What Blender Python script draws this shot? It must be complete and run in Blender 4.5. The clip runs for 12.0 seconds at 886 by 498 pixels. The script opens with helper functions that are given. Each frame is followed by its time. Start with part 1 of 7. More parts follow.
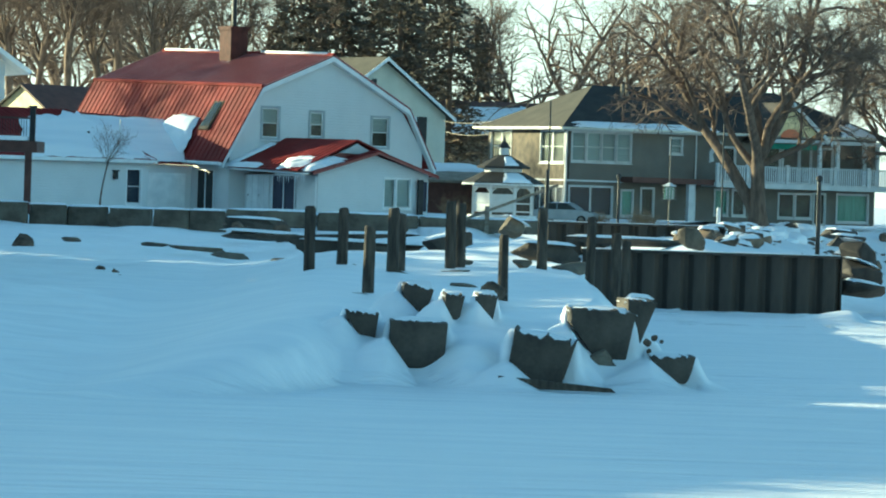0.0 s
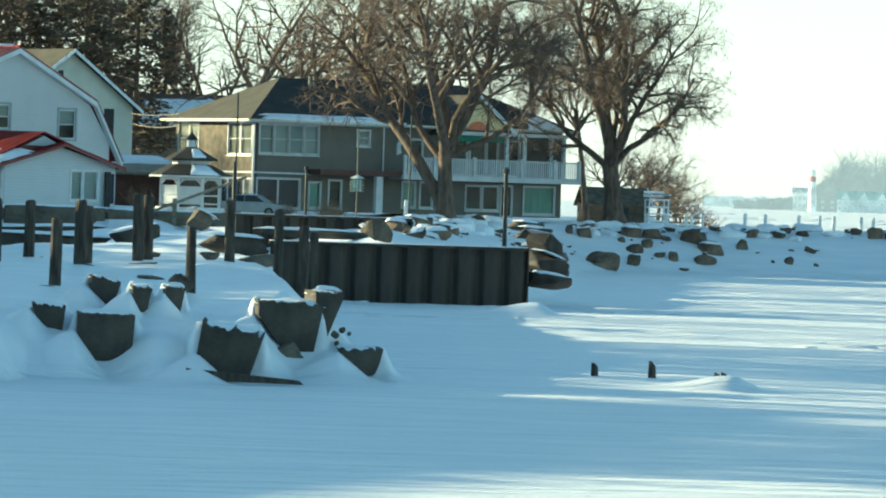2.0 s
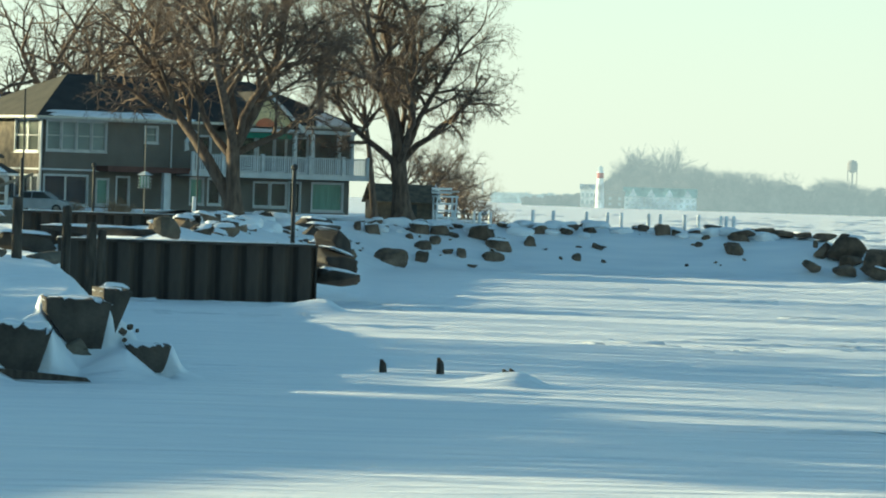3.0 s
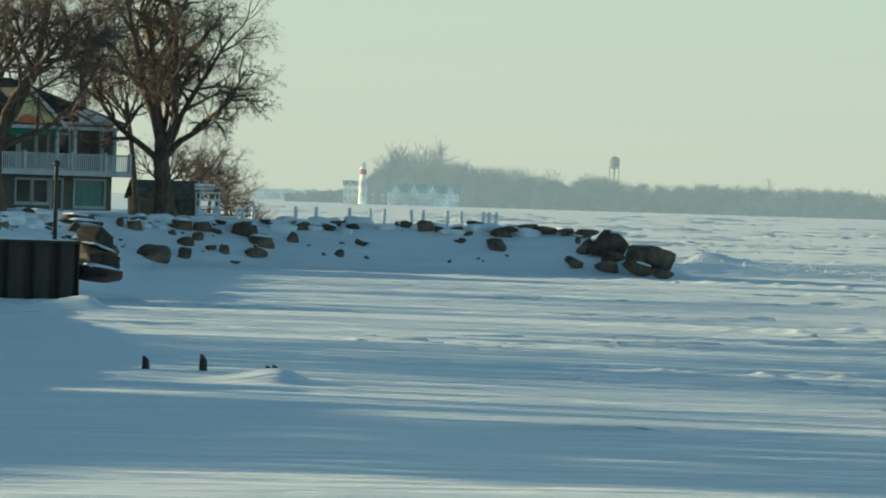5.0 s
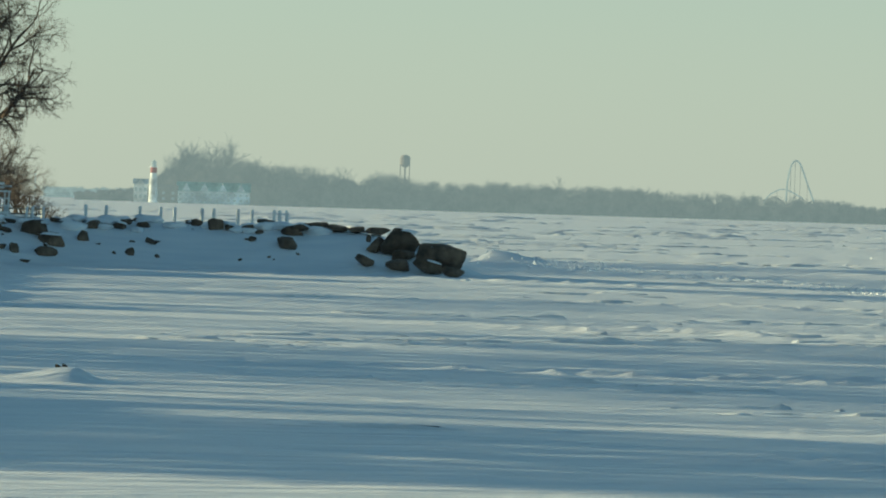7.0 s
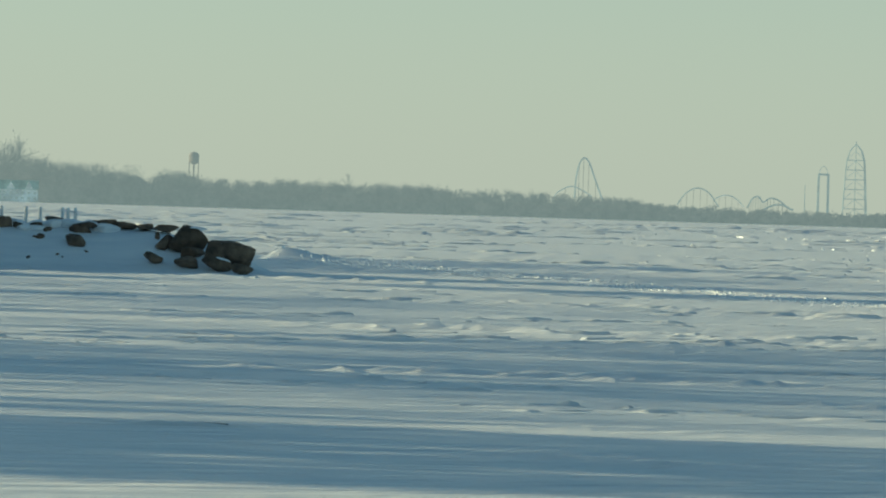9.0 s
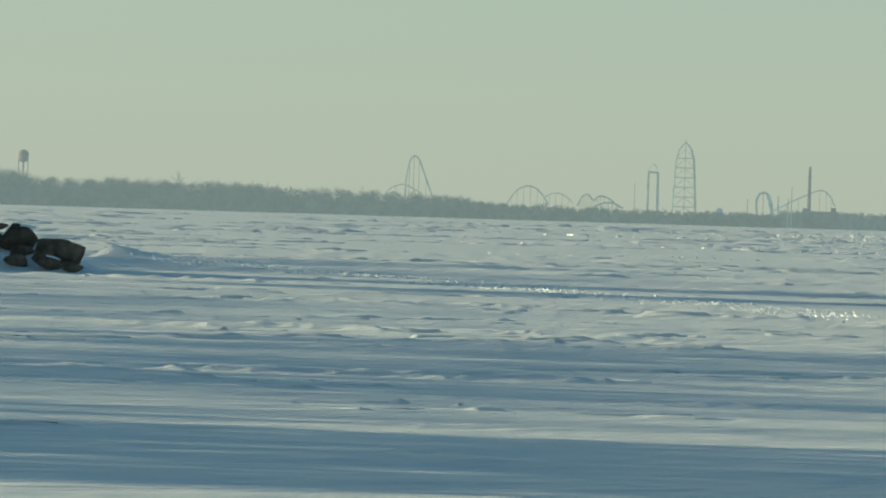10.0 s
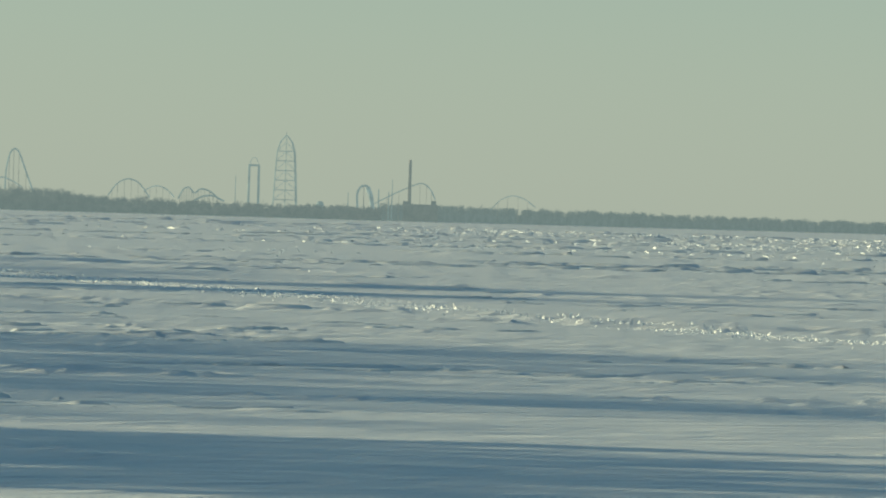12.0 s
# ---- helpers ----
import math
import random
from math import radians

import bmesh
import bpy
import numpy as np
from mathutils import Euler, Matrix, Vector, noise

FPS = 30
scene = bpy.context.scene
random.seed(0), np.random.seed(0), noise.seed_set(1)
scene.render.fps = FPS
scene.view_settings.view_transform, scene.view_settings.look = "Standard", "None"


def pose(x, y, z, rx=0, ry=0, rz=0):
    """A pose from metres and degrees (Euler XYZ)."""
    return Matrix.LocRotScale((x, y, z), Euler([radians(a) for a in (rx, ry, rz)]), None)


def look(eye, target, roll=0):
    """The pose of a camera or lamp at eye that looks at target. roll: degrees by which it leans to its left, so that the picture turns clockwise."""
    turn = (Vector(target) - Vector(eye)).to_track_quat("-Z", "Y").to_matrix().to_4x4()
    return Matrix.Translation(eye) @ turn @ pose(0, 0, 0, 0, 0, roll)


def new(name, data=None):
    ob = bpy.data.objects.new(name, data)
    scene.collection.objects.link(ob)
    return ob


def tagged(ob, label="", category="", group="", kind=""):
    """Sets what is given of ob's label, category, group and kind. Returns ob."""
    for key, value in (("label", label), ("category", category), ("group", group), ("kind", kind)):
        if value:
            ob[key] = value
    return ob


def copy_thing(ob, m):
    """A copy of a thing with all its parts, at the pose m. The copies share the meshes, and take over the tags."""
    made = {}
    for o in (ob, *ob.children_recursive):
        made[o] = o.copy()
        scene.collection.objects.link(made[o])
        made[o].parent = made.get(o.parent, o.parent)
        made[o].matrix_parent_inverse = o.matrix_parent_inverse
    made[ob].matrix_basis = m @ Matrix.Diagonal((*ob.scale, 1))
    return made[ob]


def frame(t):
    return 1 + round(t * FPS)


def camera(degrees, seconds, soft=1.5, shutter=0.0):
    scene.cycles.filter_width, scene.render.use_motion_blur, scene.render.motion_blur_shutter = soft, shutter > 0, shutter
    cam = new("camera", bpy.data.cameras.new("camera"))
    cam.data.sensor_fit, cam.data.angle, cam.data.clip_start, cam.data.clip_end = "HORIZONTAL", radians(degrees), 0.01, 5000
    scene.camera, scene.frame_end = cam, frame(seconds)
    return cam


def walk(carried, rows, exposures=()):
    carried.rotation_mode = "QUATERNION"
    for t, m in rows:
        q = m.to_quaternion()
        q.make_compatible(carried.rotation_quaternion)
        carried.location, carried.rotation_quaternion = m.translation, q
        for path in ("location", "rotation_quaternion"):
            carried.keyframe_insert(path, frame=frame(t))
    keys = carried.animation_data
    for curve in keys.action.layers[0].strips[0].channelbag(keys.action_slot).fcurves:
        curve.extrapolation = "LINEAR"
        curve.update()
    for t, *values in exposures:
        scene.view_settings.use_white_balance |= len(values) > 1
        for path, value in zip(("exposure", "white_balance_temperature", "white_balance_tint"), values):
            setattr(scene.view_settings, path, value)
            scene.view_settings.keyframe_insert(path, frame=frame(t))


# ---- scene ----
cam = camera(2 * math.degrees(math.atan(784 / 8000)), 12.0, soft=2.0)
EYE = 4.0
ROWS = [
    (0.0, -0.0000, -0.7339, -1.777),
    (0.5, -0.0699, -0.7426, -1.777),
    (1.0, -0.6956, -0.7471, -1.778),
    (1.5, -2.2519, -0.7322, -1.780),
    (2.0, -3.9586, -0.7106, -1.779),
    (2.5, -5.4478, -0.6863, -1.777),
    (3.0, -6.6441, -0.6706, -1.773),
    (3.5, -7.7891, -0.6489, -1.765),
    (3.7, -7.9646, -0.6440, -1.765),
    (5.3, -10.1515, -0.6240, -1.763),
    (5.5, -10.4880, -0.6212, -1.763),
    (6.0, -11.2211, -0.5997, -1.760),
    (6.5, -11.6685, -0.5856, -1.758),
    (7.0, -12.3020, -0.5669, -1.756),
    (7.2, -12.5526, -0.5640, -1.756),
    (8.8, -14.6146, -0.5280, -1.754),
    (9.0, -14.9762, -0.5215, -1.754),
    (9.5, -16.2907, -0.4972, -1.749),
    (10.0, -17.1257, -0.4829, -1.742),
    (10.5, -18.0227, -0.4730, -1.738),
    (11.0, -19.2776, -0.4555, -1.737),
    (11.5, -20.5841, -0.4439, -1.735),
    (12.0, -22.1830, -0.4196, -1.733),
]
EXPOSURES = [(0, 2.12, 5600, -20), (1.5, 2.06, 5800, -18.5), (2.0, 1.97, 5950, -17), (2.5, 1.81, 6100, -16), (5.5, 0.99, 6150, -15), (9.3, 0.79, 6200, -14.5), (12, 0.6, 6250, -14)]
walk(cam, [(t, pose(0, 0, EYE, 90 + pitch, roll, yaw)) for t, yaw, pitch, roll in ROWS], EXPOSURES)

# ---- sky and sun ----
SUN_LEFT, SUN_UP = 65.0, 11.0
world = bpy.data.worlds.new("sky")
scene.world = world
world.use_nodes = True
wn = world.node_tree.nodes
sky = wn.new("ShaderNodeTexSky")
sky.sky_type = "NISHITA"
sky.sun_disc = False
sky.sun_elevation = radians(SUN_UP)
sky.sun_rotation = radians(-SUN_LEFT)
sky.air_density, sky.dust_density, sky.ozone_density = 0.75, 0.45, 0.7
wn["Background"].inputs["Strength"].default_value = 0.07
# cold haze that whitens the sky towards the horizon, all round
wl = world.node_tree.links
way, up, veil, hazy = wn.new("ShaderNodeTexCoord"), wn.new("ShaderNodeSeparateXYZ"), wn.new("ShaderNodeMapRange"), wn.new("ShaderNodeMix")
veil.interpolation_type = "SMOOTHSTEP"
veil.inputs["From Min"].default_value, veil.inputs["From Max"].default_value = 0.0, 0.16
veil.inputs["To Min"].default_value, veil.inputs["To Max"].default_value = 0.85, 0.0
hazy.data_type = "RGBA"
hazy.inputs["B"].default_value = (4.45, 4.22, 3.92, 1)
wl.new(way.outputs["Generated"], up.inputs[0]), wl.new(up.outputs["Z"], veil.inputs["Value"]), wl.new(veil.outputs[0], hazy.inputs["Factor"])
cold = wn.new("ShaderNodeMix")
cold.data_type, cold.blend_type = "RGBA", "MULTIPLY"
cold.inputs["Factor"].default_value, cold.inputs["B"].default_value = 1.0, (0.91, 1.0, 1.0, 1)
wl.new(sky.outputs[0], cold.inputs["A"]), wl.new(cold.outputs["Result"], hazy.inputs["A"]), wl.new(hazy.outputs["Result"], wn["Background"].inputs["Color"])
sun = new("sun", bpy.data.lights.new("sun", "SUN"))
sun.data.energy, sun.data.angle, sun.data.color = 4.0, radians(0.6), (1.0, 0.772, 0.5)
sun_way = Vector((-math.sin(radians(SUN_LEFT)) * math.cos(radians(SUN_UP)), math.cos(radians(SUN_LEFT)) * math.cos(radians(SUN_UP)), math.sin(radians(SUN_UP))))
sun.matrix_world = look(sun_way * 50, (0, 0, 0))
tagged(sun, kind="structure")


# ---- materials ----
def nodes_of(name):
    m = bpy.data.materials.new(name)
    m.use_nodes = True
    t = m.node_tree
    return m, t.nodes, t.links, t.nodes["Principled BSDF"]


def surface(name, low, high, scale=3.0, rough=0.7, metal=0.0, bump=0.3, bump_scale=None, stretch=(1, 1, 1), spread=0.12, spec=0.5):
    """A surface that varies between two colours at two scales, with fine relief and a shade of its own for every piece."""
    m, n, k, b = nodes_of(name)
    co, mp = n.new("ShaderNodeTexCoord"), n.new("ShaderNodeMapping")
    mp.inputs["Scale"].default_value = stretch
    k.new(co.outputs["Object"], mp.inputs[0])
    big, fine = n.new("ShaderNodeTexNoise"), n.new("ShaderNodeTexNoise")
    big.inputs["Scale"].default_value, big.inputs["Detail"].default_value = scale, 6
    fine.inputs["Scale"].default_value, fine.inputs["Detail"].default_value = (bump_scale or scale * 9), 4
    k.new(mp.outputs[0], big.inputs["Vector"]), k.new(mp.outputs[0], fine.inputs["Vector"])
    mix = n.new("ShaderNodeMath")
    mix.operation = "MULTIPLY_ADD"
    mix.inputs[1].default_value = 0.4
    sub = n.new("ShaderNodeMath")
    sub.operation = "MULTIPLY_ADD"
    sub.inputs[1].default_value, sub.inputs[2].default_value = 1.5, -0.45
    k.new(big.outputs[0], sub.inputs[0])
    k.new(fine.outputs[0], mix.inputs[0]), k.new(sub.outputs[0], mix.inputs[2])
    ramp = n.new("ShaderNodeValToRGB")
    ramp.color_ramp.elements[0].position, ramp.color_ramp.elements[1].position = 0.25, 0.85
    ramp.color_ramp.elements[0].color, ramp.color_ramp.elements[1].color = (*low, 1), (*high, 1)
    k.new(mix.outputs[0], ramp.inputs[0])
    info, val = n.new("ShaderNodeObjectInfo"), n.new("ShaderNodeMapRange")
    val.inputs["To Min"].default_value, val.inputs["To Max"].default_value = 1 - spread, 1 + spread
    hue = n.new("ShaderNodeHueSaturation")
    k.new(info.outputs["Random"], val.inputs[0])
    k.new(val.outputs[0], hue.inputs["Value"]), k.new(ramp.outputs[0], hue.inputs["Color"])
    k.new(hue.outputs[0], b.inputs["Base Color"])
    b.inputs["Roughness"].default_value, b.inputs["Metallic"].default_value = rough, metal
    b.inputs["Specular IOR Level"].default_value = spec
    if bump:
        bp = n.new("ShaderNodeBump")
        bp.inputs["Strength"].default_value, bp.inputs["Distance"].default_value = bump, 0.02
        k.new(fine.outputs[0], bp.inputs["Height"]), k.new(bp.outputs[0], b.inputs["Normal"])
    return m


def siding(name, low, high, board=0.15, depth=1.0):
    """Painted lap boards: the relief of the courses and faint weathering."""
    m = surface(name, low, high, 0.8, 0.55, bump=0.1, spread=0.04)
    n, k = m.node_tree.nodes, m.node_tree.links
    co, sep, md = n.new("ShaderNodeTexCoord"), n.new("ShaderNodeSeparateXYZ"), n.new("ShaderNodeMath")
    md.operation = "MODULO"
    md.inputs[1].default_value = board
    k.new(co.outputs["Object"], sep.inputs[0]), k.new(sep.outputs["Z"], md.inputs[0])
    bp = n.new("ShaderNodeBump")
    bp.invert = True
    bp.inputs["Strength"].default_value, bp.inputs["Distance"].default_value = depth, 0.3
    k.new(md.outputs[0], bp.inputs["Height"])
    k.new(bp.outputs[0], n["Principled BSDF"].inputs["Normal"])
    return m


def snow_surface(name, drift=1.0, sparkle=False):
    m, n, k, b = nodes_of(name)
    co = n.new("ShaderNodeTexCoord")
    mp = n.new("ShaderNodeMapping")
    mp.inputs["Rotation"].default_value = (0, 0, radians(24))
    mp.inputs["Scale"].default_value = (0.16, 1.0, 1.0)
    k.new(co.outputs["Object"], mp.inputs[0])
    a, c = n.new("ShaderNodeTexNoise"), n.new("ShaderNodeTexNoise")
    a.inputs["Scale"].default_value, a.inputs["Detail"].default_value = 1.3, 9
    c.inputs["Scale"].default_value, c.inputs["Detail"].default_value = 14.0, 3
    k.new(mp.outputs[0], a.inputs["Vector"]), k.new(co.outputs["Object"], c.inputs["Vector"])
    ramp = n.new("ShaderNodeValToRGB")
    ramp.color_ramp.elements[0].position, ramp.color_ramp.elements[1].position = 0.3, 0.7
    ramp.color_ramp.elements[0].color, ramp.color_ramp.elements[1].color = (0.76, 0.79, 0.83, 1), (0.88, 0.89, 0.9, 1)
    k.new(a.outputs[0], ramp.inputs[0]), k.new(ramp.outputs[0], b.inputs["Base Color"])
    mp2, e = n.new("ShaderNodeMapping"), n.new("ShaderNodeTexNoise")
    mp2.inputs["Rotation"].default_value = (0, 0, radians(24))
    mp2.inputs["Scale"].default_value = (0.13, 1.0, 1.0)
    e.inputs["Scale"].default_value, e.inputs["Detail"].default_value, e.inputs["Roughness"].default_value = 2.2, 6, 0.58
    k.new(co.outputs["Object"], mp2.inputs[0]), k.new(mp2.outputs[0], e.inputs["Vector"])
    both = n.new("ShaderNodeMath")
    both.operation = "MULTIPLY_ADD"
    both.inputs[1].default_value = 0.5
    k.new(e.outputs[0], both.inputs[0]), k.new(a.outputs[0], both.inputs[2])
    add = n.new("ShaderNodeMath")
    add.operation = "MULTIPLY_ADD"
    add.inputs[1].default_value = 0.04
    k.new(c.outputs[0], add.inputs[0]), k.new(both.outputs[0], add.inputs[2])
    bp = n.new("ShaderNodeBump")
    geo, sep, soft = n.new("ShaderNodeNewGeometry"), n.new("ShaderNodeSeparateXYZ"), n.new("ShaderNodeMapRange")
    soft.inputs["From Min"].default_value, soft.inputs["From Max"].default_value = 0.08, 0.4
    soft.inputs["To Min"].default_value, soft.inputs["To Max"].default_value = 0.9 * drift, 0.22
    k.new(geo.outputs["Position"], sep.inputs[0]), k.new(sep.outputs["Z"], soft.inputs["Value"]), k.new(soft.outputs[0], bp.inputs["Strength"])
    bp.inputs["Distance"].default_value = 0.22
    k.new(add.outputs[0], bp.inputs["Height"]), k.new(bp.outputs[0], b.inputs["Normal"])
    b.inputs["Roughness"].default_value = 0.5
    return m


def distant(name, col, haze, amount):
    """A far surface, uneven in itself; haze of the cold air is added as emission."""
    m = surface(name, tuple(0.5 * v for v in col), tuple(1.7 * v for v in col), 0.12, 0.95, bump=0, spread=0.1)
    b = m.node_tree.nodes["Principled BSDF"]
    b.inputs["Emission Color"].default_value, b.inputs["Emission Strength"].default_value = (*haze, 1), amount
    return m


SNOW = snow_surface("snow", 1.4)
SNOW_CAP = snow_surface("settled_snow", 0.6)
WHITE = surface("white_paint", (0.66, 0.68, 0.68), (0.82, 0.83, 0.82), 2.0, 0.5, bump=0.08)
# white trim greyed down: shade on lodge and gazebo put into the colour
SHADED_WHITE = surface("shaded_white_trim", (0.47, 0.48, 0.47), (0.6, 0.61, 0.59), 2.0, 0.55, bump=0.1)
WHITE_SIDING = siding("white_lap_boards", (0.61, 0.625, 0.62), (0.67, 0.68, 0.67))
CREAM_SIDING = siding("cream_lap_boards", (0.62, 0.6, 0.48), (0.74, 0.71, 0.58))
YELLOW = surface("yellow_paint_and_sunlit", (0.62, 0.5, 0.25), (0.72, 0.6, 0.34), 2.0, 0.6)
OLIVE = siding("olive_grey_boards", (0.125, 0.108, 0.083), (0.165, 0.143, 0.112))
SHINGLE = surface("brown_wall_shingles", (0.05, 0.04, 0.027), (0.14, 0.11, 0.072), 2.2, 0.85, bump=0.6)
RED_METAL = surface("red_roof_metal", (0.115, 0.012, 0.012), (0.215, 0.027, 0.024), 0.5, 0.6, bump=0.05, spec=0.12)
RED_TRIM = surface("dark_red_trim", (0.14, 0.025, 0.022), (0.2, 0.04, 0.035), 1.0, 0.4, bump=0.05)
ROOF_DARK = surface("dark_roof_shingles", (0.022, 0.02, 0.018), (0.045, 0.04, 0.034), 1.2, 0.9, bump=0.5)
ROOF_OLIVE_OR_LIT = surface("olive_and_sunlit_shingles", (0.032, 0.03, 0.022), (0.058, 0.052, 0.038), 1.2, 0.9, bump=0.5)
BRICK = surface("red_brick", (0.042, 0.0105, 0.0075), (0.075, 0.022, 0.014), 3.0, 0.85, bump=0.5)
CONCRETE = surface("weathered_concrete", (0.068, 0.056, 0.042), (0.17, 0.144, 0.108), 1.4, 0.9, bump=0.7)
# a darker tone of the concrete, for the rubble on the spit
DARK_CONCRETE = surface("dark_concrete", (0.036, 0.03, 0.024), (0.092, 0.077, 0.06), 1.6, 0.85, bump=0.7)
ROCK = surface("brown_stone", (0.048, 0.036, 0.026), (0.22, 0.155, 0.103), 1.3, 0.85, bump=0.8, spread=0.3)
# a darker brown than ROCK, for the stack beside the sea wall
BLACK_STONE = surface("dark_stone", (0.022, 0.019, 0.016), (0.08, 0.064, 0.05), 1.5, 0.8, bump=0.8, spread=0.25)
# the sky's glint on the upper roof's seams, put in as a paler red
SEAM_GLINT = surface("sky_glint_red_seams", (0.26, 0.1, 0.1), (0.4, 0.19, 0.185), 0.7, 0.35, bump=0)
STEEL = surface("rusted_sheet_steel", (0.03, 0.026, 0.022), (0.085, 0.066, 0.05), 0.7, 0.75, metal=0.2, bump=0.3, stretch=(3, 3, 0.35))
DARK_METAL = surface("black_metal", (0.012, 0.013, 0.014), (0.03, 0.03, 0.03), 3.0, 0.5, metal=0.3, bump=0.1)
PILE_WOOD = surface("weathered_piling", (0.02, 0.016, 0.012), (0.1, 0.08, 0.06), 1.6, 0.9, bump=0.8, stretch=(5, 5, 0.8), spread=0.25)
GREY_WOOD = surface("grey_wood", (0.14, 0.12, 0.09), (0.28, 0.25, 0.2), 2.0, 0.85, bump=0.5, stretch=(1, 1, 4))
BROWN_WOOD = surface("brown_stained_wood", (0.07, 0.03, 0.022), (0.12, 0.055, 0.04), 2.0, 0.7, bump=0.2)
BARK = surface("bark", (0.075, 0.052, 0.038), (0.21, 0.148, 0.105), 2.5, 0.95, bump=0.9, stretch=(2, 2, 0.5), spread=0.15)
TWIG = surface("twigs", (0.1, 0.07, 0.052), (0.2, 0.142, 0.106), 2.0, 0.9, bump=0)
NEEDLES = surface("dark_needles", (0.05, 0.043, 0.032), (0.125, 0.102, 0.072), 1.5, 0.9, bump=0)
CURTAIN = surface("green_curtain", (0.17, 0.32, 0.26), (0.27, 0.46, 0.38), 2.0, 0.9, stretch=(6, 1, 0.4), bump=0.2)
BLIND = surface("pale_blind", (0.3, 0.33, 0.33), (0.42, 0.45, 0.44), 2.0, 0.9, stretch=(1, 1, 9), bump=0.2)
NAVY = surface("navy_drape", (0.02, 0.022, 0.04), (0.05, 0.05, 0.08), 2.0, 0.8, stretch=(8, 1, 0.4))
# darkness of rooms and car cabin put into a colour
INSIDE_SHADE = surface("inside_shade", (0.02, 0.022, 0.02), (0.07, 0.072, 0.062), 0.9, 0.9, bump=0)
GREEN = surface("green_canvas", (0.03, 0.14, 0.09), (0.06, 0.22, 0.15), 2.0, 0.9)
ORANGE = surface("orange_paint", (0.5, 0.14, 0.06), (0.62, 0.2, 0.09), 3.0, 0.6)
CAR_PAINT = surface("dark_car_paint", (0.3, 0.31, 0.31), (0.4, 0.41, 0.4), 1.0, 0.25, metal=0.3, bump=0)
RUBBER = surface("rubber", (0.01, 0.01, 0.01), (0.02, 0.02, 0.02), 4.0, 0.8)
DRY_STEMS = surface("dry_stems", (0.22, 0.14, 0.08), (0.4, 0.28, 0.17), 3.0, 0.9, bump=0)
GLASS, _n, _k, _b = nodes_of("window_glass")
_b.inputs["Base Color"].default_value = (0.82, 0.9, 0.88, 1)
_b.inputs["Roughness"].default_value, _b.inputs["Transmission Weight"].default_value, _b.inputs["IOR"].default_value = 0.03, 1.0, 1.22
# emission on the far materials stands for haze; it also brightens the white walls
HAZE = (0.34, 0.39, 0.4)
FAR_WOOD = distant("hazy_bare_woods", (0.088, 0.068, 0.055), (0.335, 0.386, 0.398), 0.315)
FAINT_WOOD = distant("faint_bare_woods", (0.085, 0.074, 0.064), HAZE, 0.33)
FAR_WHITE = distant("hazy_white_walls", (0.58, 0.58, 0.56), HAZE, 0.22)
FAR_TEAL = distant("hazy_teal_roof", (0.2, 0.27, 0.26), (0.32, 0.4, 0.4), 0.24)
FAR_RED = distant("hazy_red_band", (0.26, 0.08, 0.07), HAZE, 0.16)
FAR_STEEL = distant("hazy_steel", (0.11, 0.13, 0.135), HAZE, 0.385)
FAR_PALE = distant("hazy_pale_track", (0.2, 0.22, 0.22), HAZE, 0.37)


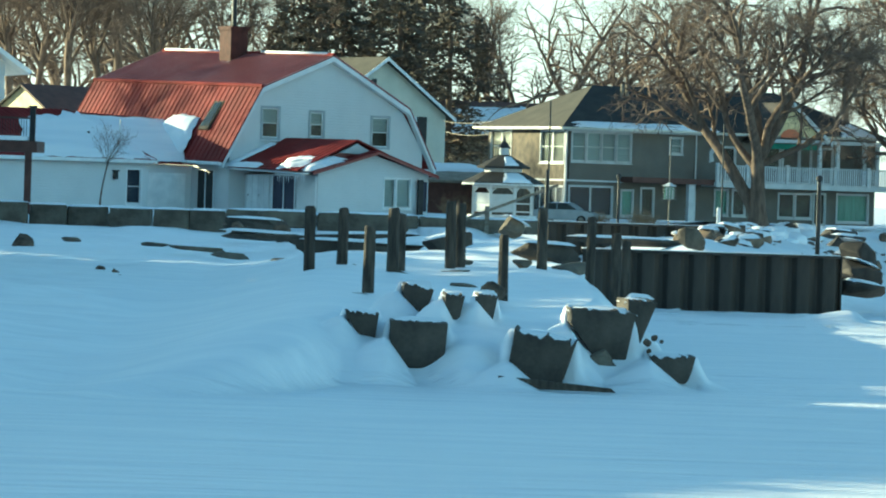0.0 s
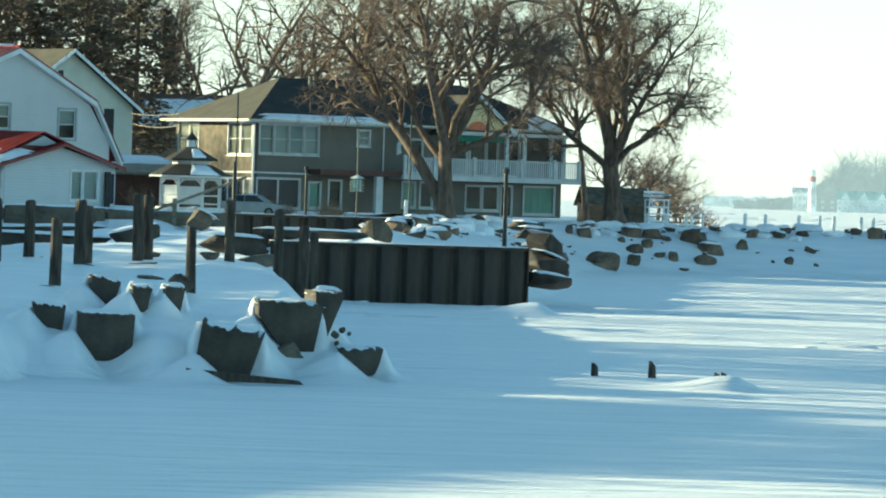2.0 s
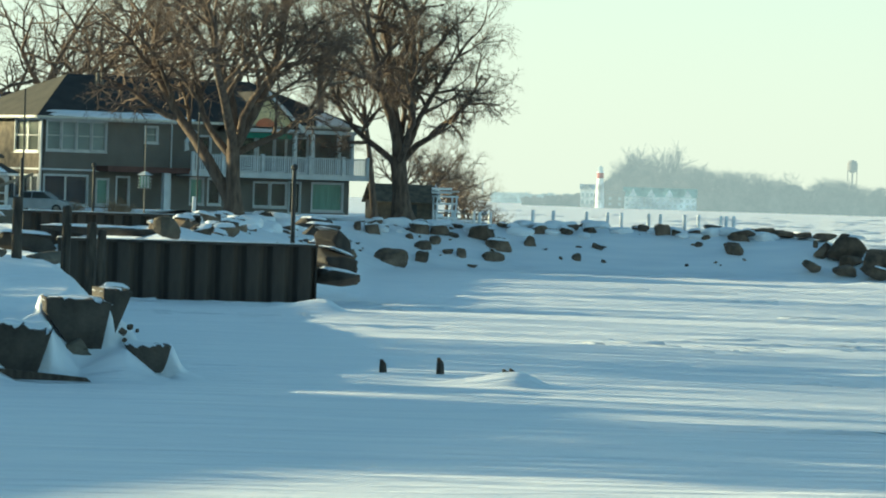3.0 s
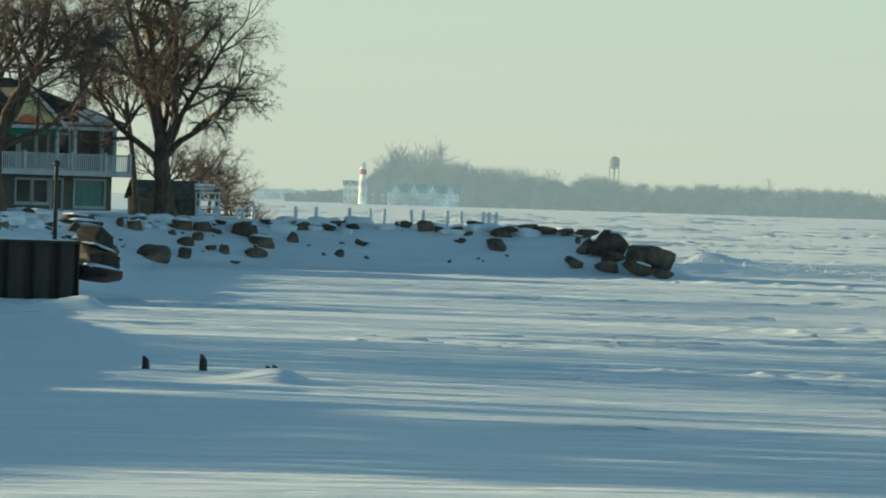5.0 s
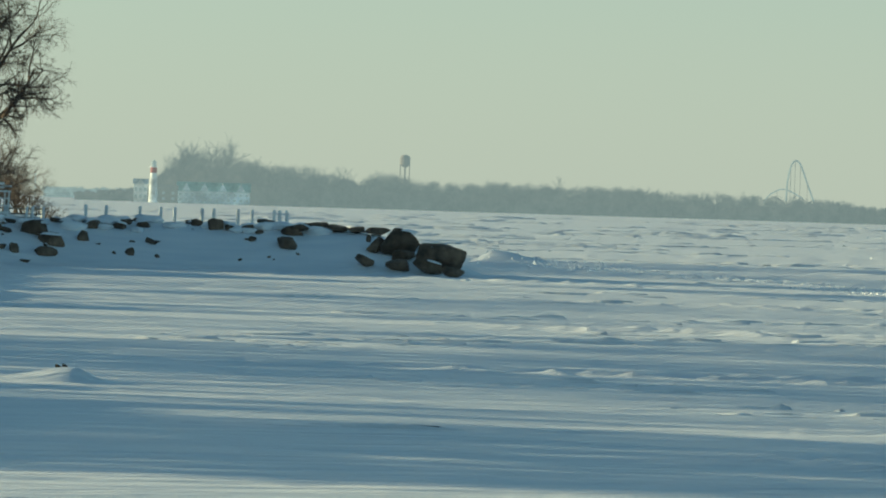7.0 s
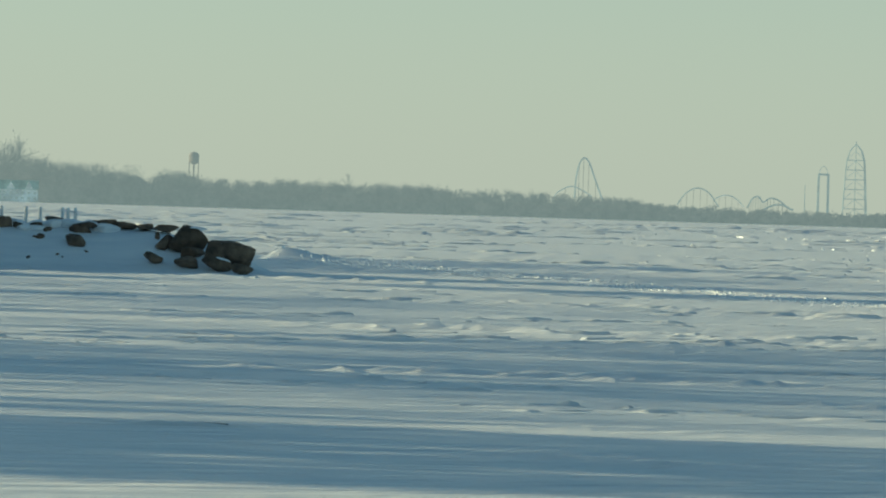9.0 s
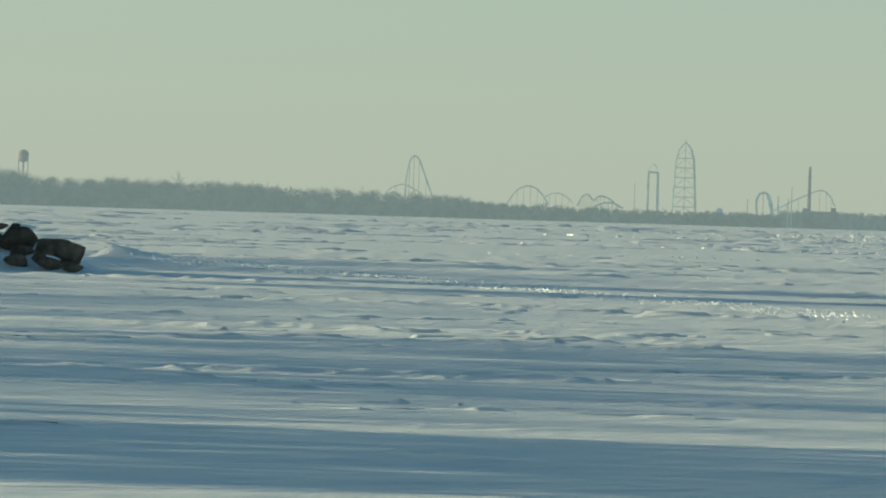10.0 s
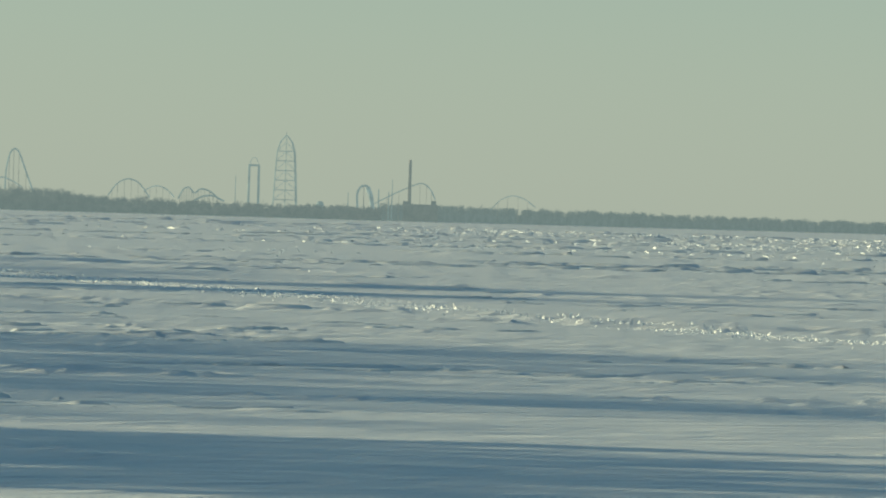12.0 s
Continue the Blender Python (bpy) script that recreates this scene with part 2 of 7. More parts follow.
# ---- building blocks ----
class Shape:
    """Collects faces for one mesh."""

    def __init__(self):
        self.v, self.f = [], []

    def add(self, pts, faces):
        o = len(self.v)
        self.v += [tuple(p) for p in pts]
        self.f += [tuple(i + o for i in f) for f in faces]
        return self

    def box(self, x0, x1, y0, y1, z0, z1):
        return self.add([(x0, y0, z0), (x1, y0, z0), (x1, y1, z0), (x0, y1, z0), (x0, y0, z1), (x1, y0, z1), (x1, y1, z1), (x0, y1, z1)],
                        [(0, 3, 2, 1), (4, 5, 6, 7), (0, 1, 5, 4), (1, 2, 6, 5), (2, 3, 7, 6), (3, 0, 4, 7)])

    def slab(self, a, b, c, d, thick):
        """Four corners of the upper face and the thickness below it, along the face's normal."""
        a, b, c, d = (Vector(p) for p in (a, b, c, d))
        n = (b - a).cross(d - a).normalized() * thick
        return self.add([a - n, b - n, c - n, d - n, a, b, c, d], [(0, 3, 2, 1), (4, 5, 6, 7), (0, 1, 5, 4), (1, 2, 6, 5), (2, 3, 7, 6), (3, 0, 4, 7)])

    def prism(self, outline, y0, y1):
        """An (x, z) outline, anticlockwise from the front, drawn out along y."""
        n = len(outline)
        pts = [(x, y0, z) for x, z in outline] + [(x, y1, z) for x, z in outline]
        return self.add(pts, [tuple(range(n)), tuple(range(2 * n - 1, n - 1, -1))] + [(i, i + n, (i + 1) % n + n, (i + 1) % n) for i in range(n)])

    def bar(self, a, b, r, r2=None, sides=6):
        a, b = Vector(a), Vector(b)
        r2 = r if r2 is None else r2
        w = (b - a).normalized()
        u = w.orthogonal().normalized()
        q = w.cross(u)
        ring = [(math.cos(2 * math.pi * i / sides), math.sin(2 * math.pi * i / sides)) for i in range(sides)]
        pts = [a + (u * c + q * s) * r for c, s in ring] + [b + (u * c + q * s) * r2 for c, s in ring]
        return self.add(pts, [tuple(range(sides - 1, -1, -1)), tuple(range(sides, 2 * sides))] + [(i, (i + 1) % sides, (i + 1) % sides + sides, i + sides) for i in range(sides)])

    def path(self, pts, r, sides=6):
        for a, b in zip(pts[:-1], pts[1:]):
            self.bar(a, b, r, r, sides)
        return self

    def lathe(self, profile, sides=12, cx=0, cy=0):
        n = len(profile)
        pts = [(cx + r * math.cos(2 * math.pi * i / sides), cy + r * math.sin(2 * math.pi * i / sides), z) for i in range(sides) for r, z in profile]
        fs = [(i * n + j, (i + 1) % sides * n + j, (i + 1) % sides * n + j + 1, i * n + j + 1) for i in range(sides) for j in range(n - 1)]
        fs += [tuple(i * n for i in range(sides - 1, -1, -1)), tuple(i * n + n - 1 for i in range(sides))]
        return self.add(pts, fs)

    def mesh(self, name, material, smooth=False):
        me = bpy.data.meshes.new(name)
        me.from_pydata(self.v, [], self.f)
        me.materials.append(material)
        if smooth:
            me.shade_smooth()
        me.update()
        return me


def part(name, shape, material, parent, label="", smooth=False, m=None):
    """One mesh object under a thing or under a part; shape may be a mesh that is shared."""
    ob = new(name, shape if isinstance(shape, bpy.types.Mesh) else shape.mesh(name, material, smooth))
    ob.parent = parent
    if m is not None:
        ob.matrix_basis = m
    return tagged(ob, label)


def thing(name, label, category, m, group="", kind=""):
    ob = new(name)
    ob.matrix_basis = m
    ob.empty_display_size = 0.3
    return tagged(ob, label, category, group, kind)


def solid(name, shape, material, label, category, m=None, group="", kind="", smooth=False):
    ob = new(name, shape if isinstance(shape, bpy.types.Mesh) else shape.mesh(name, material, smooth))
    if m is not None:
        ob.matrix_basis = m
    return tagged(ob, label, category, group, kind)


def clip(poly, axis, limit, keep_above):
    out = []
    for a, b in zip(poly, poly[1:] + poly[:1]):
        ina, inb = (a[axis] >= limit) == keep_above, (b[axis] >= limit) == keep_above
        if ina:
            out.append(a)
        if ina != inb:
            t = (limit - a[axis]) / (b[axis] - a[axis])
            out.append((a[0] + t * (b[0] - a[0]), a[1] + t * (b[1] - a[1])))
    return out


def pierced(outline, holes, y0, y1):
    """A wall with a convex (x, z) outline and real openings (x0, x1, z0, z1)."""
    s = Shape()
    xs = sorted({round(v, 4) for h in holes for v in h[:2]} | {min(p[0] for p in outline), max(p[0] for p in outline)})
    zs = sorted({round(v, 4) for h in holes for v in h[2:]} | {min(p[1] for p in outline), max(p[1] for p in outline)})
    for xa, xb in zip(xs[:-1], xs[1:]):
        for za, zb in zip(zs[:-1], zs[1:]):
            cx, cz = (xa + xb) / 2, (za + zb) / 2
            if any(h[0] < cx < h[1] and h[2] < cz < h[3] for h in holes):
                continue
            poly = list(outline)
            for axis, lim, up in ((0, xa, True), (0, xb, False), (1, za, True), (1, zb, False)):
                poly = clip(poly, axis, lim, up) if poly else poly
            if len(poly) > 2:
                s.prism(poly, y0, y1)
    # weld the cells into one wall
    seen, where = {}, []
    for p in s.v:
        where.append(seen.setdefault(tuple(round(q, 3) for q in p), len(seen)))
    s.v, s.f = list(seen), [f for f in (tuple(dict.fromkeys(where[i] for i in f)) for f in s.f) if len(f) > 2]
    return s


SIDE = pose(0, 0, 0, 0, 0, -90)


def window(parent, x0, x1, z0, z1, y, sashes=1, halves=True, m=None, frame_mat=None, back=None, name="window", trim=0.07, casing=None):
    """A framed window set in its opening: casing, sill, rails and single panes of glass."""
    m = m or Matrix()
    fm = frame_mat or WHITE
    w = part(name, Shape().box(x0 - trim, x0, y - 0.04, y + 0.08, z0 - trim, z1 + trim).box(x1, x1 + trim, y - 0.04, y + 0.08, z0 - trim, z1 + trim)
             .box(x0, x1, y - 0.04, y + 0.08, z1, z1 + trim).box(x0, x1, y - 0.04, y + 0.08, z0 - trim, z0), casing or fm, parent, m=m)
    part("sill", Shape().box(x0 - trim - 0.03, x1 + trim + 0.03, y - 0.1, y - 0.041, z0 - trim - 0.05, z0 - trim), fm, w)
    step = (x1 - x0) / sashes
    rails = Shape()
    for i in range(sashes):
        a, b = x0 + i * step, x0 + (i + 1) * step
        rails.box(a, a + 0.05, y + 0.01, y + 0.06, z0, z1).box(b - 0.05, b, y + 0.01, y + 0.06, z0, z1)
        rails.box(a + 0.05, b - 0.05, y + 0.01, y + 0.06, z0, z0 + 0.06).box(a + 0.05, b - 0.05, y + 0.01, y + 0.06, z1 - 0.05, z1)
        if halves:
            zm = (z0 + z1) / 2
            rails.box(a + 0.05, b - 0.05, y + 0.01, y + 0.06, zm - 0.025, zm + 0.025)
        p = part("pane", Shape().box(a + 0.05, b - 0.05, y + 0.03, y + 0.036, z0 + 0.06, z1 - 0.05), GLASS, w)
        p.visible_shadow = False
    part("sash", rails, fm, w)
    # with no curtain, a dark sheet is added as the room's shade
    part("curtain" if back else "room_lining", Shape().box(x0, x1, y + 0.14, y + 0.16, z0, z1), back or INSIDE_SHADE, w)
    return w


# ---- noise for the snow ----
def lattice(ix, iy, seed):
    h = (ix.astype(np.int64) * 374761393 + iy.astype(np.int64) * 668265263 + int(seed) * 144665) & 0x7FFFFFFF
    h = ((h ^ (h >> 13)) * 1274126177) & 0x7FFFFFFF
    return ((h ^ (h >> 16)) & 0xFFFF) / 65535.0


def value_noise(x, y, seed=0):
    ix, iy = np.floor(x), np.floor(y)
    fx, fy = x - ix, y - iy
    fx, fy = fx * fx * (3 - 2 * fx), fy * fy * (3 - 2 * fy)
    a, b = lattice(ix, iy, seed), lattice(ix + 1, iy, seed)
    c, d = lattice(ix, iy + 1, seed), lattice(ix + 1, iy + 1, seed)
    return (a * (1 - fx) + b * fx) * (1 - fy) + (c * (1 - fx) + d * fx) * fy - 0.5


def fractal(x, y, octaves=4, seed=0):
    out, amp = 0, 1.0
    for i in range(octaves):
        out = out + amp * value_noise(x * 2 ** i, y * 2 ** i, seed + i)
        amp *= 0.5
    return out


def inside_distance(x, y, poly):
    """Distance to a closed outline, positive inside."""
    best, odd = np.full(x.shape, 1e9), np.zeros(x.shape, bool)
    for (ax, ay), (bx, by) in zip(poly, poly[1:] + poly[:1]):
        ex, ey = bx - ax, by - ay
        t = np.clip(((x - ax) * ex + (y - ay) * ey) / (ex * ex + ey * ey), 0, 1)
        best = np.minimum(best, np.hypot(x - ax - t * ex, y - ay - t * ey))
        cross = ((ay > y) != (by > y))
        with np.errstate(divide="ignore", invalid="ignore"):
            odd ^= cross & (x < ex * (y - ay) / (ey if ey else 1e-9) + ax)
    return np.where(odd, best, -best)


def ease(v, a, b):
    t = np.clip((v - a) / (b - a), 0, 1)
    return t * t * (3 - 2 * t)


LAND = [(-900, 203), (-3, 203), (2.5, 196), (4.0, 164), (13.9, 163), (16.5, 175), (19.5, 201), (23, 230), (26.8, 243), (33, 246), (40, 246.5), (48, 246), (55, 244),
        (56.5, 248), (54, 258), (46, 262), (38, 264), (44, 330), (62, 495), (60, 700), (-900, 700)]
MOUND = (12.83, 95.18)
WALL_DRIFT = (13.79, 151.71)
TIP_DRIFT = (70.2, 305.13)
TONGUES = [(-1.5, 0.6, 0.7), (0.7, 0.75, 1.7), (2.75, 0.35, 0.9), (4.6, 0.4, 1.0), (-3.2, 1.4, 2.0)]


DRIFTS = [(-1.07, 0.97, -0.38, 0.05, 92.9), (-2.01, 1.36, -1.38, 0.7, 93.7),
          (-0.92, 1.83, -0.33, 1.27, 97.3), (0.06, 1.7, 0.4, 1.09, 96.0),
          (0.79, 1.68, 1.15, 1.28, 96.7), (1.48, 0.56, 2.1, 0.05, 92.2),
          (2.64, 1.32, 3.25, 0.54, 94.4), (4.42, 0.63, 5.09, 0.1, 94.2)]


TOPS = [(-0.44, 93.4, 1.32, 0.6, 0.8), (2.12, 92.78, 1.13, 0.65, 0.8), (3.37, 94.84, 1.63, 0.7, 0.8), (4.9, 94.57, 0.7, 0.47, 0.7),
        (-1.64, 93.99, 1.45, 0.35, 0.6), (-0.55, 97.6, 1.96, 0.33, 0.6), (0.27, 96.3, 1.83, 0.21, 0.5), (0.97, 97.0, 1.83, 0.22, 0.5)]


def ground_height(x, y):
    """The ice, the snowed-in spit, the shore with its rubble bank, and the bank under the viewer."""
    s = x * math.cos(radians(24)) - y * math.sin(radians(24))
    c = x * math.sin(radians(24)) + y * math.cos(radians(24))
    reach = np.hypot(x, y)
    calm = ease(fractal(s / 60, c / 18, 2, 61), -0.35, 0.25)
    ice = 0.1 * fractal(s / 60, c / 14, 2, 3) + 0.045 * fractal(s / 14, c / 2.2, 3, 11) + 0.02 * fractal(s / 3.5, c / 0.9, 2, 12)
    for size, near_, far_, seed in ((1.3, 0, 200, 51), (3.2, 90, 500, 52), (8.0, 220, 1500, 53), (24.0, 700, 5000, 54)):
        here = ease(reach, near_ * 0.6, near_ * 1.2 + 1) * (1 - ease(reach, far_ * 0.8, far_ * 1.6))
        ridge = np.clip(1 - np.abs(2.2 * fractal(s / size / 3.0, c / size * 1.2, 3, seed)) - 0.55, 0, 1)
        lump = np.clip(fractal(s / size / 1.3, c / size * 1.3, 3, seed + 20) - 0.3, 0, 1)
        ice = ice + here * size ** 0.6 * (0.05 * calm * ridge ** 1.4 + 0.03 * lump)
    # sastrugi: sharp wind-cut crests that gather in patches
    gate = (1 - ease(96 - reach, 0, 14) * (1 - ease(np.arctan2(x, y), 0.24, 0.34))) * (0.3 + 0.7 * ease(np.arctan2(x, y), 0.12, 0.28))
    for size, near_, far_, tall, seed in ((0.85, 0, 150, 0.16, 71), (1.5, 120, 330, 0.21, 72), (3.2, 280, 900, 0.3, 73)):
        here = ease(reach, near_ * 0.8, near_ * 1.2 + 1) * (1 - ease(reach, far_ * 0.8, far_ * 1.3))
        bend = 0.8 * fractal(s / size / 4, c / size / 2, 2, seed + 40)
        crest = np.clip(1 - np.abs(2.6 * fractal(s / size / 3.4 + bend, c / size / 1.15, 3, seed)), 0, 1)
        patch = ease(fractal(s / size / 16, c / size / 6, 3, seed + 20), 0.08, 0.5)
        ice = ice + here * gate * tall * patch * crest ** 2.2
        ripple = np.clip(1 - np.abs(3.0 * fractal(s / size / 6, c / size / 0.8, 2, seed + 60)), 0, 1)
        ice = ice + here * gate * 0.035 * size ** 0.5 * ripple ** 2
    ws, wc = x - WALL_DRIFT[0], y - WALL_DRIFT[1]
    ice = ice + 0.42 * np.exp(-(ws / np.where(ws > 0, 0.5, 1.6)) ** 2 - (wc / 1.4) ** 2)
    # drifts: past the tip of the jetty, behind the stumps, and along the foot of the steel wall
    js, jc = (x - TIP_DRIFT[0]) * 0.914 - (y - TIP_DRIFT[1]) * 0.407, (x - TIP_DRIFT[0]) * 0.407 + (y - TIP_DRIFT[1]) * 0.914
    ice = ice + 0.85 * np.exp(-(js / np.where(js > 0, 3.0, 1.0)) ** 2 - (jc / 2.0) ** 2)
    ms, mc = (x - MOUND[0]) * 0.914 - (y - MOUND[1]) * 0.407, (x - MOUND[0]) * 0.407 + (y - MOUND[1]) * 0.914
    ice = ice + 0.33 * np.exp(-(ms / np.where(ms > 0, 0.5, 1.3)) ** 2 - (mc / 0.9) ** 2) + 0.12 * np.exp(-((ms + 3.6) / 1.2) ** 2 - (mc / 0.8) ** 2)
    ice = ice + 0.04 * ease(y, 155.5, 158.6) * (1 - ease(y, 160, 161)) * ease(x, 3, 6) * (1 - ease(x, 13.5, 15.8))
    d = inside_distance(x, y, LAND)
    left = ease(x, 4.0, 1.0)
    bank = np.interp(d, [-1.0, 0, 1.2, 4.2, 6.5, 9, 30], [0, 0.15, 0.65, 1.85, 2.4, 2.45, 2.6]) * (1 - left) + left * np.interp(d, [-0.3, 0.0, 4], [0, 2.35, 2.6])
    bank = bank + 0.3 * fractal(x / 4, y / 4, 3, 31) * ease(d, 0, 3)
    # the spit: a low bank of rubble under snow, steep towards the ice, with tongues of drift between the blocks
    front = np.interp(x, [-60, -12, -4.5, -2, 5], [62, 72, 86, 92.2, 93.4])
    for cx, width, reach in TONGUES:
        front = front - reach * np.exp(-((x - cx) / width) ** 2)
    rise = np.interp(y - front, [0, 0.8, 1.7, 2.7, 4, 6, 13, 28, 45, 75, 110], [0.0, 0.32, 0.78, 0.98, 1.12, 1.34, 1.57, 1.84, 1.92, 1.95, 2.0])
    gentle = np.interp(y - front, [0, 12, 30, 60, 100, 130], [0, 0.35, 1.0, 1.5, 1.65, 2.0])
    k = ease(x, -7.5, -2.2)
    edge = np.interp(y, [90, 94, 97, 104, 120, 150, 165], [5.4, 5.3, 4.7, 4.9, 5.2, 5.0, 5.2]) + 0.4 * fractal(y / 4, y * 0, 2, 7)
    inner = 1 - ease(x, edge - 1.5, edge + 0.3)
    spit = (gentle * (1 - k) + rise * k) * inner + 0.16 * fractal(x / 2.2, y / 4, 3, 41) * ease(y - front, 1, 5) * inner + 0.25 * np.clip(fractal(x / 3, y / 9, 2, 43), 0, 1) * ease(y, 122, 135) * inner
    # drifts that lie across the lower corner of each block
    for xl, zl, xr, zr, face in DRIFTS:
        f = np.clip((x - xl) / (xr - xl), -3, 1)
        z = zl + (zr - zl) * np.clip(f, 0, 1) - 0.25 * np.clip(-f, 0, 3) * abs(xr - xl)
        z = z * ease(y, face - 1.9, face - 0.25) * (1 - ease(x, xr, xr + 0.35)) * ease(x, xl - 2.0, xl - 0.1)
        spit = np.maximum(spit, np.where((y < face + 1.5), z, 0) * (1 - ease(y, face + 0.6, face + 1.5)))
    # snow banked up behind every block, level with its top
    for cx, cy, top, half, deep in TOPS:
        aside = ease(np.abs(x - cx), half * 0.95, half + 0.4)
        over = (1 - ease(np.abs(x - cx), half, half + 0.9)) * ease(y, cy - deep / 2 + 0.2 - 0.9 * aside, cy - deep / 2 + 0.6 + 0.8 * aside) * (1 - ease(y, cy + 1.0, cy + 3.2))
        spit = np.maximum(spit, (top + 0.05 + 0.08 * fractal(x / 0.5, y / 0.7, 2, 47)) * (1 - 0.6 * aside) * over)
    # the heap of snow behind the outermost block
    spit = np.maximum(spit, 1.25 * np.exp(-((x - 4.2) / np.where(x > 4.2, 0.8, 0.5)) ** 2 - ((y - 96.0) / np.where(y < 96.0, 1.0, 2.0)) ** 2))
    # the viewer's own bank
    near = 2.4 * (1 - ease(np.hypot(x, y), 12, 30))
    return np.maximum(np.maximum(ice, near), np.maximum(np.where(d > -1.0, bank, -1), np.where(y < 204, spit, -1)))


def height_at(x, y):
    return float(ground_height(np.array([float(x)]), np.array([float(y)]))[0])


angles = np.concatenate([np.linspace(-150, -7.5, 48), np.linspace(-7.2, 29.2, 860), np.linspace(31, 200, 56)])
ranges = np.concatenate([np.linspace(0.0, 52, 20), np.geomspace(54, 330, 560), np.geomspace(331.5, 1500, 210), np.geomspace(1510, 4900, 60)])
AA, RR = np.meshgrid(np.radians(angles), ranges, indexing="ij")
gx, gy = np.sin(AA) * RR, np.cos(AA) * RR
gz = ground_height(gx.ravel(), gy.ravel()).reshape(gx.shape)
na, nr = gx.shape
idx = np.arange(na * nr).reshape(na, nr)
nxt = np.roll(idx, -1, axis=0)
nxt = nxt[:-1]
quads = np.stack([idx[:-1, :-1], nxt[:, :-1], nxt[:, 1:], idx[:-1, 1:]], -1).reshape(-1, 4)[:, ::-1]
last = np.stack([idx[-1, :-1], idx[0, :-1], idx[0, 1:], idx[-1, 1:]], -1)[:, ::-1]
quads = np.concatenate([quads, last])
me = bpy.data.meshes.new("ground")
me.vertices.add(na * nr)
me.vertices.foreach_set("co", np.stack([gx, gy, gz], -1).astype(np.float32).ravel())
me.loops.add(quads.size)
me.loops.foreach_set("vertex_index", quads.astype(np.int32).ravel())
me.polygons.add(len(quads))
me.polygons.foreach_set("loop_start", np.arange(0, quads.size, 4, dtype=np.int32))
me.polygons.foreach_set("loop_total", np.full(len(quads), 4, dtype=np.int32))
me.update(calc_edges=True)
me.shade_smooth()
me.materials.append(SNOW)
tagged(new("ground", me), "wind-packed snow over lake ice and a snowed-in shore", "snow", kind="structure")
# ---- the steel bulkhead ----
def bulkhead(name, x0, x1, y, z0, z1, pitch, depth, label, rz=0.0, back=3.0):
    """A wall of interlocked steel sheets with a cap rail; every sheet is a piece of its own."""
    n = round((x1 - x0) / pitch)
    step = (x1 - x0) / n
    wall = thing(name, label, "sea wall", pose(x0, y, 0, 0, 0, rz), kind="structure")
    sheet = Shape()
    out = [(0, depth), (step * 0.12, depth), (step * 0.32, 0), (step * 0.78, 0), (step * 0.98, depth), (step, depth)]
    for (xa, ya), (xb, yb) in zip(out[:-1], out[1:]):
        sheet.slab((xa, ya, z1), (xa, ya, z0), (xb, yb, z0), (xb, yb, z1), 0.02)
    me = sheet.mesh("steel_sheet", STEEL)
    for i in range(n):
        part("steel_sheet", me, STEEL, wall, m=pose(i * step, 0, 0))
    part("cap_rail", Shape().box(-0.05, x1 - x0 + 0.05, -0.06, depth + 0.12, z1, z1 + 0.1), STEEL, wall)
    part("end_sheet", Shape().box(x1 - x0 + 0.002, x1 - x0 + 0.05, 0.0, back, z0, z1), STEEL, wall)
    part("snow_cap", Shape().box(0, x1 - x0, 0.12, 1.2, z1 + 0.1, z1 + 0.125), SNOW_CAP, wall)
    return wall


bulkhead("sea_wall", 5.0, 14.13, 159.6, -0.3, 2.03, 0.9, 0.2, "rusted steel sheet-pile sea wall with a snow-dusted cap")
bulkhead("sea_wall", 4.22, 11.85, 190, 1.2, 2.77, 0.8, 0.2, "low black steel wall along the snowy lawn")


# ---- timber piles ----
def pile_mesh(height, r, seed):
    rng = random.Random(seed)
    s = Shape()
    prof = [(r * 1.05, -0.6), (r * 1.02, 0.0), (r * 0.98, height * 0.5), (r * 0.95, height * 0.96), (r * 0.8, height)]
    s.lathe(prof, 12)
    s.v = [(x * (1 + rng.uniform(-0.05, 0.05)), y * (1 + rng.uniform(-0.05, 0.05)), z + (rng.uniform(-0.03, 0.03) if z > height * 0.9 else 0)) for x, y, z in s.v]
    return s


def pile(x, y, z_top, r, lean=(0, 0), seed=0, square=False):
    z = height_at(x, y)
    if square:
        s = Shape().box(-r, r, -r, r, -0.6, z_top - z)
    else:
        s = pile_mesh(z_top - z, r, seed)
    solid("mooring_post", s, PILE_WOOD, "weathered timber mooring pile standing in the snow", "pile", pose(x, y, z, lean[0], lean[1], seed * 40), group="mooring piles on the spit")


for i, (px_, py_, zt, r) in enumerate([
        (*(-3.49, 119.95), 3.48, 0.15), (*(-2.73, 124.97), 3.45, 0.155), (*(-1.67, 104.99), 3.13, 0.14),
        (*(-1.26, 117.99), 3.51, 0.155), (*(-1.08, 122.0), 3.36, 0.12), (*(0.26, 124.0), 3.72, 0.15),
        (*(0.53, 125.0), 3.68, 0.15), (*(1.45, 103.99), 3.02, 0.12), (*(2.82, 125.97), 3.61, 0.15),
        (*(4.1, 123.93), 3.41, 0.135), (*(4.48, 115.91), 3.04, 0.14), (*(4.6, 112.91), 2.91, 0.12)]):
    pile(px_, py_, zt, r, (0.6, 0.4 if i % 2 else -0.3), i)


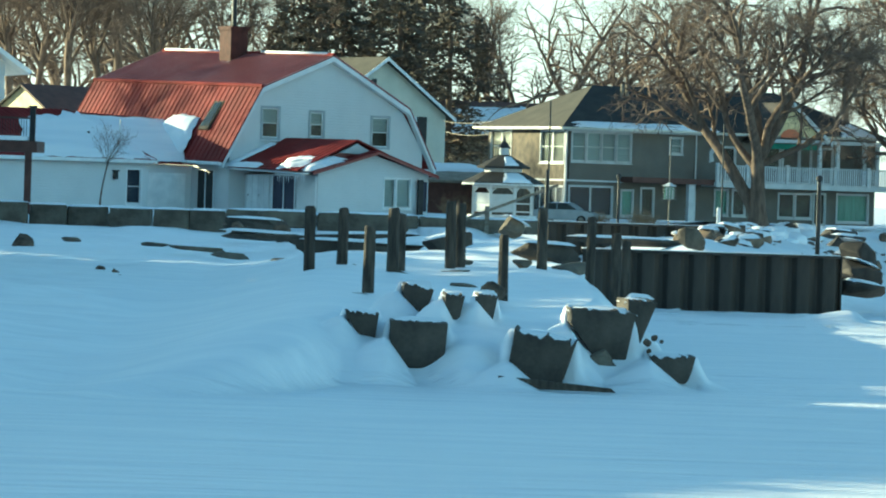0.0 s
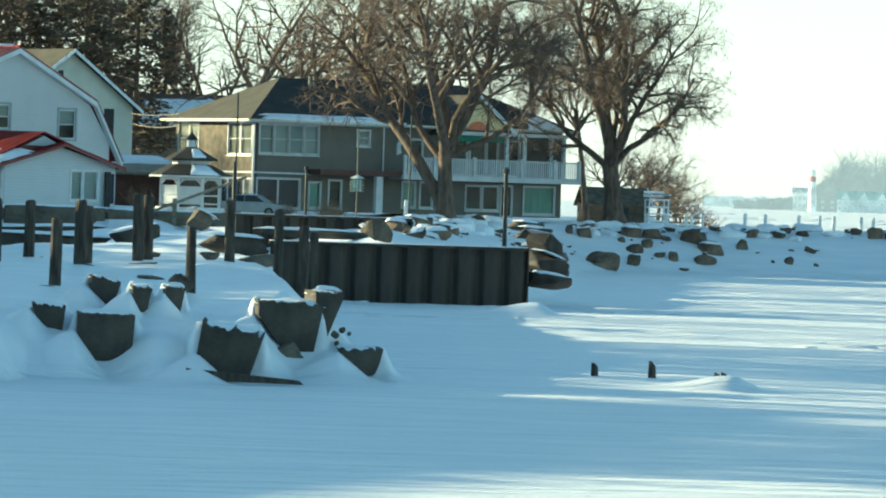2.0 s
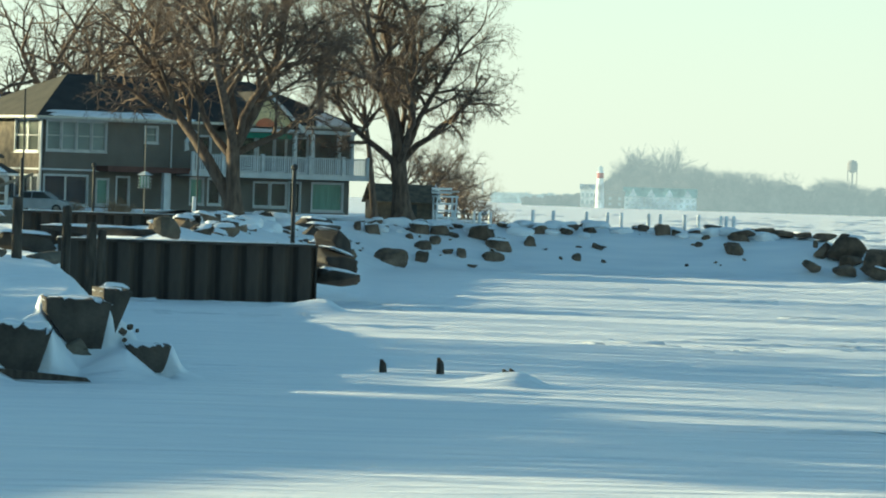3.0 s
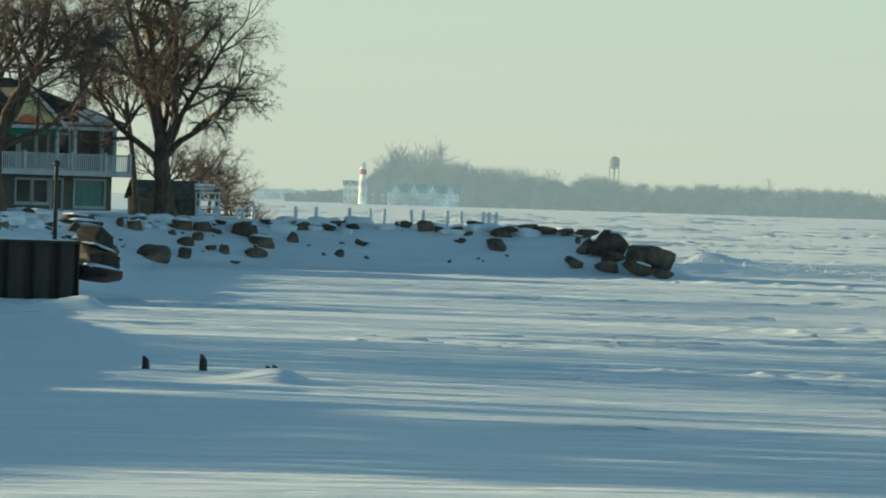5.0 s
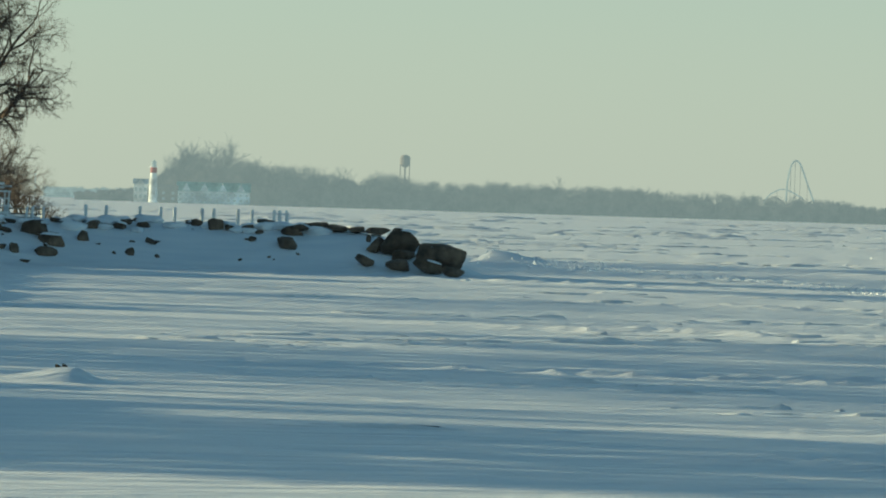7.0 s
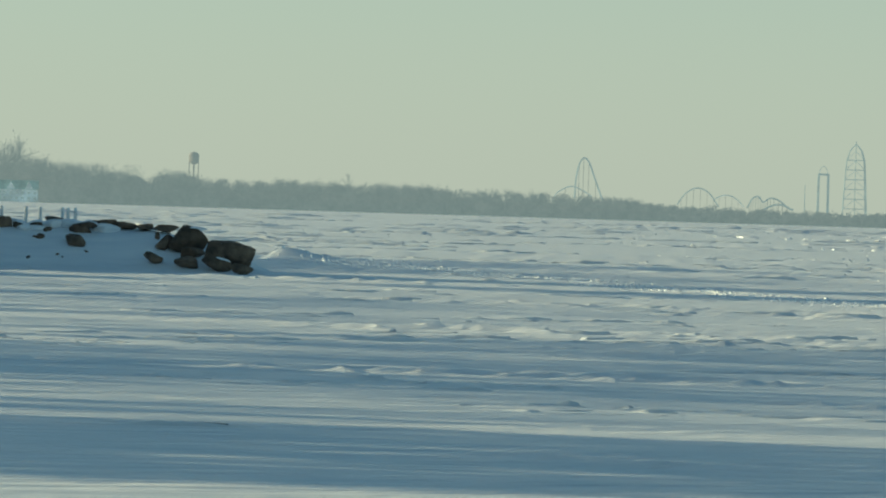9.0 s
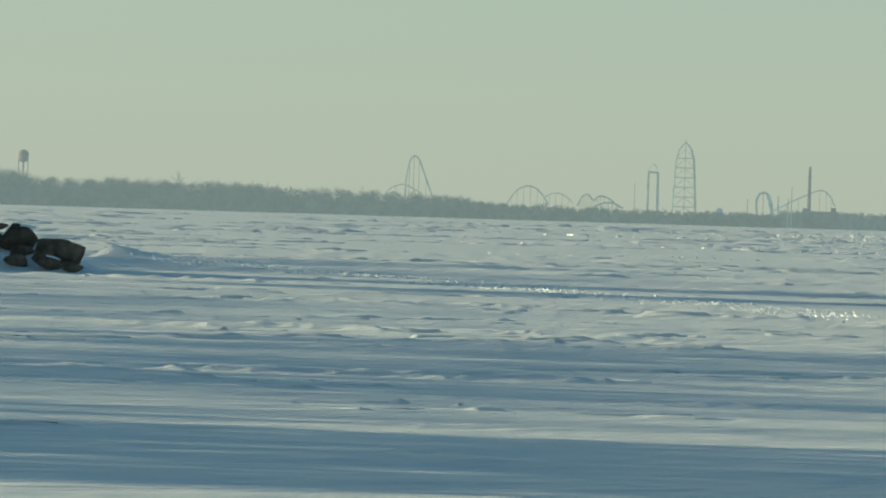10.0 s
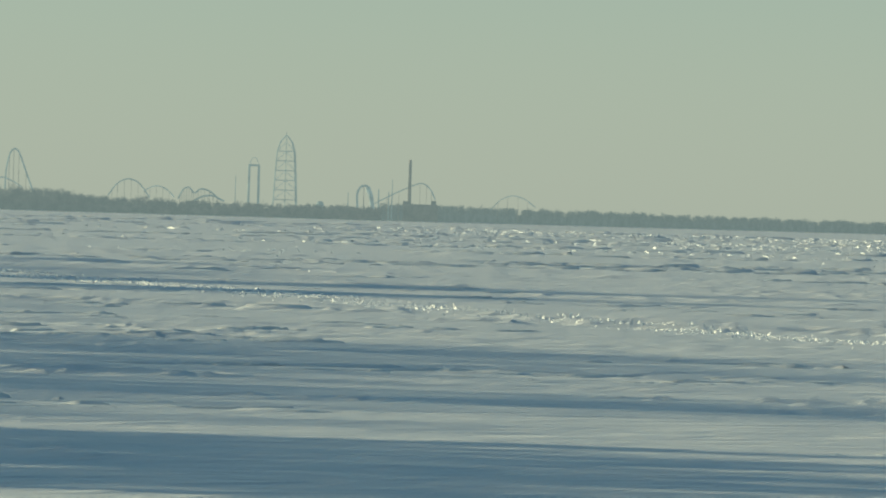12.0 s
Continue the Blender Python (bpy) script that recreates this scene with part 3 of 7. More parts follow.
# ---- broken concrete and stones ----
def stone_mesh(seed, sx=1.0, sy=1.0, sz=1.0, flat=0.35):
    """An angular boulder: a rough hull cut by planes."""
    rng = random.Random(seed)
    bm = bmesh.new()
    bmesh.ops.create_icosphere(bm, subdivisions=2, radius=1.0)
    cuts = [(Vector((rng.gauss(0, 1), rng.gauss(0, 1), rng.gauss(0, 0.8))).normalized(), rng.uniform(0.55, 0.85)) for _ in range(9)]
    for v in bm.verts:
        for nrm, lim in cuts:
            over = v.co.dot(nrm) - lim
            if over > 0:
                v.co -= nrm * over
        v.co += Vector((rng.uniform(-1, 1), rng.uniform(-1, 1), rng.uniform(-1, 1))) * 0.03
        v.co = Vector((v.co.x * sx, v.co.y * sy, v.co.z * sz))
    me = bpy.data.meshes.new("boulder")
    bm.to_mesh(me)
    bm.free()
    me.materials.append(ROCK)
    return me


def slab_mesh(w, d, h, seed, chip=0.1, material=None):
    """A cast block with chipped edges and corners."""
    rng = random.Random(seed)
    bm = bmesh.new()
    bmesh.ops.create_cube(bm, size=1.0)
    for v in bm.verts:
        v.co = Vector((v.co.x * w, v.co.y * d, v.co.z * h))
    bmesh.ops.subdivide_edges(bm, edges=bm.edges[:], cuts=3, use_grid_fill=True)
    for v in bm.verts:
        edges = sum((abs(abs(v.co.x) - w / 2) < 1e-4, abs(abs(v.co.y) - d / 2) < 1e-4, abs(abs(v.co.z) - h / 2) < 1e-4))
        if edges > 1:
            k = rng.uniform(0.0, chip) * edges
            v.co *= 1 - k / max(w, h)
        v.co += Vector((rng.uniform(-1, 1), rng.uniform(-1, 1), rng.uniform(-1, 1))) * 0.02
    bmesh.ops.bevel(bm, geom=[e for e in bm.edges if e.calc_face_angle(0) > 0.9], offset=0.02, segments=1, affect="EDGES")
    me = bpy.data.meshes.new("concrete_block")
    bm.to_mesh(me)
    bm.free()
    me.materials.append(material or CONCRETE)
    return me


def rock_mesh(w, d, h, seed, square=3.2, material=None):
    """A worn quarry rock: a rounded block, lumpy at two scales and split along a few planes."""
    rg = random.Random(seed)
    bm = bmesh.new()
    bmesh.ops.create_cube(bm, size=2.0)
    bmesh.ops.subdivide_edges(bm, edges=bm.edges[:], cuts=5, use_grid_fill=True)
    cuts = [(Vector((rg.gauss(0, 1), rg.gauss(0, 1), rg.gauss(0, 0.7))).normalized(), rg.uniform(0.55, 0.8)) for _ in range(9)]
    for v in bm.verts:
        p = v.co
        p = p / (abs(p.x) ** square + abs(p.y) ** square + abs(p.z) ** square) ** (1 / square)
        p *= 1 + 0.22 * noise.noise(p * 1.3 + Vector((seed * 3.7, 0, 0))) + 0.09 * noise.noise(p * 4.0 + Vector((0, seed * 2.3, 0)))
        for nrm, lim in cuts:
            p -= nrm * max(0.0, p.dot(nrm) - lim) * 0.85
        v.co = Vector((p.x * w / 2, p.y * d / 2, p.z * h / 2))
    bmesh.ops.triangulate(bm, faces=bm.faces[:])
    me = bpy.data.meshes.new("boulder")
    bm.to_mesh(me)
    bm.free()
    me.materials.append(material or ROCK)
    return me


def snow_cap(w, d, h, seed):
    """A pillow of settled snow."""
    s = Shape()
    n = 8
    pts, rng = [], random.Random(seed)
    for i in range(n + 1):
        for j in range(n + 1):
            u, v = i / n * 2 - 1, j / n * 2 - 1
            k = max(0, 1 - u ** 4) * max(0, 1 - v ** 4)
            wob = 1 + 0.16 * noise.noise((i * 0.7, j * 0.7, seed * 3.1))
            pts.append((u * w / 2 * wob, v * d / 2 * wob, h * k ** 0.5 * rng.uniform(0.8, 1.1) - 0.03))
    s.add(pts, [(i * (n + 1) + j, (i + 1) * (n + 1) + j, (i + 1) * (n + 1) + j + 1, i * (n + 1) + j + 1) for i in range(n) for j in range(n)])
    return s


def block(c, size, turn, seed, material=None, label="broken concrete block tilted in the snow", snow=True):
    worn = size[0] > 1.3 * size[2]
    ob = solid("concrete_block", rock_mesh(size[0] * 1.08, size[1], size[2] * 1.15, seed, 5.0, material or CONCRETE) if worn else slab_mesh(*size, seed, chip=0.045, material=material), material, label, "block", pose(*c, *turn), group="concrete rubble on the spit")
    if snow:
        part("snow_cap", snow_cap(size[0] * 0.96, size[1] * 0.94, 0.1, seed), SNOW_CAP, ob, "cap of settled snow", True, pose(0, 0, size[2] / 2))
    return ob


def sunk_block(x, y, d, w, h, depth, turn, seed, **more):
    return block((x, y, d), (w, depth, h), turn, seed, **more)


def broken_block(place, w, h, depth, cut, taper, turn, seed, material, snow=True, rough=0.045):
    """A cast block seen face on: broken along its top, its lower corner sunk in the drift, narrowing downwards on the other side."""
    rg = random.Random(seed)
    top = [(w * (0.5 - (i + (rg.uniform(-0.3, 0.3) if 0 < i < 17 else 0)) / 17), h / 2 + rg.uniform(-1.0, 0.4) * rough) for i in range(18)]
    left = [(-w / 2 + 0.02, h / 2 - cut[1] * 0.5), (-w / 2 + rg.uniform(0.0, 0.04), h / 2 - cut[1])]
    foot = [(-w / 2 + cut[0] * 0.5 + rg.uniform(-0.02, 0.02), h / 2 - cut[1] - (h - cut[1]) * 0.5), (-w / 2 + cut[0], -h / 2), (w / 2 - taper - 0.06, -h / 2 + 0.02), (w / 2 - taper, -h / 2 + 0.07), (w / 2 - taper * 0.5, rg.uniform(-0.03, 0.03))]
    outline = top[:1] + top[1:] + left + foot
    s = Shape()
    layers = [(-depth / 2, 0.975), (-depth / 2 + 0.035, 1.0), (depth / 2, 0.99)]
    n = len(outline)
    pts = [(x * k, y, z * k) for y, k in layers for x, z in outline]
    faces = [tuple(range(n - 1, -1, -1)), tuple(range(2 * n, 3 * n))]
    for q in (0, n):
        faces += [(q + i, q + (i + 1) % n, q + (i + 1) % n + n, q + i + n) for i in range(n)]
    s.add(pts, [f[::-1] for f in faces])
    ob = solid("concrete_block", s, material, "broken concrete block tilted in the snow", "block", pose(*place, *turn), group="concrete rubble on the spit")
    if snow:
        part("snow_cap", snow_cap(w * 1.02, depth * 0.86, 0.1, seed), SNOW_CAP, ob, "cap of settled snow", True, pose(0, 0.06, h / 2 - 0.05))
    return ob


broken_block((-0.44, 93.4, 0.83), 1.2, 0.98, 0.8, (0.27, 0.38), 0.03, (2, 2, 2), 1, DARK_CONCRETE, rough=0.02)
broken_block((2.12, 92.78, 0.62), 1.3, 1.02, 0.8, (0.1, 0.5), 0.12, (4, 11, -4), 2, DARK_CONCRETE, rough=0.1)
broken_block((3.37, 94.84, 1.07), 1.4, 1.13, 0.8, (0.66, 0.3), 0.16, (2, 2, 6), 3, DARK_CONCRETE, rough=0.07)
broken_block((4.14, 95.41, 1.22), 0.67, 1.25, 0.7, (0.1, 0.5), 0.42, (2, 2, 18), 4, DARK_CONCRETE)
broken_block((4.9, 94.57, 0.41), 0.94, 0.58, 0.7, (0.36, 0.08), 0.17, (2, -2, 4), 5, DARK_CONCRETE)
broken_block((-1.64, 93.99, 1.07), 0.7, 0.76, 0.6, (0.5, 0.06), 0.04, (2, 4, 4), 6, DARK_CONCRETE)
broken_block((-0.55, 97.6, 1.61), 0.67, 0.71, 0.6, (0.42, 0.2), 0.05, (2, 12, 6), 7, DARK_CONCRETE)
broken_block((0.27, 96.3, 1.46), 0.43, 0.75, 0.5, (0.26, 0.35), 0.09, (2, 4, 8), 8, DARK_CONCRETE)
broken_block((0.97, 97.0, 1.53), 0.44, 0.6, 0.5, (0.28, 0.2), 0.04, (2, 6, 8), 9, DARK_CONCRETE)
sunk_block(*(4.58, 103.9, 1.46), 0.6, 0.5, 0.6, (0, 4, 8), 10, material=DARK_CONCRETE)
sunk_block(*(2.68, 95.56, 1.01), 0.3, 0.5, 0.4, (0, 24, 30), 11, snow=False)
sunk_block(*(3.37, 94.44, 0.52), 0.5, 0.45, 0.5, (0, -30, 10), 12, snow=False)
sunk_block(*(2.36, 149.98, 2.83), 0.95, 0.6, 0.8, (0, 24, 20), 13)
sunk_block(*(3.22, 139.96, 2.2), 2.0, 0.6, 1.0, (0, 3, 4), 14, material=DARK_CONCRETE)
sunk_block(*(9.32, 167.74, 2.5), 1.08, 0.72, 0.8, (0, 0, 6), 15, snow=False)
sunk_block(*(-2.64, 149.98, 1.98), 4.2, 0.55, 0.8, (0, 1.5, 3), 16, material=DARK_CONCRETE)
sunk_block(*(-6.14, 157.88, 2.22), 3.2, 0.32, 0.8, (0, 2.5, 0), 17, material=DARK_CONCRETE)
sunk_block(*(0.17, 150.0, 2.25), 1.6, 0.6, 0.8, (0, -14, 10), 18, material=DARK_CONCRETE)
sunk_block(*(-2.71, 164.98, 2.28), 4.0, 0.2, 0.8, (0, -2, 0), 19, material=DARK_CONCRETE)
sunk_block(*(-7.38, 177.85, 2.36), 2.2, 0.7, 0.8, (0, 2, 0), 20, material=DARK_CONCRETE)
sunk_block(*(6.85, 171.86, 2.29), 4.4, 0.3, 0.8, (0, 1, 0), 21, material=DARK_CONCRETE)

# the concrete wall in front of the white house: single cast sections
for i, (p, w, h, roll) in enumerate([((-8.17, 151.78, 1.82), 1.9, 0.16, 2.5), ((-6.94, 147.84, 1.67), 1.4, 0.2, 4), ((-4.64, 139.92, 1.66), 1.9, 0.18, 2), ((-2.03, 124.98, 1.76), 1.0, 0.16, 8), ((-0.8, 118.0, 1.74), 0.9, 0.12, 18),
                                      ((-3.36, 127.96, 1.79), 0.9, 0.14, 3), ((-1.81, 104.48, 1.52), 0.7, 0.12, 6), ((0.39, 122.0, 1.81), 0.8, 0.12, -3), ((0.58, 112.0, 1.69), 0.8, 0.1, 2), ((3.68, 127.95, 1.88), 1.3, 0.3, -8),
                                      ((-9.88, 154.68, 1.89), 1.1, 0.14, 3), ((2.28, 125.98, 2.06), 0.45, 0.22, 4), ((-13.08, 159.46, 1.89), 0.9, 0.14, 2), ((0.64, 128.0, 2.0), 0.6, 0.2, -8)]):
    block(p, (w, 0.7, h), (0, roll, 4 * i), 400 + i, snow=False, label="edge of a concrete slab showing through the snow")
for i, (p, sc) in enumerate([((-14.75, 159.32, 1.68), 0.42), ((-9.89, 131.63, 1.33), 0.22), ((-9.08, 127.68, 1.11), 0.26), ((-10.0, 127.61, 1.11), 0.2), ((-9.38, 130.66, 1.33), 0.16), ((-6.16, 171.89, 2.23), 0.45), ((-7.91, 174.82, 2.3), 0.3),
                             ((4.39, 95.1, 0.95), 0.1), ((4.55, 95.29, 1.05), 0.08), ((4.71, 95.38, 0.97), 0.05), ((4.42, 94.9, 0.77), 0.06), ((4.55, 94.09, 0.16), 0.2), ((1.19, 101.49, 1.73), 0.3)]):
    solid("rubble", stone_mesh(500 + i), ROCK, "small dark stone poking through the snow", "stone", pose(*p, 10, 10, 40 * i) @ Matrix.Scale(sc, 4), "small stones in the snow")

solid("timber", Shape().add([(-1.2, -0.1, -0.1), (1.2, -0.1, -0.06), (1.2, 0.1, -0.06), (-1.2, 0.1, -0.1), (-1.2, -0.1, 0.14), (1.1, -0.1, 0.02), (1.1, 0.1, 0.02), (-1.2, 0.1, 0.14)],
                            [(0, 3, 2, 1), (4, 5, 6, 7), (0, 1, 5, 4), (1, 2, 6, 5), (2, 3, 7, 6), (3, 0, 4, 7)]), PILE_WOOD, "dark broken plank frozen in below the blocks", "plank", pose(*(2.42, 91.37, 0.13), 0, 2, 4))
retaining = thing("wall_garden", "weathered concrete retaining wall in cast sections, snow on its top", "wall", pose(0, 0, 0), kind="structure")
for i, (p, q) in enumerate([((-22.43, 198.74, 2.97), (-18.25, 199.17, 2.15)), ((-18.22, 199.17, 2.9), (-16.54, 199.31, 2.0)), ((-16.54, 199.31, 2.85), (-14.71, 199.46, 2.06)), ((-14.63, 198.46, 2.84),
        (-12.72, 198.59, 1.78)), ((-12.58, 196.6, 2.86), (-11.01, 196.69, 1.36)), ((-11.03, 196.69, 2.86), (-9.42, 196.77, 1.41)), ((-9.63, 200.77, 2.91), (-5.59, 200.92, 2.66)), ((-5.57, 200.92, 2.89), (-1.06, 201.0, 2.57)), ((-1.04, 201.0, 2.82), (4.41, 200.95, 2.69))]):
    w, h = q[0] - p[0], p[2] - q[2] + 0.5
    me = slab_mesh(w, 0.7, h, 60 + i)
    piece = part("cast_section", me, CONCRETE, retaining, m=pose((p[0] + q[0]) / 2, p[1] + 0.35, p[2] - h / 2))
    part("snow_cap", snow_cap(w, 0.68, 0.1, i), SNOW_CAP, piece, "", True, pose(0, 0, h / 2))
# ---- roofs ----
def seamed(parent, a, b, c, d, pitch=0.42, thick=0.06, material=None, name="roof_sheet"):
    """A standing-seam metal slope: a, b along the eave, c above b, d above a; every seam is a piece."""
    material = material or RED_METAL
    roof = part(name, Shape().slab(a, b, c, d, thick), material, parent)
    a, b, c, d = (Vector(p) for p in (a, b, c, d))
    n = (b - a).cross(d - a).normalized() * (0.05 if name == "upper_roof" else 0.03)
    count = max(2, round((b - a).length / pitch))
    for i in range(count + 1):
        t = i / count
        p, q = a.lerp(b, t), d.lerp(c, t)
        w = (b - a).normalized() * (0.022 if name == "upper_roof" else 0.014)
        part("seam", Shape().add([p - w, p + w, q + w, q - w, p - w + n, p + w + n, q + w + n, q - w + n],
                                 [(0, 3, 2, 1), (4, 5, 6, 7), (0, 1, 5, 4), (1, 2, 6, 5), (2, 3, 7, 6), (3, 0, 4, 7)]), SEAM_GLINT if name == "upper_roof" else material, roof)
    return roof


def snow_on(parent, a, b, c, d, thick=0.12, seed=0, grid=14, ragged=0.35):
    """Settled snow over part of a slope, with uneven borders."""
    a, b, c, d = (Vector(p) for p in (a, b, c, d))
    n = (b - a).cross(d - a).normalized()
    pts, m = [], grid + 1
    for i in range(m):
        for j in range(m):
            u, v = i / grid, j / grid
            u2 = u + (noise.noise((u * 5, v * 5, seed)) * ragged * 0.2)
            v2 = v + (noise.noise((u * 6, v * 5, seed + 9)) * ragged * 0.2)
            p = a.lerp(b, u2).lerp(d.lerp(c, u2), v2)
            e = min(u, 1 - u, v, 1 - v) * 6
            pts.append(p + n * (thick * min(1, e) ** 0.5 * (1 + 0.3 * noise.noise((u * 7, v * 7, seed + 5))) - (0.05 if e < 0.01 else 0)))
    s = Shape().add(pts, [(i * m + j, (i + 1) * m + j, (i + 1) * m + j + 1, i * m + j + 1) for i in range(grid) for j in range(grid)])
    return part("roof_snow", s, SNOW_CAP, parent, "settled snow", True)


# ---- the white house with the red roof ----
A1 = 36.0
GROUND1 = 2.55
house = thing("house", "white clapboard gambrel house with a red standing-seam metal roof", "house", pose(-6.2, 240, GROUND1, 0, 0, A1))
HW, RIDGE, BREAK, EAVE, LONG, RISE = 6.9, 8.45, 6.65, 2.6, 16.2, 0.35
BX = 4.45
BR, ZR = 5.05, 5.8
wins = [(-4.2, -3.2, 3.98, 5.52), (-1.15, -0.35, 4.12, 5.4), (2.85, 3.9, 3.7, 5.25)]
gable_wall = part("wall", pierced([(-6.2, 0), (6.2, 0), (6.2, 3.55), (BR - 0.2, ZR - 0.25), (0, RIDGE - 0.2), (-BX + 0.2, BREAK - 0.25), (-6.2, 3.55)], wins, 0, 0.2), WHITE_SIDING, house)
TRIM_GREY = surface("blue_grey_casing", (0.3, 0.34, 0.36), (0.4, 0.44, 0.46), 2.0, 0.6, bump=0.05)
for w in wins:
    pane_of = window(house, *w, 0.0, casing=TRIM_GREY, trim=0.12)
    part("blind", Shape().box(w[0] + 0.05, w[1] - 0.05, 0.1, 0.11, (w[2] + w[3]) / 2, w[3]), BLIND, pane_of, "half-drawn pale blind")
part("wall", Shape().box(-6.2, -6.0, 0.2, LONG, 0, 3.6), WHITE_SIDING, house)
part("wall", Shape().box(6.0, 6.2, 0.2, LONG, 0, 3.6), WHITE_SIDING, house)
part("wall", Shape().prism([(-6.0, 0), (6.0, 0), (6.0, 3.55), (BR - 0.3, ZR - 0.3), (0, RIDGE - 0.3), (-BX + 0.3, BREAK - 0.3), (-6.0, 3.55)], LONG - 0.2, LONG), WHITE_SIDING, house)
seamed(house, (-BX, LONG + 0.3, BREAK + RISE), (-BX, -0.35, BREAK), (0, -0.35, RIDGE), (0, LONG + 0.3, RIDGE + RISE), name="upper_roof")
seamed(house, (-HW, LONG + 0.3, EAVE + RISE), (-HW, -0.35, EAVE), (-BX - 0.01, -0.35, BREAK), (-BX - 0.01, LONG + 0.3, BREAK + RISE), name="lower_roof")
seamed(house, (BR, -0.35, ZR), (BR, LONG + 0.3, ZR + RISE), (0.01, LONG + 0.3, RIDGE + RISE), (0.01, -0.35, RIDGE), name="upper_roof")
seamed(house, (HW, -0.35, EAVE), (HW, LONG + 0.3, EAVE + RISE), (BR + 0.01, LONG + 0.3, ZR + RISE), (BR + 0.01, -0.35, ZR), name="lower_roof")
part("break_trim", Shape().bar((-BX - 0.03, -0.38, BREAK + 0.03), (-BX - 0.03, LONG + 0.3, BREAK + RISE + 0.03), 0.1), RED_METAL, house)
part("ridge_cap", Shape().bar((0, -0.38, RIDGE + 0.02), (0, LONG + 0.3, RIDGE + RISE + 0.02), 0.11), RED_METAL, house)
part("ridge_snow", Shape().bar((-0.05, 0.2, RIDGE + 0.1), (-0.05, 6.5, RIDGE + 0.24), 0.08), SNOW_CAP, house, "thin line of snow", True)
part("ridge_snow", Shape().bar((-0.05, 10.0, RIDGE + 0.3), (-0.05, LONG, RIDGE + RISE + 0.1), 0.07), SNOW_CAP, house, "thin line of snow", True)
for sx, bx_s, bz_s in ((-1, BX, BREAK), (1, BR, ZR)):
    for (xa, za), (xb, zb) in (((HW - 0.05, EAVE), (bx_s, bz_s)), ((bx_s, bz_s), (0, RIDGE))):
        fascia = Shape().add([(sx * xa, -0.38, za - 0.32), (sx * xb, -0.38, zb - 0.32), (sx * xb, -0.38, zb - 0.06), (sx * xa, -0.38, za - 0.06),
                              (sx * xa, -0.02, za - 0.32), (sx * xb, -0.02, zb - 0.32), (sx * xb, -0.02, zb - 0.06), (sx * xa, -0.02, za - 0.06)],
                             [(0, 1, 2, 3), (7, 6, 5, 4), (0, 4, 5, 1), (1, 5, 6, 2), (2, 6, 7, 3), (3, 7, 4, 0)])
        part("rake_board", fascia, WHITE, house)
chimney = part("chimney", Shape().box(-1.15, -0.05, 7.9, 9.0, 6.8, 9.85).box(-1.22, 0.02, 7.83, 9.07, 9.85, 10.05), BRICK, house, "square red brick chimney")
part("flue", Shape().bar((-0.6, 8.45, 10.05), (-0.6, 8.45, 11.6), 0.13, sides=10), DARK_METAL, chimney, "thin metal flue")
part("flashing", Shape().box(-1.3, -1.15, 7.85, 9.05, 7.9, 8.12), SNOW_CAP, chimney)
sky_light = part("roof_window", Shape().slab((-6.05, 3.35, 4.35), (-6.05, 2.45, 4.35), (-5.0, 2.45, 5.86), (-5.0, 3.35, 5.86), 0.14), ROOF_OLIVE_OR_LIT, house, "open roof window")
part("pane", Shape().slab((-5.98, 3.25, 4.52), (-5.98, 2.55, 4.52), (-5.1, 2.55, 5.78), (-5.1, 3.25, 5.78), 0.02), GLASS, sky_light)
part("gutter", Shape().bar((-HW - 0.06, -0.3, EAVE - 0.08), (-HW - 0.06, 4.2, EAVE), 0.09), WHITE, house)
side_door = part("garden_door", Shape().box(-6.24, -6.201, 1.4, 2.9, 0.05, 2.15), DARK_METAL, house, "dark glazed double door")
part("door_frame", Shape().box(-6.27, -6.241, 2.12, 2.2, 0.05, 2.15).box(-6.27, -6.241, 1.32, 1.4, 0.05, 2.2), WHITE, side_door)

# the low annex before the gable
AX0, AX1, AY = -5.2, 1.75, -6.8
awins = [(-1.05, -0.35, 0.5, 2.0), (-0.25, 0.6, 0.5, 2.0)]
part("wall", pierced([(AX0, 0), (AX1, 0), (AX1, 2.25), (-1.75, 3.2), (AX0, 2.2)], awins, AY, AY + 0.15), WHITE_SIDING, house)
for w in awins:
    window(house, *w, AY, halves=False, back=BLIND)
part("porch_post", Shape().box(0.95, 1.25, AY - 0.3, AY - 0.16, 0, 2.0), DARK_METAL, house)
part("door", Shape().box(1.35, 1.65, AY - 0.06, AY - 0.004, 0.35, 1.9), NAVY, house)
part("wall", Shape().box(AX0, AX0 + 0.15, AY + 0.15, 0, 0, 2.05), WHITE_SIDING, house)
part("wall", Shape().box(AX1 - 0.15, AX1, AY + 0.15, 0, 0, 2.05), WHITE_SIDING, house)
for ya, yb, mt, lab in ((-4.75, -2.75, NAVY, "dark sliding garden door"), (-2.3, -1.35, WHITE, "white panelled door"), (-1.3, -0.35, WHITE, "white panelled door")):
    dr = part("door", Shape().box(AX0 - 0.05, AX0 - 0.004, ya, yb, 0.05, 2.0), mt, house, lab)
    part("door_frame", Shape().box(AX0 - 0.07, AX0 - 0.051, ya - 0.08, ya, 0, 2.06).box(AX0 - 0.07, AX0 - 0.051, yb, yb + 0.08, 0, 2.06).box(AX0 - 0.075, AX0 - 0.052, (ya + yb) / 2 - 0.03, (ya + yb) / 2 + 0.03, 0.05, 2.0), WHITE, dr)
    part("handle", Shape().bar((AX0 - 0.09, yb - 0.12, 0.95), (AX0 - 0.051, yb - 0.12, 0.95), 0.03), DARK_METAL, dr)
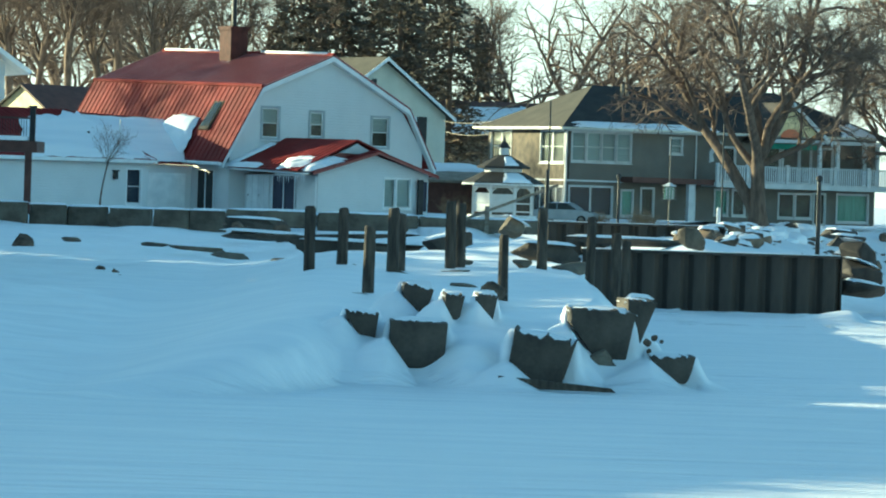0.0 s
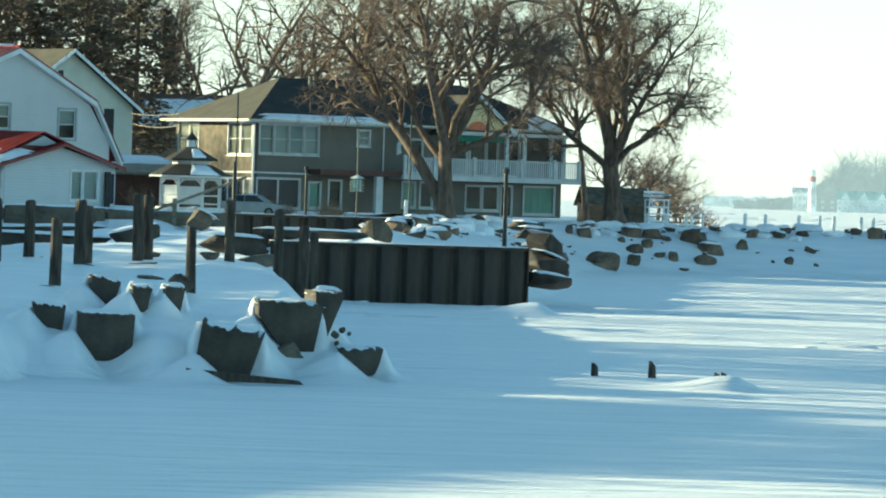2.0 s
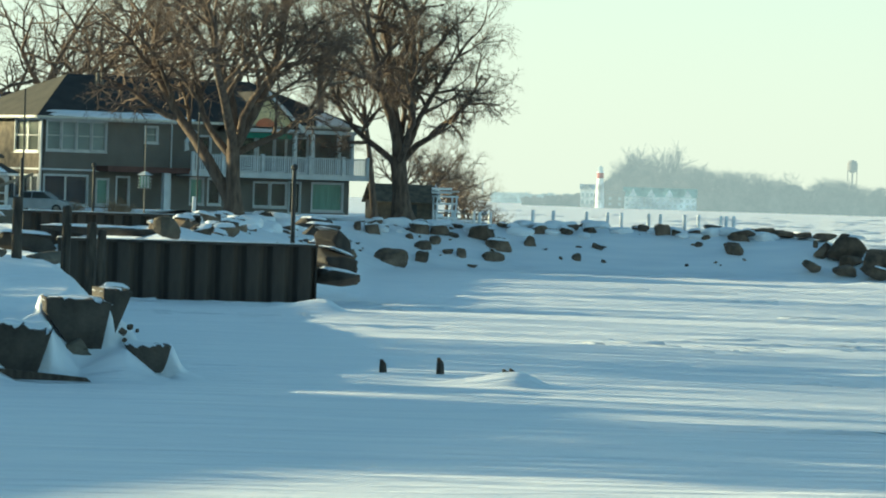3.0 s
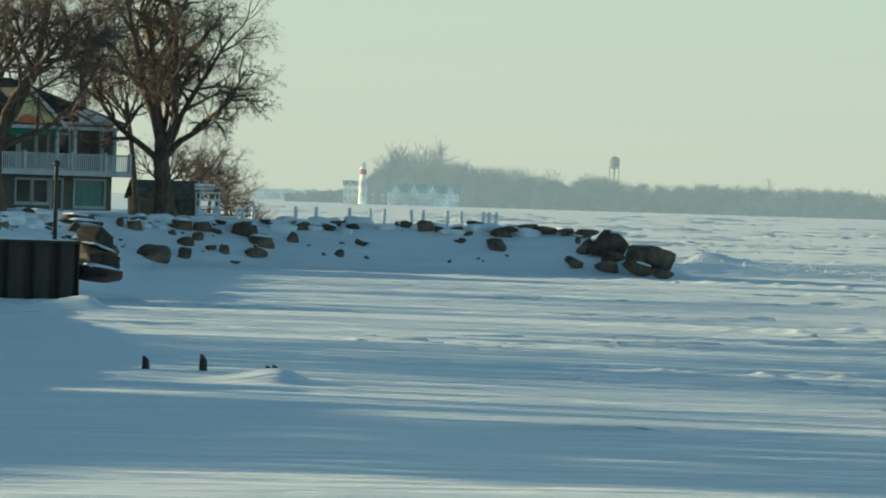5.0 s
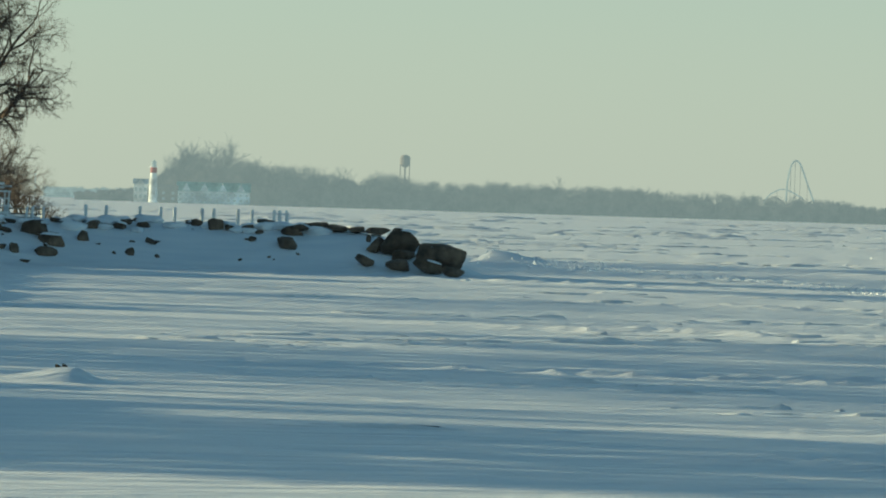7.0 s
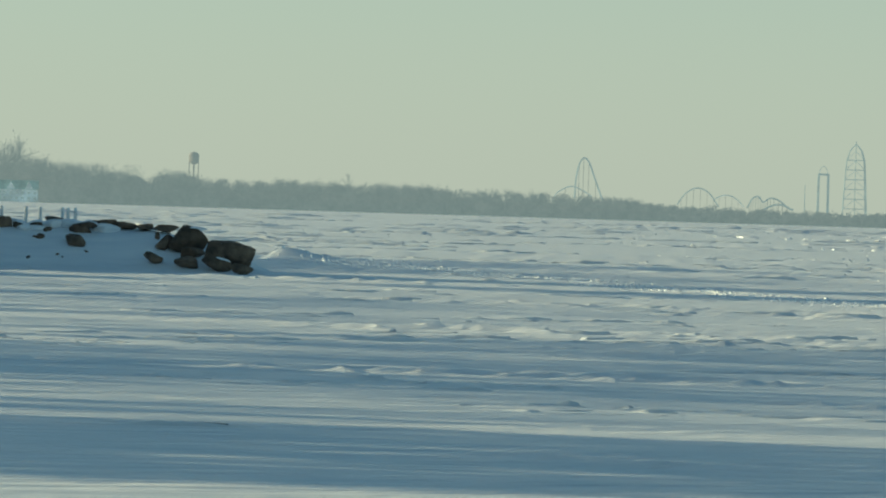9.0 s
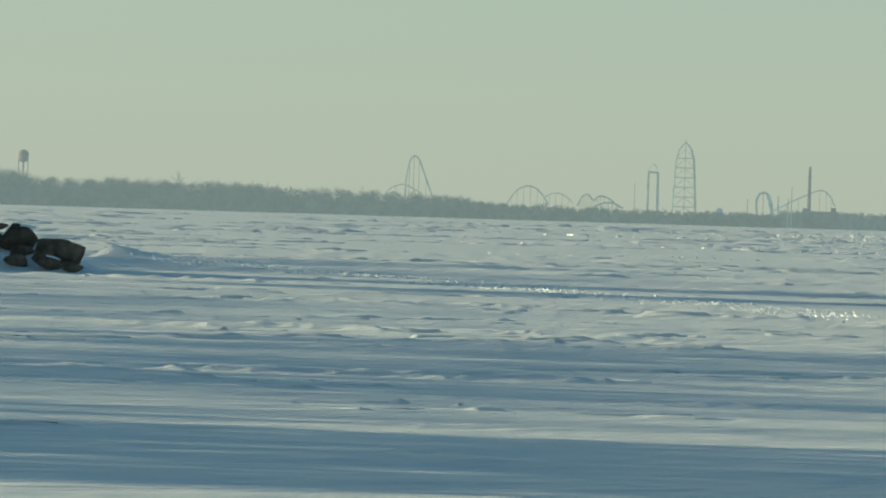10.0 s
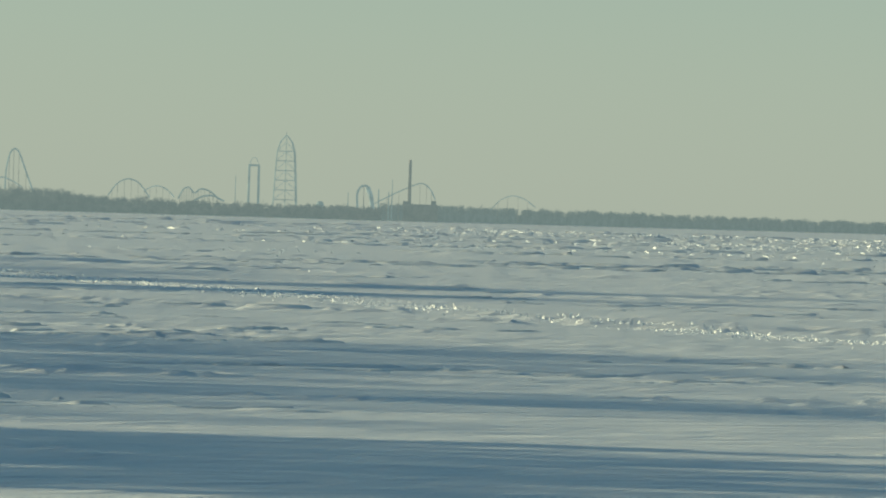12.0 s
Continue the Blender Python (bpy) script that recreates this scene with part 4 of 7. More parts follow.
seamed(house, (-6.3, 0.0, 2.4), (-6.3, -6.5, 2.3), (-2.6, -6.5, 3.95), (-2.6, 0.0, 4.0), name="porch_roof")
seamed(house, (2.2, -6.5, 2.2), (2.2, 0.0, 2.2), (-2.59, 0.0, 4.0), (-2.59, -6.5, 3.95), name="porch_roof")
part("porch_gable", Shape().prism([(-3.7, 3.25), (-1.4, 3.2), (-2.6, 3.76)], -6.5, -6.35), TRIM_GREY, house, "small white gable vent")
seamed(house, (-5.85, -5.6, 2.36), (-5.85, AY - 0.45, 2.24), (-1.75, AY - 0.45, 3.4), (-1.75, -5.6, 3.46), name="porch_roof")
seamed(house, (2.1, AY - 0.45, 2.2), (2.1, -5.6, 2.3), (-1.74, -5.6, 3.46), (-1.74, AY - 0.45, 3.4), name="porch_roof")
part("wall", Shape().prism([(-5.6, 2.3), (1.6, 2.2), (-2.6, 3.78)], -6.3, -6.2), RED_TRIM, house)
snow_on(house, (-6.3, -4.4, 2.4), (-5.95, -7.2, 2.3), (-3.4, -7.15, 3.02), (-5.1, -4.6, 2.96), 0.16, 3, ragged=0.9)
snow_on(house, (-6.45, 1.0, 2.45), (-6.45, -2.9, 2.4), (-6.0, -2.9, 2.6), (-6.0, 0.9, 2.62), 0.1, 4)
snow_on(house, (-6.2, -0.1, 2.6), (-6.2, -0.5, 2.6), (-3.6, -0.5, 3.7), (-3.6, -0.1, 3.75), 0.08, 6)
for sx, xe, ze in ((-1, -5.85, 2.2), (1, 2.1, 2.16)):
    part("rake_board", Shape().add([(xe, AY - 0.5, ze - 0.13), (-1.75, AY - 0.5, 3.23), (-1.75, AY - 0.5, 3.36), (xe, AY - 0.5, ze), (xe, AY - 0.46, ze - 0.13), (-1.75, AY - 0.46, 3.23), (-1.75, AY - 0.46, 3.36), (xe, AY - 0.46, ze)],
                                   [(0, 1, 2, 3), (7, 6, 5, 4), (0, 4, 5, 1), (1, 5, 6, 2), (2, 6, 7, 3), (3, 7, 4, 0)]), RED_TRIM, house)
part("gutter", Shape().bar((-5.92, AY - 0.2, 2.14), (-6.3, 0.2, 2.3), 0.05), WHITE, house)
icicles = Shape()
for i in range(14):
    yy = -4.3 - i * 0.2
    icicles.bar((-6.15, yy, 2.22 - i * 0.008), (-6.15, yy, 1.95 - 0.35 * abs(math.sin(i * 2.3))), 0.03, 0.004, 5)
part("icicles", icicles, SNOW_CAP, house, "row of icicles")
part("downpipe", Shape().bar((AX0 - 0.08, AY + 0.05, 0.2), (AX0 - 0.08, AY + 0.05, 2.0), 0.05), WHITE, house)

# the long low wing
WY, WX0, WX1 = 2.2, -22.0, -9.8
door_w = (-11.1, -10.25, 0.3, 2.1)
wing_wall = part("wall", pierced([(WX0, 0), (WX1, 0), (WX1, 2.55), (WX0, 2.55)], [door_w], WY, WY + 0.15), WHITE_SIDING, house)
window(house, *door_w, WY, name="door", back=NAVY)
part("wall", Shape().box(WX1 - 0.15, WX1, WY + 0.15, WY + 9, 0, 2.55), WHITE_SIDING, house)
part("wall", Shape().box(WX1, -6.2, 3.6, 3.75, 0, 2.4), WHITE_SIDING, house)
part("garage_door", Shape().box(WX1 + 0.3, -6.6, 3.55, 3.596, 0.05, 1.95), WHITE, house)
seamed(house, (WX0, WY - 0.4, 2.6), (WX1 + 0.3, WY - 0.4, 2.6), (WX1 - 2.2, WY + 4.8, 5.15), (WX0, WY + 4.8, 5.15), name="wing_roof")
seamed(house, (WX1 + 0.3, WY + 10, 2.6), (WX0, WY + 10, 2.6), (WX0, WY + 4.81, 5.15), (WX1 - 2.2, WY + 4.81, 5.15), name="wing_roof")
part("wing_roof", Shape().slab((WX1 + 0.3, 3.2, 2.5), (-6.0, 3.2, 2.5), (-6.0, 8.0, 4.9), (WX1 - 2.0, 8.0, 5.1), 0.1), RED_METAL, house)
snow_on(house, (-17.5, WY - 0.38, 2.68), (WX1 + 0.35, WY - 0.42, 2.66), (WX1 - 1.6, WY + 4.6, 5.15), (-15.6, WY + 3.5, 4.6), 0.16, 7, ragged=0.6)
snow_on(house, (WX1 + 0.2, 3.1, 2.58), (-6.3, 3.1, 2.6), (-5.6, 7.4, 4.9), (WX1 - 2.2, 7.2, 4.95), 0.2, 8, ragged=0.3)
snow_on(house, (-7.1, 8.2, 3.2), (-7.1, 3.5, 2.75), (-5.6, 3.9, 5.0), (-5.75, 6.2, 5.15), 0.2, 12, ragged=0.5)
part("fascia", Shape().box(WX0, WX1 + 0.3, WY - 0.44, WY - 0.401, 2.42, 2.6), WHITE, house)
part("wall_lamp", Shape().box(-11.95, -11.75, WY - 0.22, WY - 0.01, 1.55, 1.95).box(-12.01, -11.69, WY - 0.28, WY, 1.95, 2.02), DARK_METAL, house, "black lantern")
part("vent_pipe", Shape().bar((-12.4, 4.0, 3.3), (-12.4, 4.0, 4.0), 0.07), DARK_METAL, house)
part("vent_pipe", Shape().bar((-9.9, 4.9, 3.5), (-9.9, 4.9, 4.7), 0.05), WHITE, house)

# ---- the cream house behind ----
cream = thing("house", "cream clapboard house with an olive shingle roof behind the white house", "house", pose(*(-3.8, 274.97), 2.6, 0, 0, 34))
cw = [(1.3, 2.4, 3.6, 5.8), (-0.9, -0.5, 7.2, 8.1)]
part("wall", pierced([(-4.6, 0), (4.6, 0), (4.6, 6.1), (0, 9.2), (-4.6, 6.1)], cw, 0, 0.2), CREAM_SIDING, cream)
window(cream, *cw[0], 0.0)
part("shutter", Shape().box(2.5, 3.2, -0.06, -0.004, 3.5, 5.9), DARK_METAL, cream, "dark louvred shutter")
part("vent", Shape().box(-0.9, -0.5, 0.02, 0.1, 7.2, 8.1), DARK_METAL, cream)
part("wall", Shape().box(-4.6, -4.4, 0.2, 10, 0, 6.1), CREAM_SIDING, cream)
part("wall", Shape().box(4.4, 4.6, 0.2, 10, 0, 6.1), CREAM_SIDING, cream)
part("roof", Shape().slab((-5.1, 10, 5.85), (-5.1, -0.4, 5.85), (0, -0.4, 9.45), (0, 10, 9.45), 0.15), ROOF_OLIVE_OR_LIT, cream)
part("roof", Shape().slab((5.1, -0.4, 5.85), (5.1, 10, 5.85), (0.01, 10, 9.45), (0.01, -0.4, 9.45), 0.15), ROOF_OLIVE_OR_LIT, cream)
for sx in (-1, 1):
    part("rake_board", Shape().slab((sx * 5.1, -0.44, 5.62), (0, -0.44, 9.22), (0, -0.44, 9.44), (sx * 5.1, -0.44, 5.84), 0.03 * sx), WHITE, cream)

# ---- houses at the far end of the row ----
hut = thing("house", "small cream cottage, sunlight painted yellow on its gable, with a brown roof", "house", pose(*(-24.41, 260.86), 2.6, 0, 0, -46))
# cream gable in yellow: the low sun on it is put into the colour
part("wall", Shape().prism([(-2.9, 0), (2.9, 0), (2.9, 5.1), (0, 6.75), (-2.9, 5.1)], 0, 0.2), YELLOW, hut)
part("wall", Shape().box(2.7, 2.9, 0.2, 7, 0, 5.1), CREAM_SIDING, hut)
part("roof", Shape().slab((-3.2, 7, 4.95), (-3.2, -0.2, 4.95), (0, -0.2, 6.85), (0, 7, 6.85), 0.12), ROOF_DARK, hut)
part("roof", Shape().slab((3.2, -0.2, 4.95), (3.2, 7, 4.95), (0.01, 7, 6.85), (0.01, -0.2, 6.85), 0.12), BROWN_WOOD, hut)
tall = thing("house", "tall white house with pale eaves beside the wing", "house", pose(-29.28, 274, 3.5, 0, 0, 20))
part("wall", Shape().prism([(-6, -1), (2.6, -1), (2.6, 7.5), (-1.2, 10.2), (-6, 7.3)], 0, 9), WHITE_SIDING, tall)
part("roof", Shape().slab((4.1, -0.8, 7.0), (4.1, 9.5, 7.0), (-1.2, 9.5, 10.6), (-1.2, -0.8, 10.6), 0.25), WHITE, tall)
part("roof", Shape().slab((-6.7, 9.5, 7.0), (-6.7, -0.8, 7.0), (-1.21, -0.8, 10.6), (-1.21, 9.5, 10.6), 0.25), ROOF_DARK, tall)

# the stained deck at the edge of the lawn
deck = thing("deck", "raised deck of brown-stained timber with a slim railing", "deck", pose(0, 0, 0))
dx, dz = -18.38, 5.68
part("platform", Shape().box(dx - 5, dx, 204, 208, dz - 0.5, dz), BROWN_WOOD, deck)
part("post", Shape().box(dx - 0.55, dx - 0.25, 204.2, 204.5, 2.2, dz - 0.5), BROWN_WOOD, deck)
part("snow_cap", Shape().box(dx - 5, dx - 0.4, 203.95, 208, dz + 0.02, dz + 0.22), SNOW_CAP, deck)
part("rail_post", Shape().box(dx - 0.35, dx - 0.1, 204.0, 204.25, dz, dz + 1.5).box(dx - 0.4, dx - 0.05, 203.95, 204.3, dz + 1.5, dz + 1.6), DARK_METAL, deck)
part("handrail", Shape().box(dx - 5, dx - 0.351, 204.05, 204.15, dz + 1.0, dz + 1.08), BROWN_WOOD, deck)
bal = Shape().box(-0.012, 0.012, -0.012, 0.012, 0, 1.0).mesh("baluster", DARK_METAL)
for i in range(36):
    part("baluster", bal, DARK_METAL, deck, m=pose(dx - 0.5 - i * 0.12, 204.1, dz))

# ---- the olive house ----
A2 = 25.0
lodge = thing("house", "two-storey olive-grey lakeside house with white trim, balcony and dark shingle roof", "house", pose(6.75, 249.9, 2.75, 0, 0, A2))
L2, D2 = 19.75, 10.0
fw = [(0.35, 1.2, 3.15, 4.75), (1.28, 2.13, 3.15, 4.75), (2.21, 3.06, 3.15, 4.75), (3.14, 3.99, 3.15, 4.75), (6.45, 7.2, 3.75, 4.6),
      (0.25, 2.9, 0.15, 1.75), (3.5, 4.2, 0.2, 1.6), (4.75, 5.5, 0.2, 1.75),
      (9.4, 10.2, 0.4, 1.8), (10.55, 11.3, 0.4, 1.8), (11.9, 12.4, 0.4, 1.6), (13.5, 14.5, 0.35, 1.7), (14.6, 15.6, 0.35, 1.7), (15.8, 16.5, 0.0, 1.75), (17.3, 19.3, 0.2, 1.75),
      (12.6, 13.5, 2.3, 4.3), (13.7, 14.7, 2.3, 4.3), (14.8, 15.5, 2.3, 4.3), (16.1, 16.9, 2.3, 4.3), (9.9, 10.6, 2.3, 4.2)]
part("wall", pierced([(0, 0), (L2, 0), (L2, 5.0), (0, 5.0)], fw, 0, 0.2), OLIVE, lodge)
for i, w in enumerate(fw):
    window(lodge, *w, 0.0, frame_mat=SHADED_WHITE, sashes=2 if i == 5 else 1, halves=i < 5, back=(BLIND if i < 5 else NAVY if i == 5 else CURTAIN if i in (6, 8, 14) else None), name="door" if i in (6, 7, 13) else "window")
lw = [(-9.6, -7.0, 3.05, 4.8), (-3.2, -0.3, 3.05, 4.8), (-4.0, -2.4, 0.35, 1.7), (-2.1, -0.3, 0.35, 1.7)]
part("wall", pierced([(-D2, 0), (0, 0), (0, 5.0), (-D2, 5.0)], lw, 0, 0.2), SHINGLE, lodge, "wall of brown shingles", m=SIDE)
for i, w in enumerate(lw):
    window(lodge, *w, 0.0, frame_mat=SHADED_WHITE, sashes=2, halves=i < 2, m=SIDE, back=NAVY if i > 1 else None)
part("wall", Shape().box(L2 - 0.2, L2, 0.2, D2, 0, 5.0), SHINGLE, lodge)
part("wall", Shape().box(0.2, L2 - 0.2, D2 - 0.2, D2, 0, 5.0), OLIVE, lodge)
for x in (0.0, 8.1):
    part("corner_board", Shape().box(x - 0.03, x + 0.05, -0.05, -0.003, 0, 5.0), SHADED_WHITE, lodge)
part("corner_board", Shape().box(-0.05, -0.003, 0.003, 0.1, 0, 4.8), SHADED_WHITE, lodge)
part("band_board", Shape().box(-0.06, 3.6, -0.07, -0.003, 2.02, 2.12), SHADED_WHITE, lodge)
part("band_board", Shape().box(-0.07, -0.003, 0.003, 4.2, 2.02, 2.12), SHADED_WHITE, lodge)
part("frieze", Shape().box(0.1, 8.4, -0.06, -0.003, 4.8, 5.0), SHADED_WHITE, lodge)
OV = 0.65
# left slope gets the lighter olive: sunlight on it is put into the colour
for nm, q, mt in (("roof", [(-OV, -OV, 4.98), (L2 + OV, -OV, 4.98), (L2 - 4, D2 / 2, 7.5), (4, D2 / 2, 7.5)], ROOF_DARK), ("roof", [(-OV, D2 + OV, 4.98), (-OV, -OV, 4.98), (4, D2 / 2, 7.5), (3.99, D2 / 2 + 0.01, 7.5)], ROOF_OLIVE_OR_LIT),
                  ("roof", [(L2 + OV, -OV, 4.98), (L2 + OV, D2 + OV, 4.98), (L2 - 4, D2 / 2 + 0.01, 7.5), (L2 - 4, D2 / 2, 7.5)], ROOF_DARK), ("roof", [(L2 + OV, D2 + OV, 4.98), (-OV, D2 + OV, 4.98), (4, D2 / 2, 7.5), (L2 - 4, D2 / 2, 7.5)], ROOF_DARK)):
    part(nm, Shape().slab(*q, 0.12), mt, lodge)
part("gutter", Shape().box(-OV - 0.06, L2 + OV, -OV - 0.12, -OV - 0.002, 4.91, 5.0).box(-OV - 0.1, -OV - 0.002, -OV, D2 + OV, 4.91, 5.0), CREAM_SIDING, lodge)
part("soffit", Shape().box(-OV, L2 + OV, -OV, -0.003, 4.86, 4.909).box(-OV, -0.003, 0, D2, 4.86, 4.909), SHADED_WHITE, lodge)
snow_on(lodge, (0.4, -OV, 5.04), (9.2, -OV, 5.04), (8.8, 0.05, 5.36), (0.8, 0.0, 5.32), 0.06, 21, ragged=0.9)
snow_on(lodge, (17.2, -OV, 5.02), (19.8, -OV, 5.02), (18.6, 0.9, 5.74), (17.6, 0.8, 5.68), 0.06, 22, ragged=1.0)
part("vent_stack", Shape().bar((5.2, 3.6, 6.7), (5.2, 3.6, 7.6), 0.1, sides=8).bar((5.5, 3.6, 6.7), (5.5, 3.6, 7.6), 0.1, sides=8), GREY_WOOD, lodge)
part("canopy", Shape().box(3.4, 8.7, -1.5, -0.003, 2.05, 2.35), BROWN_WOOD, lodge, "dark flat porch canopy")
part("porch_post", Shape().box(7.0, 7.35, -1.4, -1.05, 0, 2.05), SHADED_WHITE, lodge)
balcony = part("balcony", Shape().box(8.5, 20.0, -1.8, -0.003, 1.95, 2.2), SHADED_WHITE, lodge, "white timber balcony")
rail = Shape().box(-0.025, 0.025, -0.025, 0.025, 0.0, 0.85).mesh("baluster", WHITE)
for i in range(84):
    part("baluster", rail, SHADED_WHITE, balcony, m=pose(8.7 + i * 0.134, -1.7, 2.27))
part("handrail", Shape().box(8.5, 20.0, -1.76, -1.64, 3.12, 3.2).box(8.5, 20.0, -1.74, -1.66, 2.2, 2.27), SHADED_WHITE, balcony)
for x in (8.6, 10.5, 13.05, 16.1, 18.3, 19.9):
    part("rail_post", Shape().box(x - 0.09, x + 0.09, -1.79, -1.61, 2.2, 3.3), SHADED_WHITE, balcony)
for x in (15.45, 16.6, 18.35, 19.2):
    part("column", Shape().box(x - 0.1, x + 0.1, -1.2, -1.0, 2.2, 4.6), SHADED_WHITE, balcony)
part("beam", Shape().box(12.3, 19.4, -1.25, -0.95, 4.55, 4.75), SHADED_WHITE, balcony)
part("bracket", Shape().prism([(8.5, 3.3), (8.8, 3.4), (8.7, 3.8), (9.3, 4.4), (9.0, 4.6), (8.5, 3.9)], -0.9, -0.8), SHADED_WHITE, lodge, "carved white bracket")
dormer = part("dormer", Shape().prism([(11.4, 4.95), (15.7, 4.95), (13.55, 6.7)], -1.0, 1.5), YELLOW, lodge, "yellow front gable")
part("roof", Shape().slab((11.0, 2.6, 4.6), (11.0, -1.3, 4.6), (13.55, -1.3, 6.85), (13.55, 2.6, 6.85), 0.14), ROOF_DARK, dormer)
part("roof", Shape().slab((16.1, -1.3, 4.6), (16.1, 2.6, 4.6), (13.56, 2.6, 6.85), (13.56, -1.3, 6.85), 0.14), ROOF_DARK, dormer)
for sx in (-1, 1):
    part("rake_board", Shape().add([(13.55 + sx * 2.6, -1.36, 4.35), (13.55, -1.36, 6.6), (13.55, -1.36, 6.86), (13.55 + sx * 2.6, -1.36, 4.62),
                                    (13.55 + sx * 2.6, -1.31, 4.35), (13.55, -1.31, 6.6), (13.55, -1.31, 6.86), (13.55 + sx * 2.6, -1.31, 4.62)],
                                   [(0, 1, 2, 3), (7, 6, 5, 4), (0, 4, 5, 1), (1, 5, 6, 2), (2, 6, 7, 3), (3, 7, 4, 0)]), SHADED_WHITE, dormer)
fan = [(13.55 + 0.62 * math.cos(math.pi * i / 10), 4.85 + 0.5 * math.sin(math.pi * i / 10)) for i in range(11)]
part("fan_ornament", Shape().prism(fan, -1.06, -1.01), ORANGE, dormer, "orange half-round fan")
part("awning", Shape().box(12.4, 15.4, -1.0, -0.9, 4.2, 4.5), GREEN, lodge, "green canvas valance")

# ---- gazebo ----
gz0 = height_at(*(2.88, 217.98))
gaz = thing("gazebo", "white octagonal garden gazebo with a two-tier dark roof partly under snow", "gazebo", pose(*(2.88, 217.98), gz0 + 0.28) @ Matrix.Diagonal((0.95, 0.95, 0.88, 1)))
R8 = 1.6
ring8 = [(R8 * math.cos(math.pi / 8 + i * math.pi / 4), R8 * math.sin(math.pi / 8 + i * math.pi / 4)) for i in range(8)]
part("floor", Shape().lathe([(R8 + 0.15, -0.8), (R8 + 0.15, 0.15)], 8), SHADED_WHITE, gaz)
for x, y in ring8:
    part("post", Shape().box(x - 0.07, x + 0.07, y - 0.07, y + 0.07, 0.15, 1.85), SHADED_WHITE, gaz)
for i in range(8):
    (xa, ya), (xb, yb) = ring8[i], ring8[(i + 1) % 8]
    part("frieze_arch", Shape().bar((xa, ya, 1.72), (xb, yb, 1.72), 0.08).bar((xa, ya, 1.4), (xa * 0.75 + xb * 0.25, ya * 0.75 + yb * 0.25, 1.68), 0.05).bar((xb, yb, 1.4), (xb * 0.75 + xa * 0.25, yb * 0.75 + ya * 0.25, 1.68), 0.05), SHADED_WHITE, gaz)
    part("rail_panel", Shape().bar((xa, ya, 0.35), (xb, yb, 0.35), 0.04).bar((xa, ya, 0.8), (xb, yb, 0.8), 0.04), SHADED_WHITE, gaz)
part("wind_screen", Shape().slab((ring8[5][0], ring8[5][1], 0.4), (ring8[6][0], ring8[6][1], 0.4), (ring8[6][0], ring8[6][1], 1.3), (ring8[5][0], ring8[5][1], 1.3), 0.03), SHADED_WHITE, gaz, "white canvas wind screen")
part("wind_screen", Shape().slab((ring8[4][0], ring8[4][1], 0.4), (ring8[5][0], ring8[5][1], 0.4), (ring8[5][0], ring8[5][1], 1.35), (ring8[4][0], ring8[4][1], 1.35), 0.03), SHADED_WHITE, gaz)
part("roof", Shape().lathe([(R8 + 0.45, 1.85), (R8 + 0.45, 1.95), (1.05, 2.5), (0.95, 2.5)], 8), ROOF_DARK, gaz)
part("eave_board", Shape().lathe([(R8 + 0.48, 1.78), (R8 + 0.48, 1.88), (R8 + 0.3, 1.88), (R8 + 0.3, 1.78)], 8), SHADED_WHITE, gaz)
part("lantern_wall", Shape().lathe([(0.95, 2.45), (0.95, 2.72)], 8), SHADED_WHITE, gaz)
part("upper_roof", Shape().lathe([(1.35, 2.7), (1.35, 2.8), (0.3, 3.45), (0.2, 3.45)], 8), ROOF_DARK, gaz)
cup = part("cupola", Shape().lathe([(0.24, 3.4), (0.24, 3.85)], 8), SHADED_WHITE, gaz)
part("cupola_roof", Shape().lathe([(0.34, 3.83), (0.3, 3.9), (0.08, 4.2), (0.03, 4.5)], 8), DARK_METAL, cup)
for (za, ra, zb, rb), sd in (((1.97, 2.15, 2.48, 1.1), 31), ((2.82, 1.3, 3.38, 0.42), 32)):
    for q in (6,):
        t0, t1 = math.pi / 8 * 0 + q * math.pi / 4, (q + 1) * math.pi / 4
        snow_on(gaz, (ra * math.cos(t0), ra * math.sin(t0), za), (ra * math.cos(t1), ra * math.sin(t1), za), (rb * math.cos(t1), rb * math.sin(t1), zb), (rb * math.cos(t0), rb * math.sin(t0), zb), 0.08, sd + q, 8)


# ---- the building behind, and the brown shed ----
barn = thing("house", "long low house behind with a brown roof half under snow", "house", pose(*(4.6, 304.97), 2.6, 0, 0, 14))
part("wall", Shape().box(-9, 9, 0, 8, 0, 5.4), GREY_WOOD, barn)
part("roof", Shape().slab((-9.5, -0.6, 5.1), (9.5, -0.6, 5.1), (9.5, 4, 7.6), (-9.5, 4, 7.6), 0.2), BROWN_WOOD, barn)
part("roof", Shape().slab((9.5, 8.6, 5.1), (-9.5, 8.6, 5.1), (-9.5, 4.01, 7.6), (9.5, 4.01, 7.6), 0.2), BROWN_WOOD, barn)
snow_on(barn, (-5.0, -0.5, 5.2), (8.5, -0.5, 5.2), (8.0, 3.0, 7.1), (-3.2, 3.4, 7.3), 0.15, 40, ragged=0.8)
shed = thing("shed", "brown timber shed with a snow-dusted low roof behind the gazebo", "shed", pose(*(0.4, 262.0), 2.6, 0, 0, 20))
part("wall", Shape().box(-2.2, 3.2, 0, 5, 0, 2.1), BROWN_WOOD, shed)
part("roof", Shape().slab((-2.6, -0.5, 2.05), (3.6, -0.5, 2.05), (3.6, 5.3, 3.0), (-2.6, 5.3, 3.0), 0.15), GREY_WOOD, shed)
snow_on(shed, (-2.5, 2.6, 2.58), (3.5, 2.6, 2.58), (3.5, 5.2, 3.0), (-2.5, 5.2, 3.0), 0.15, 41)

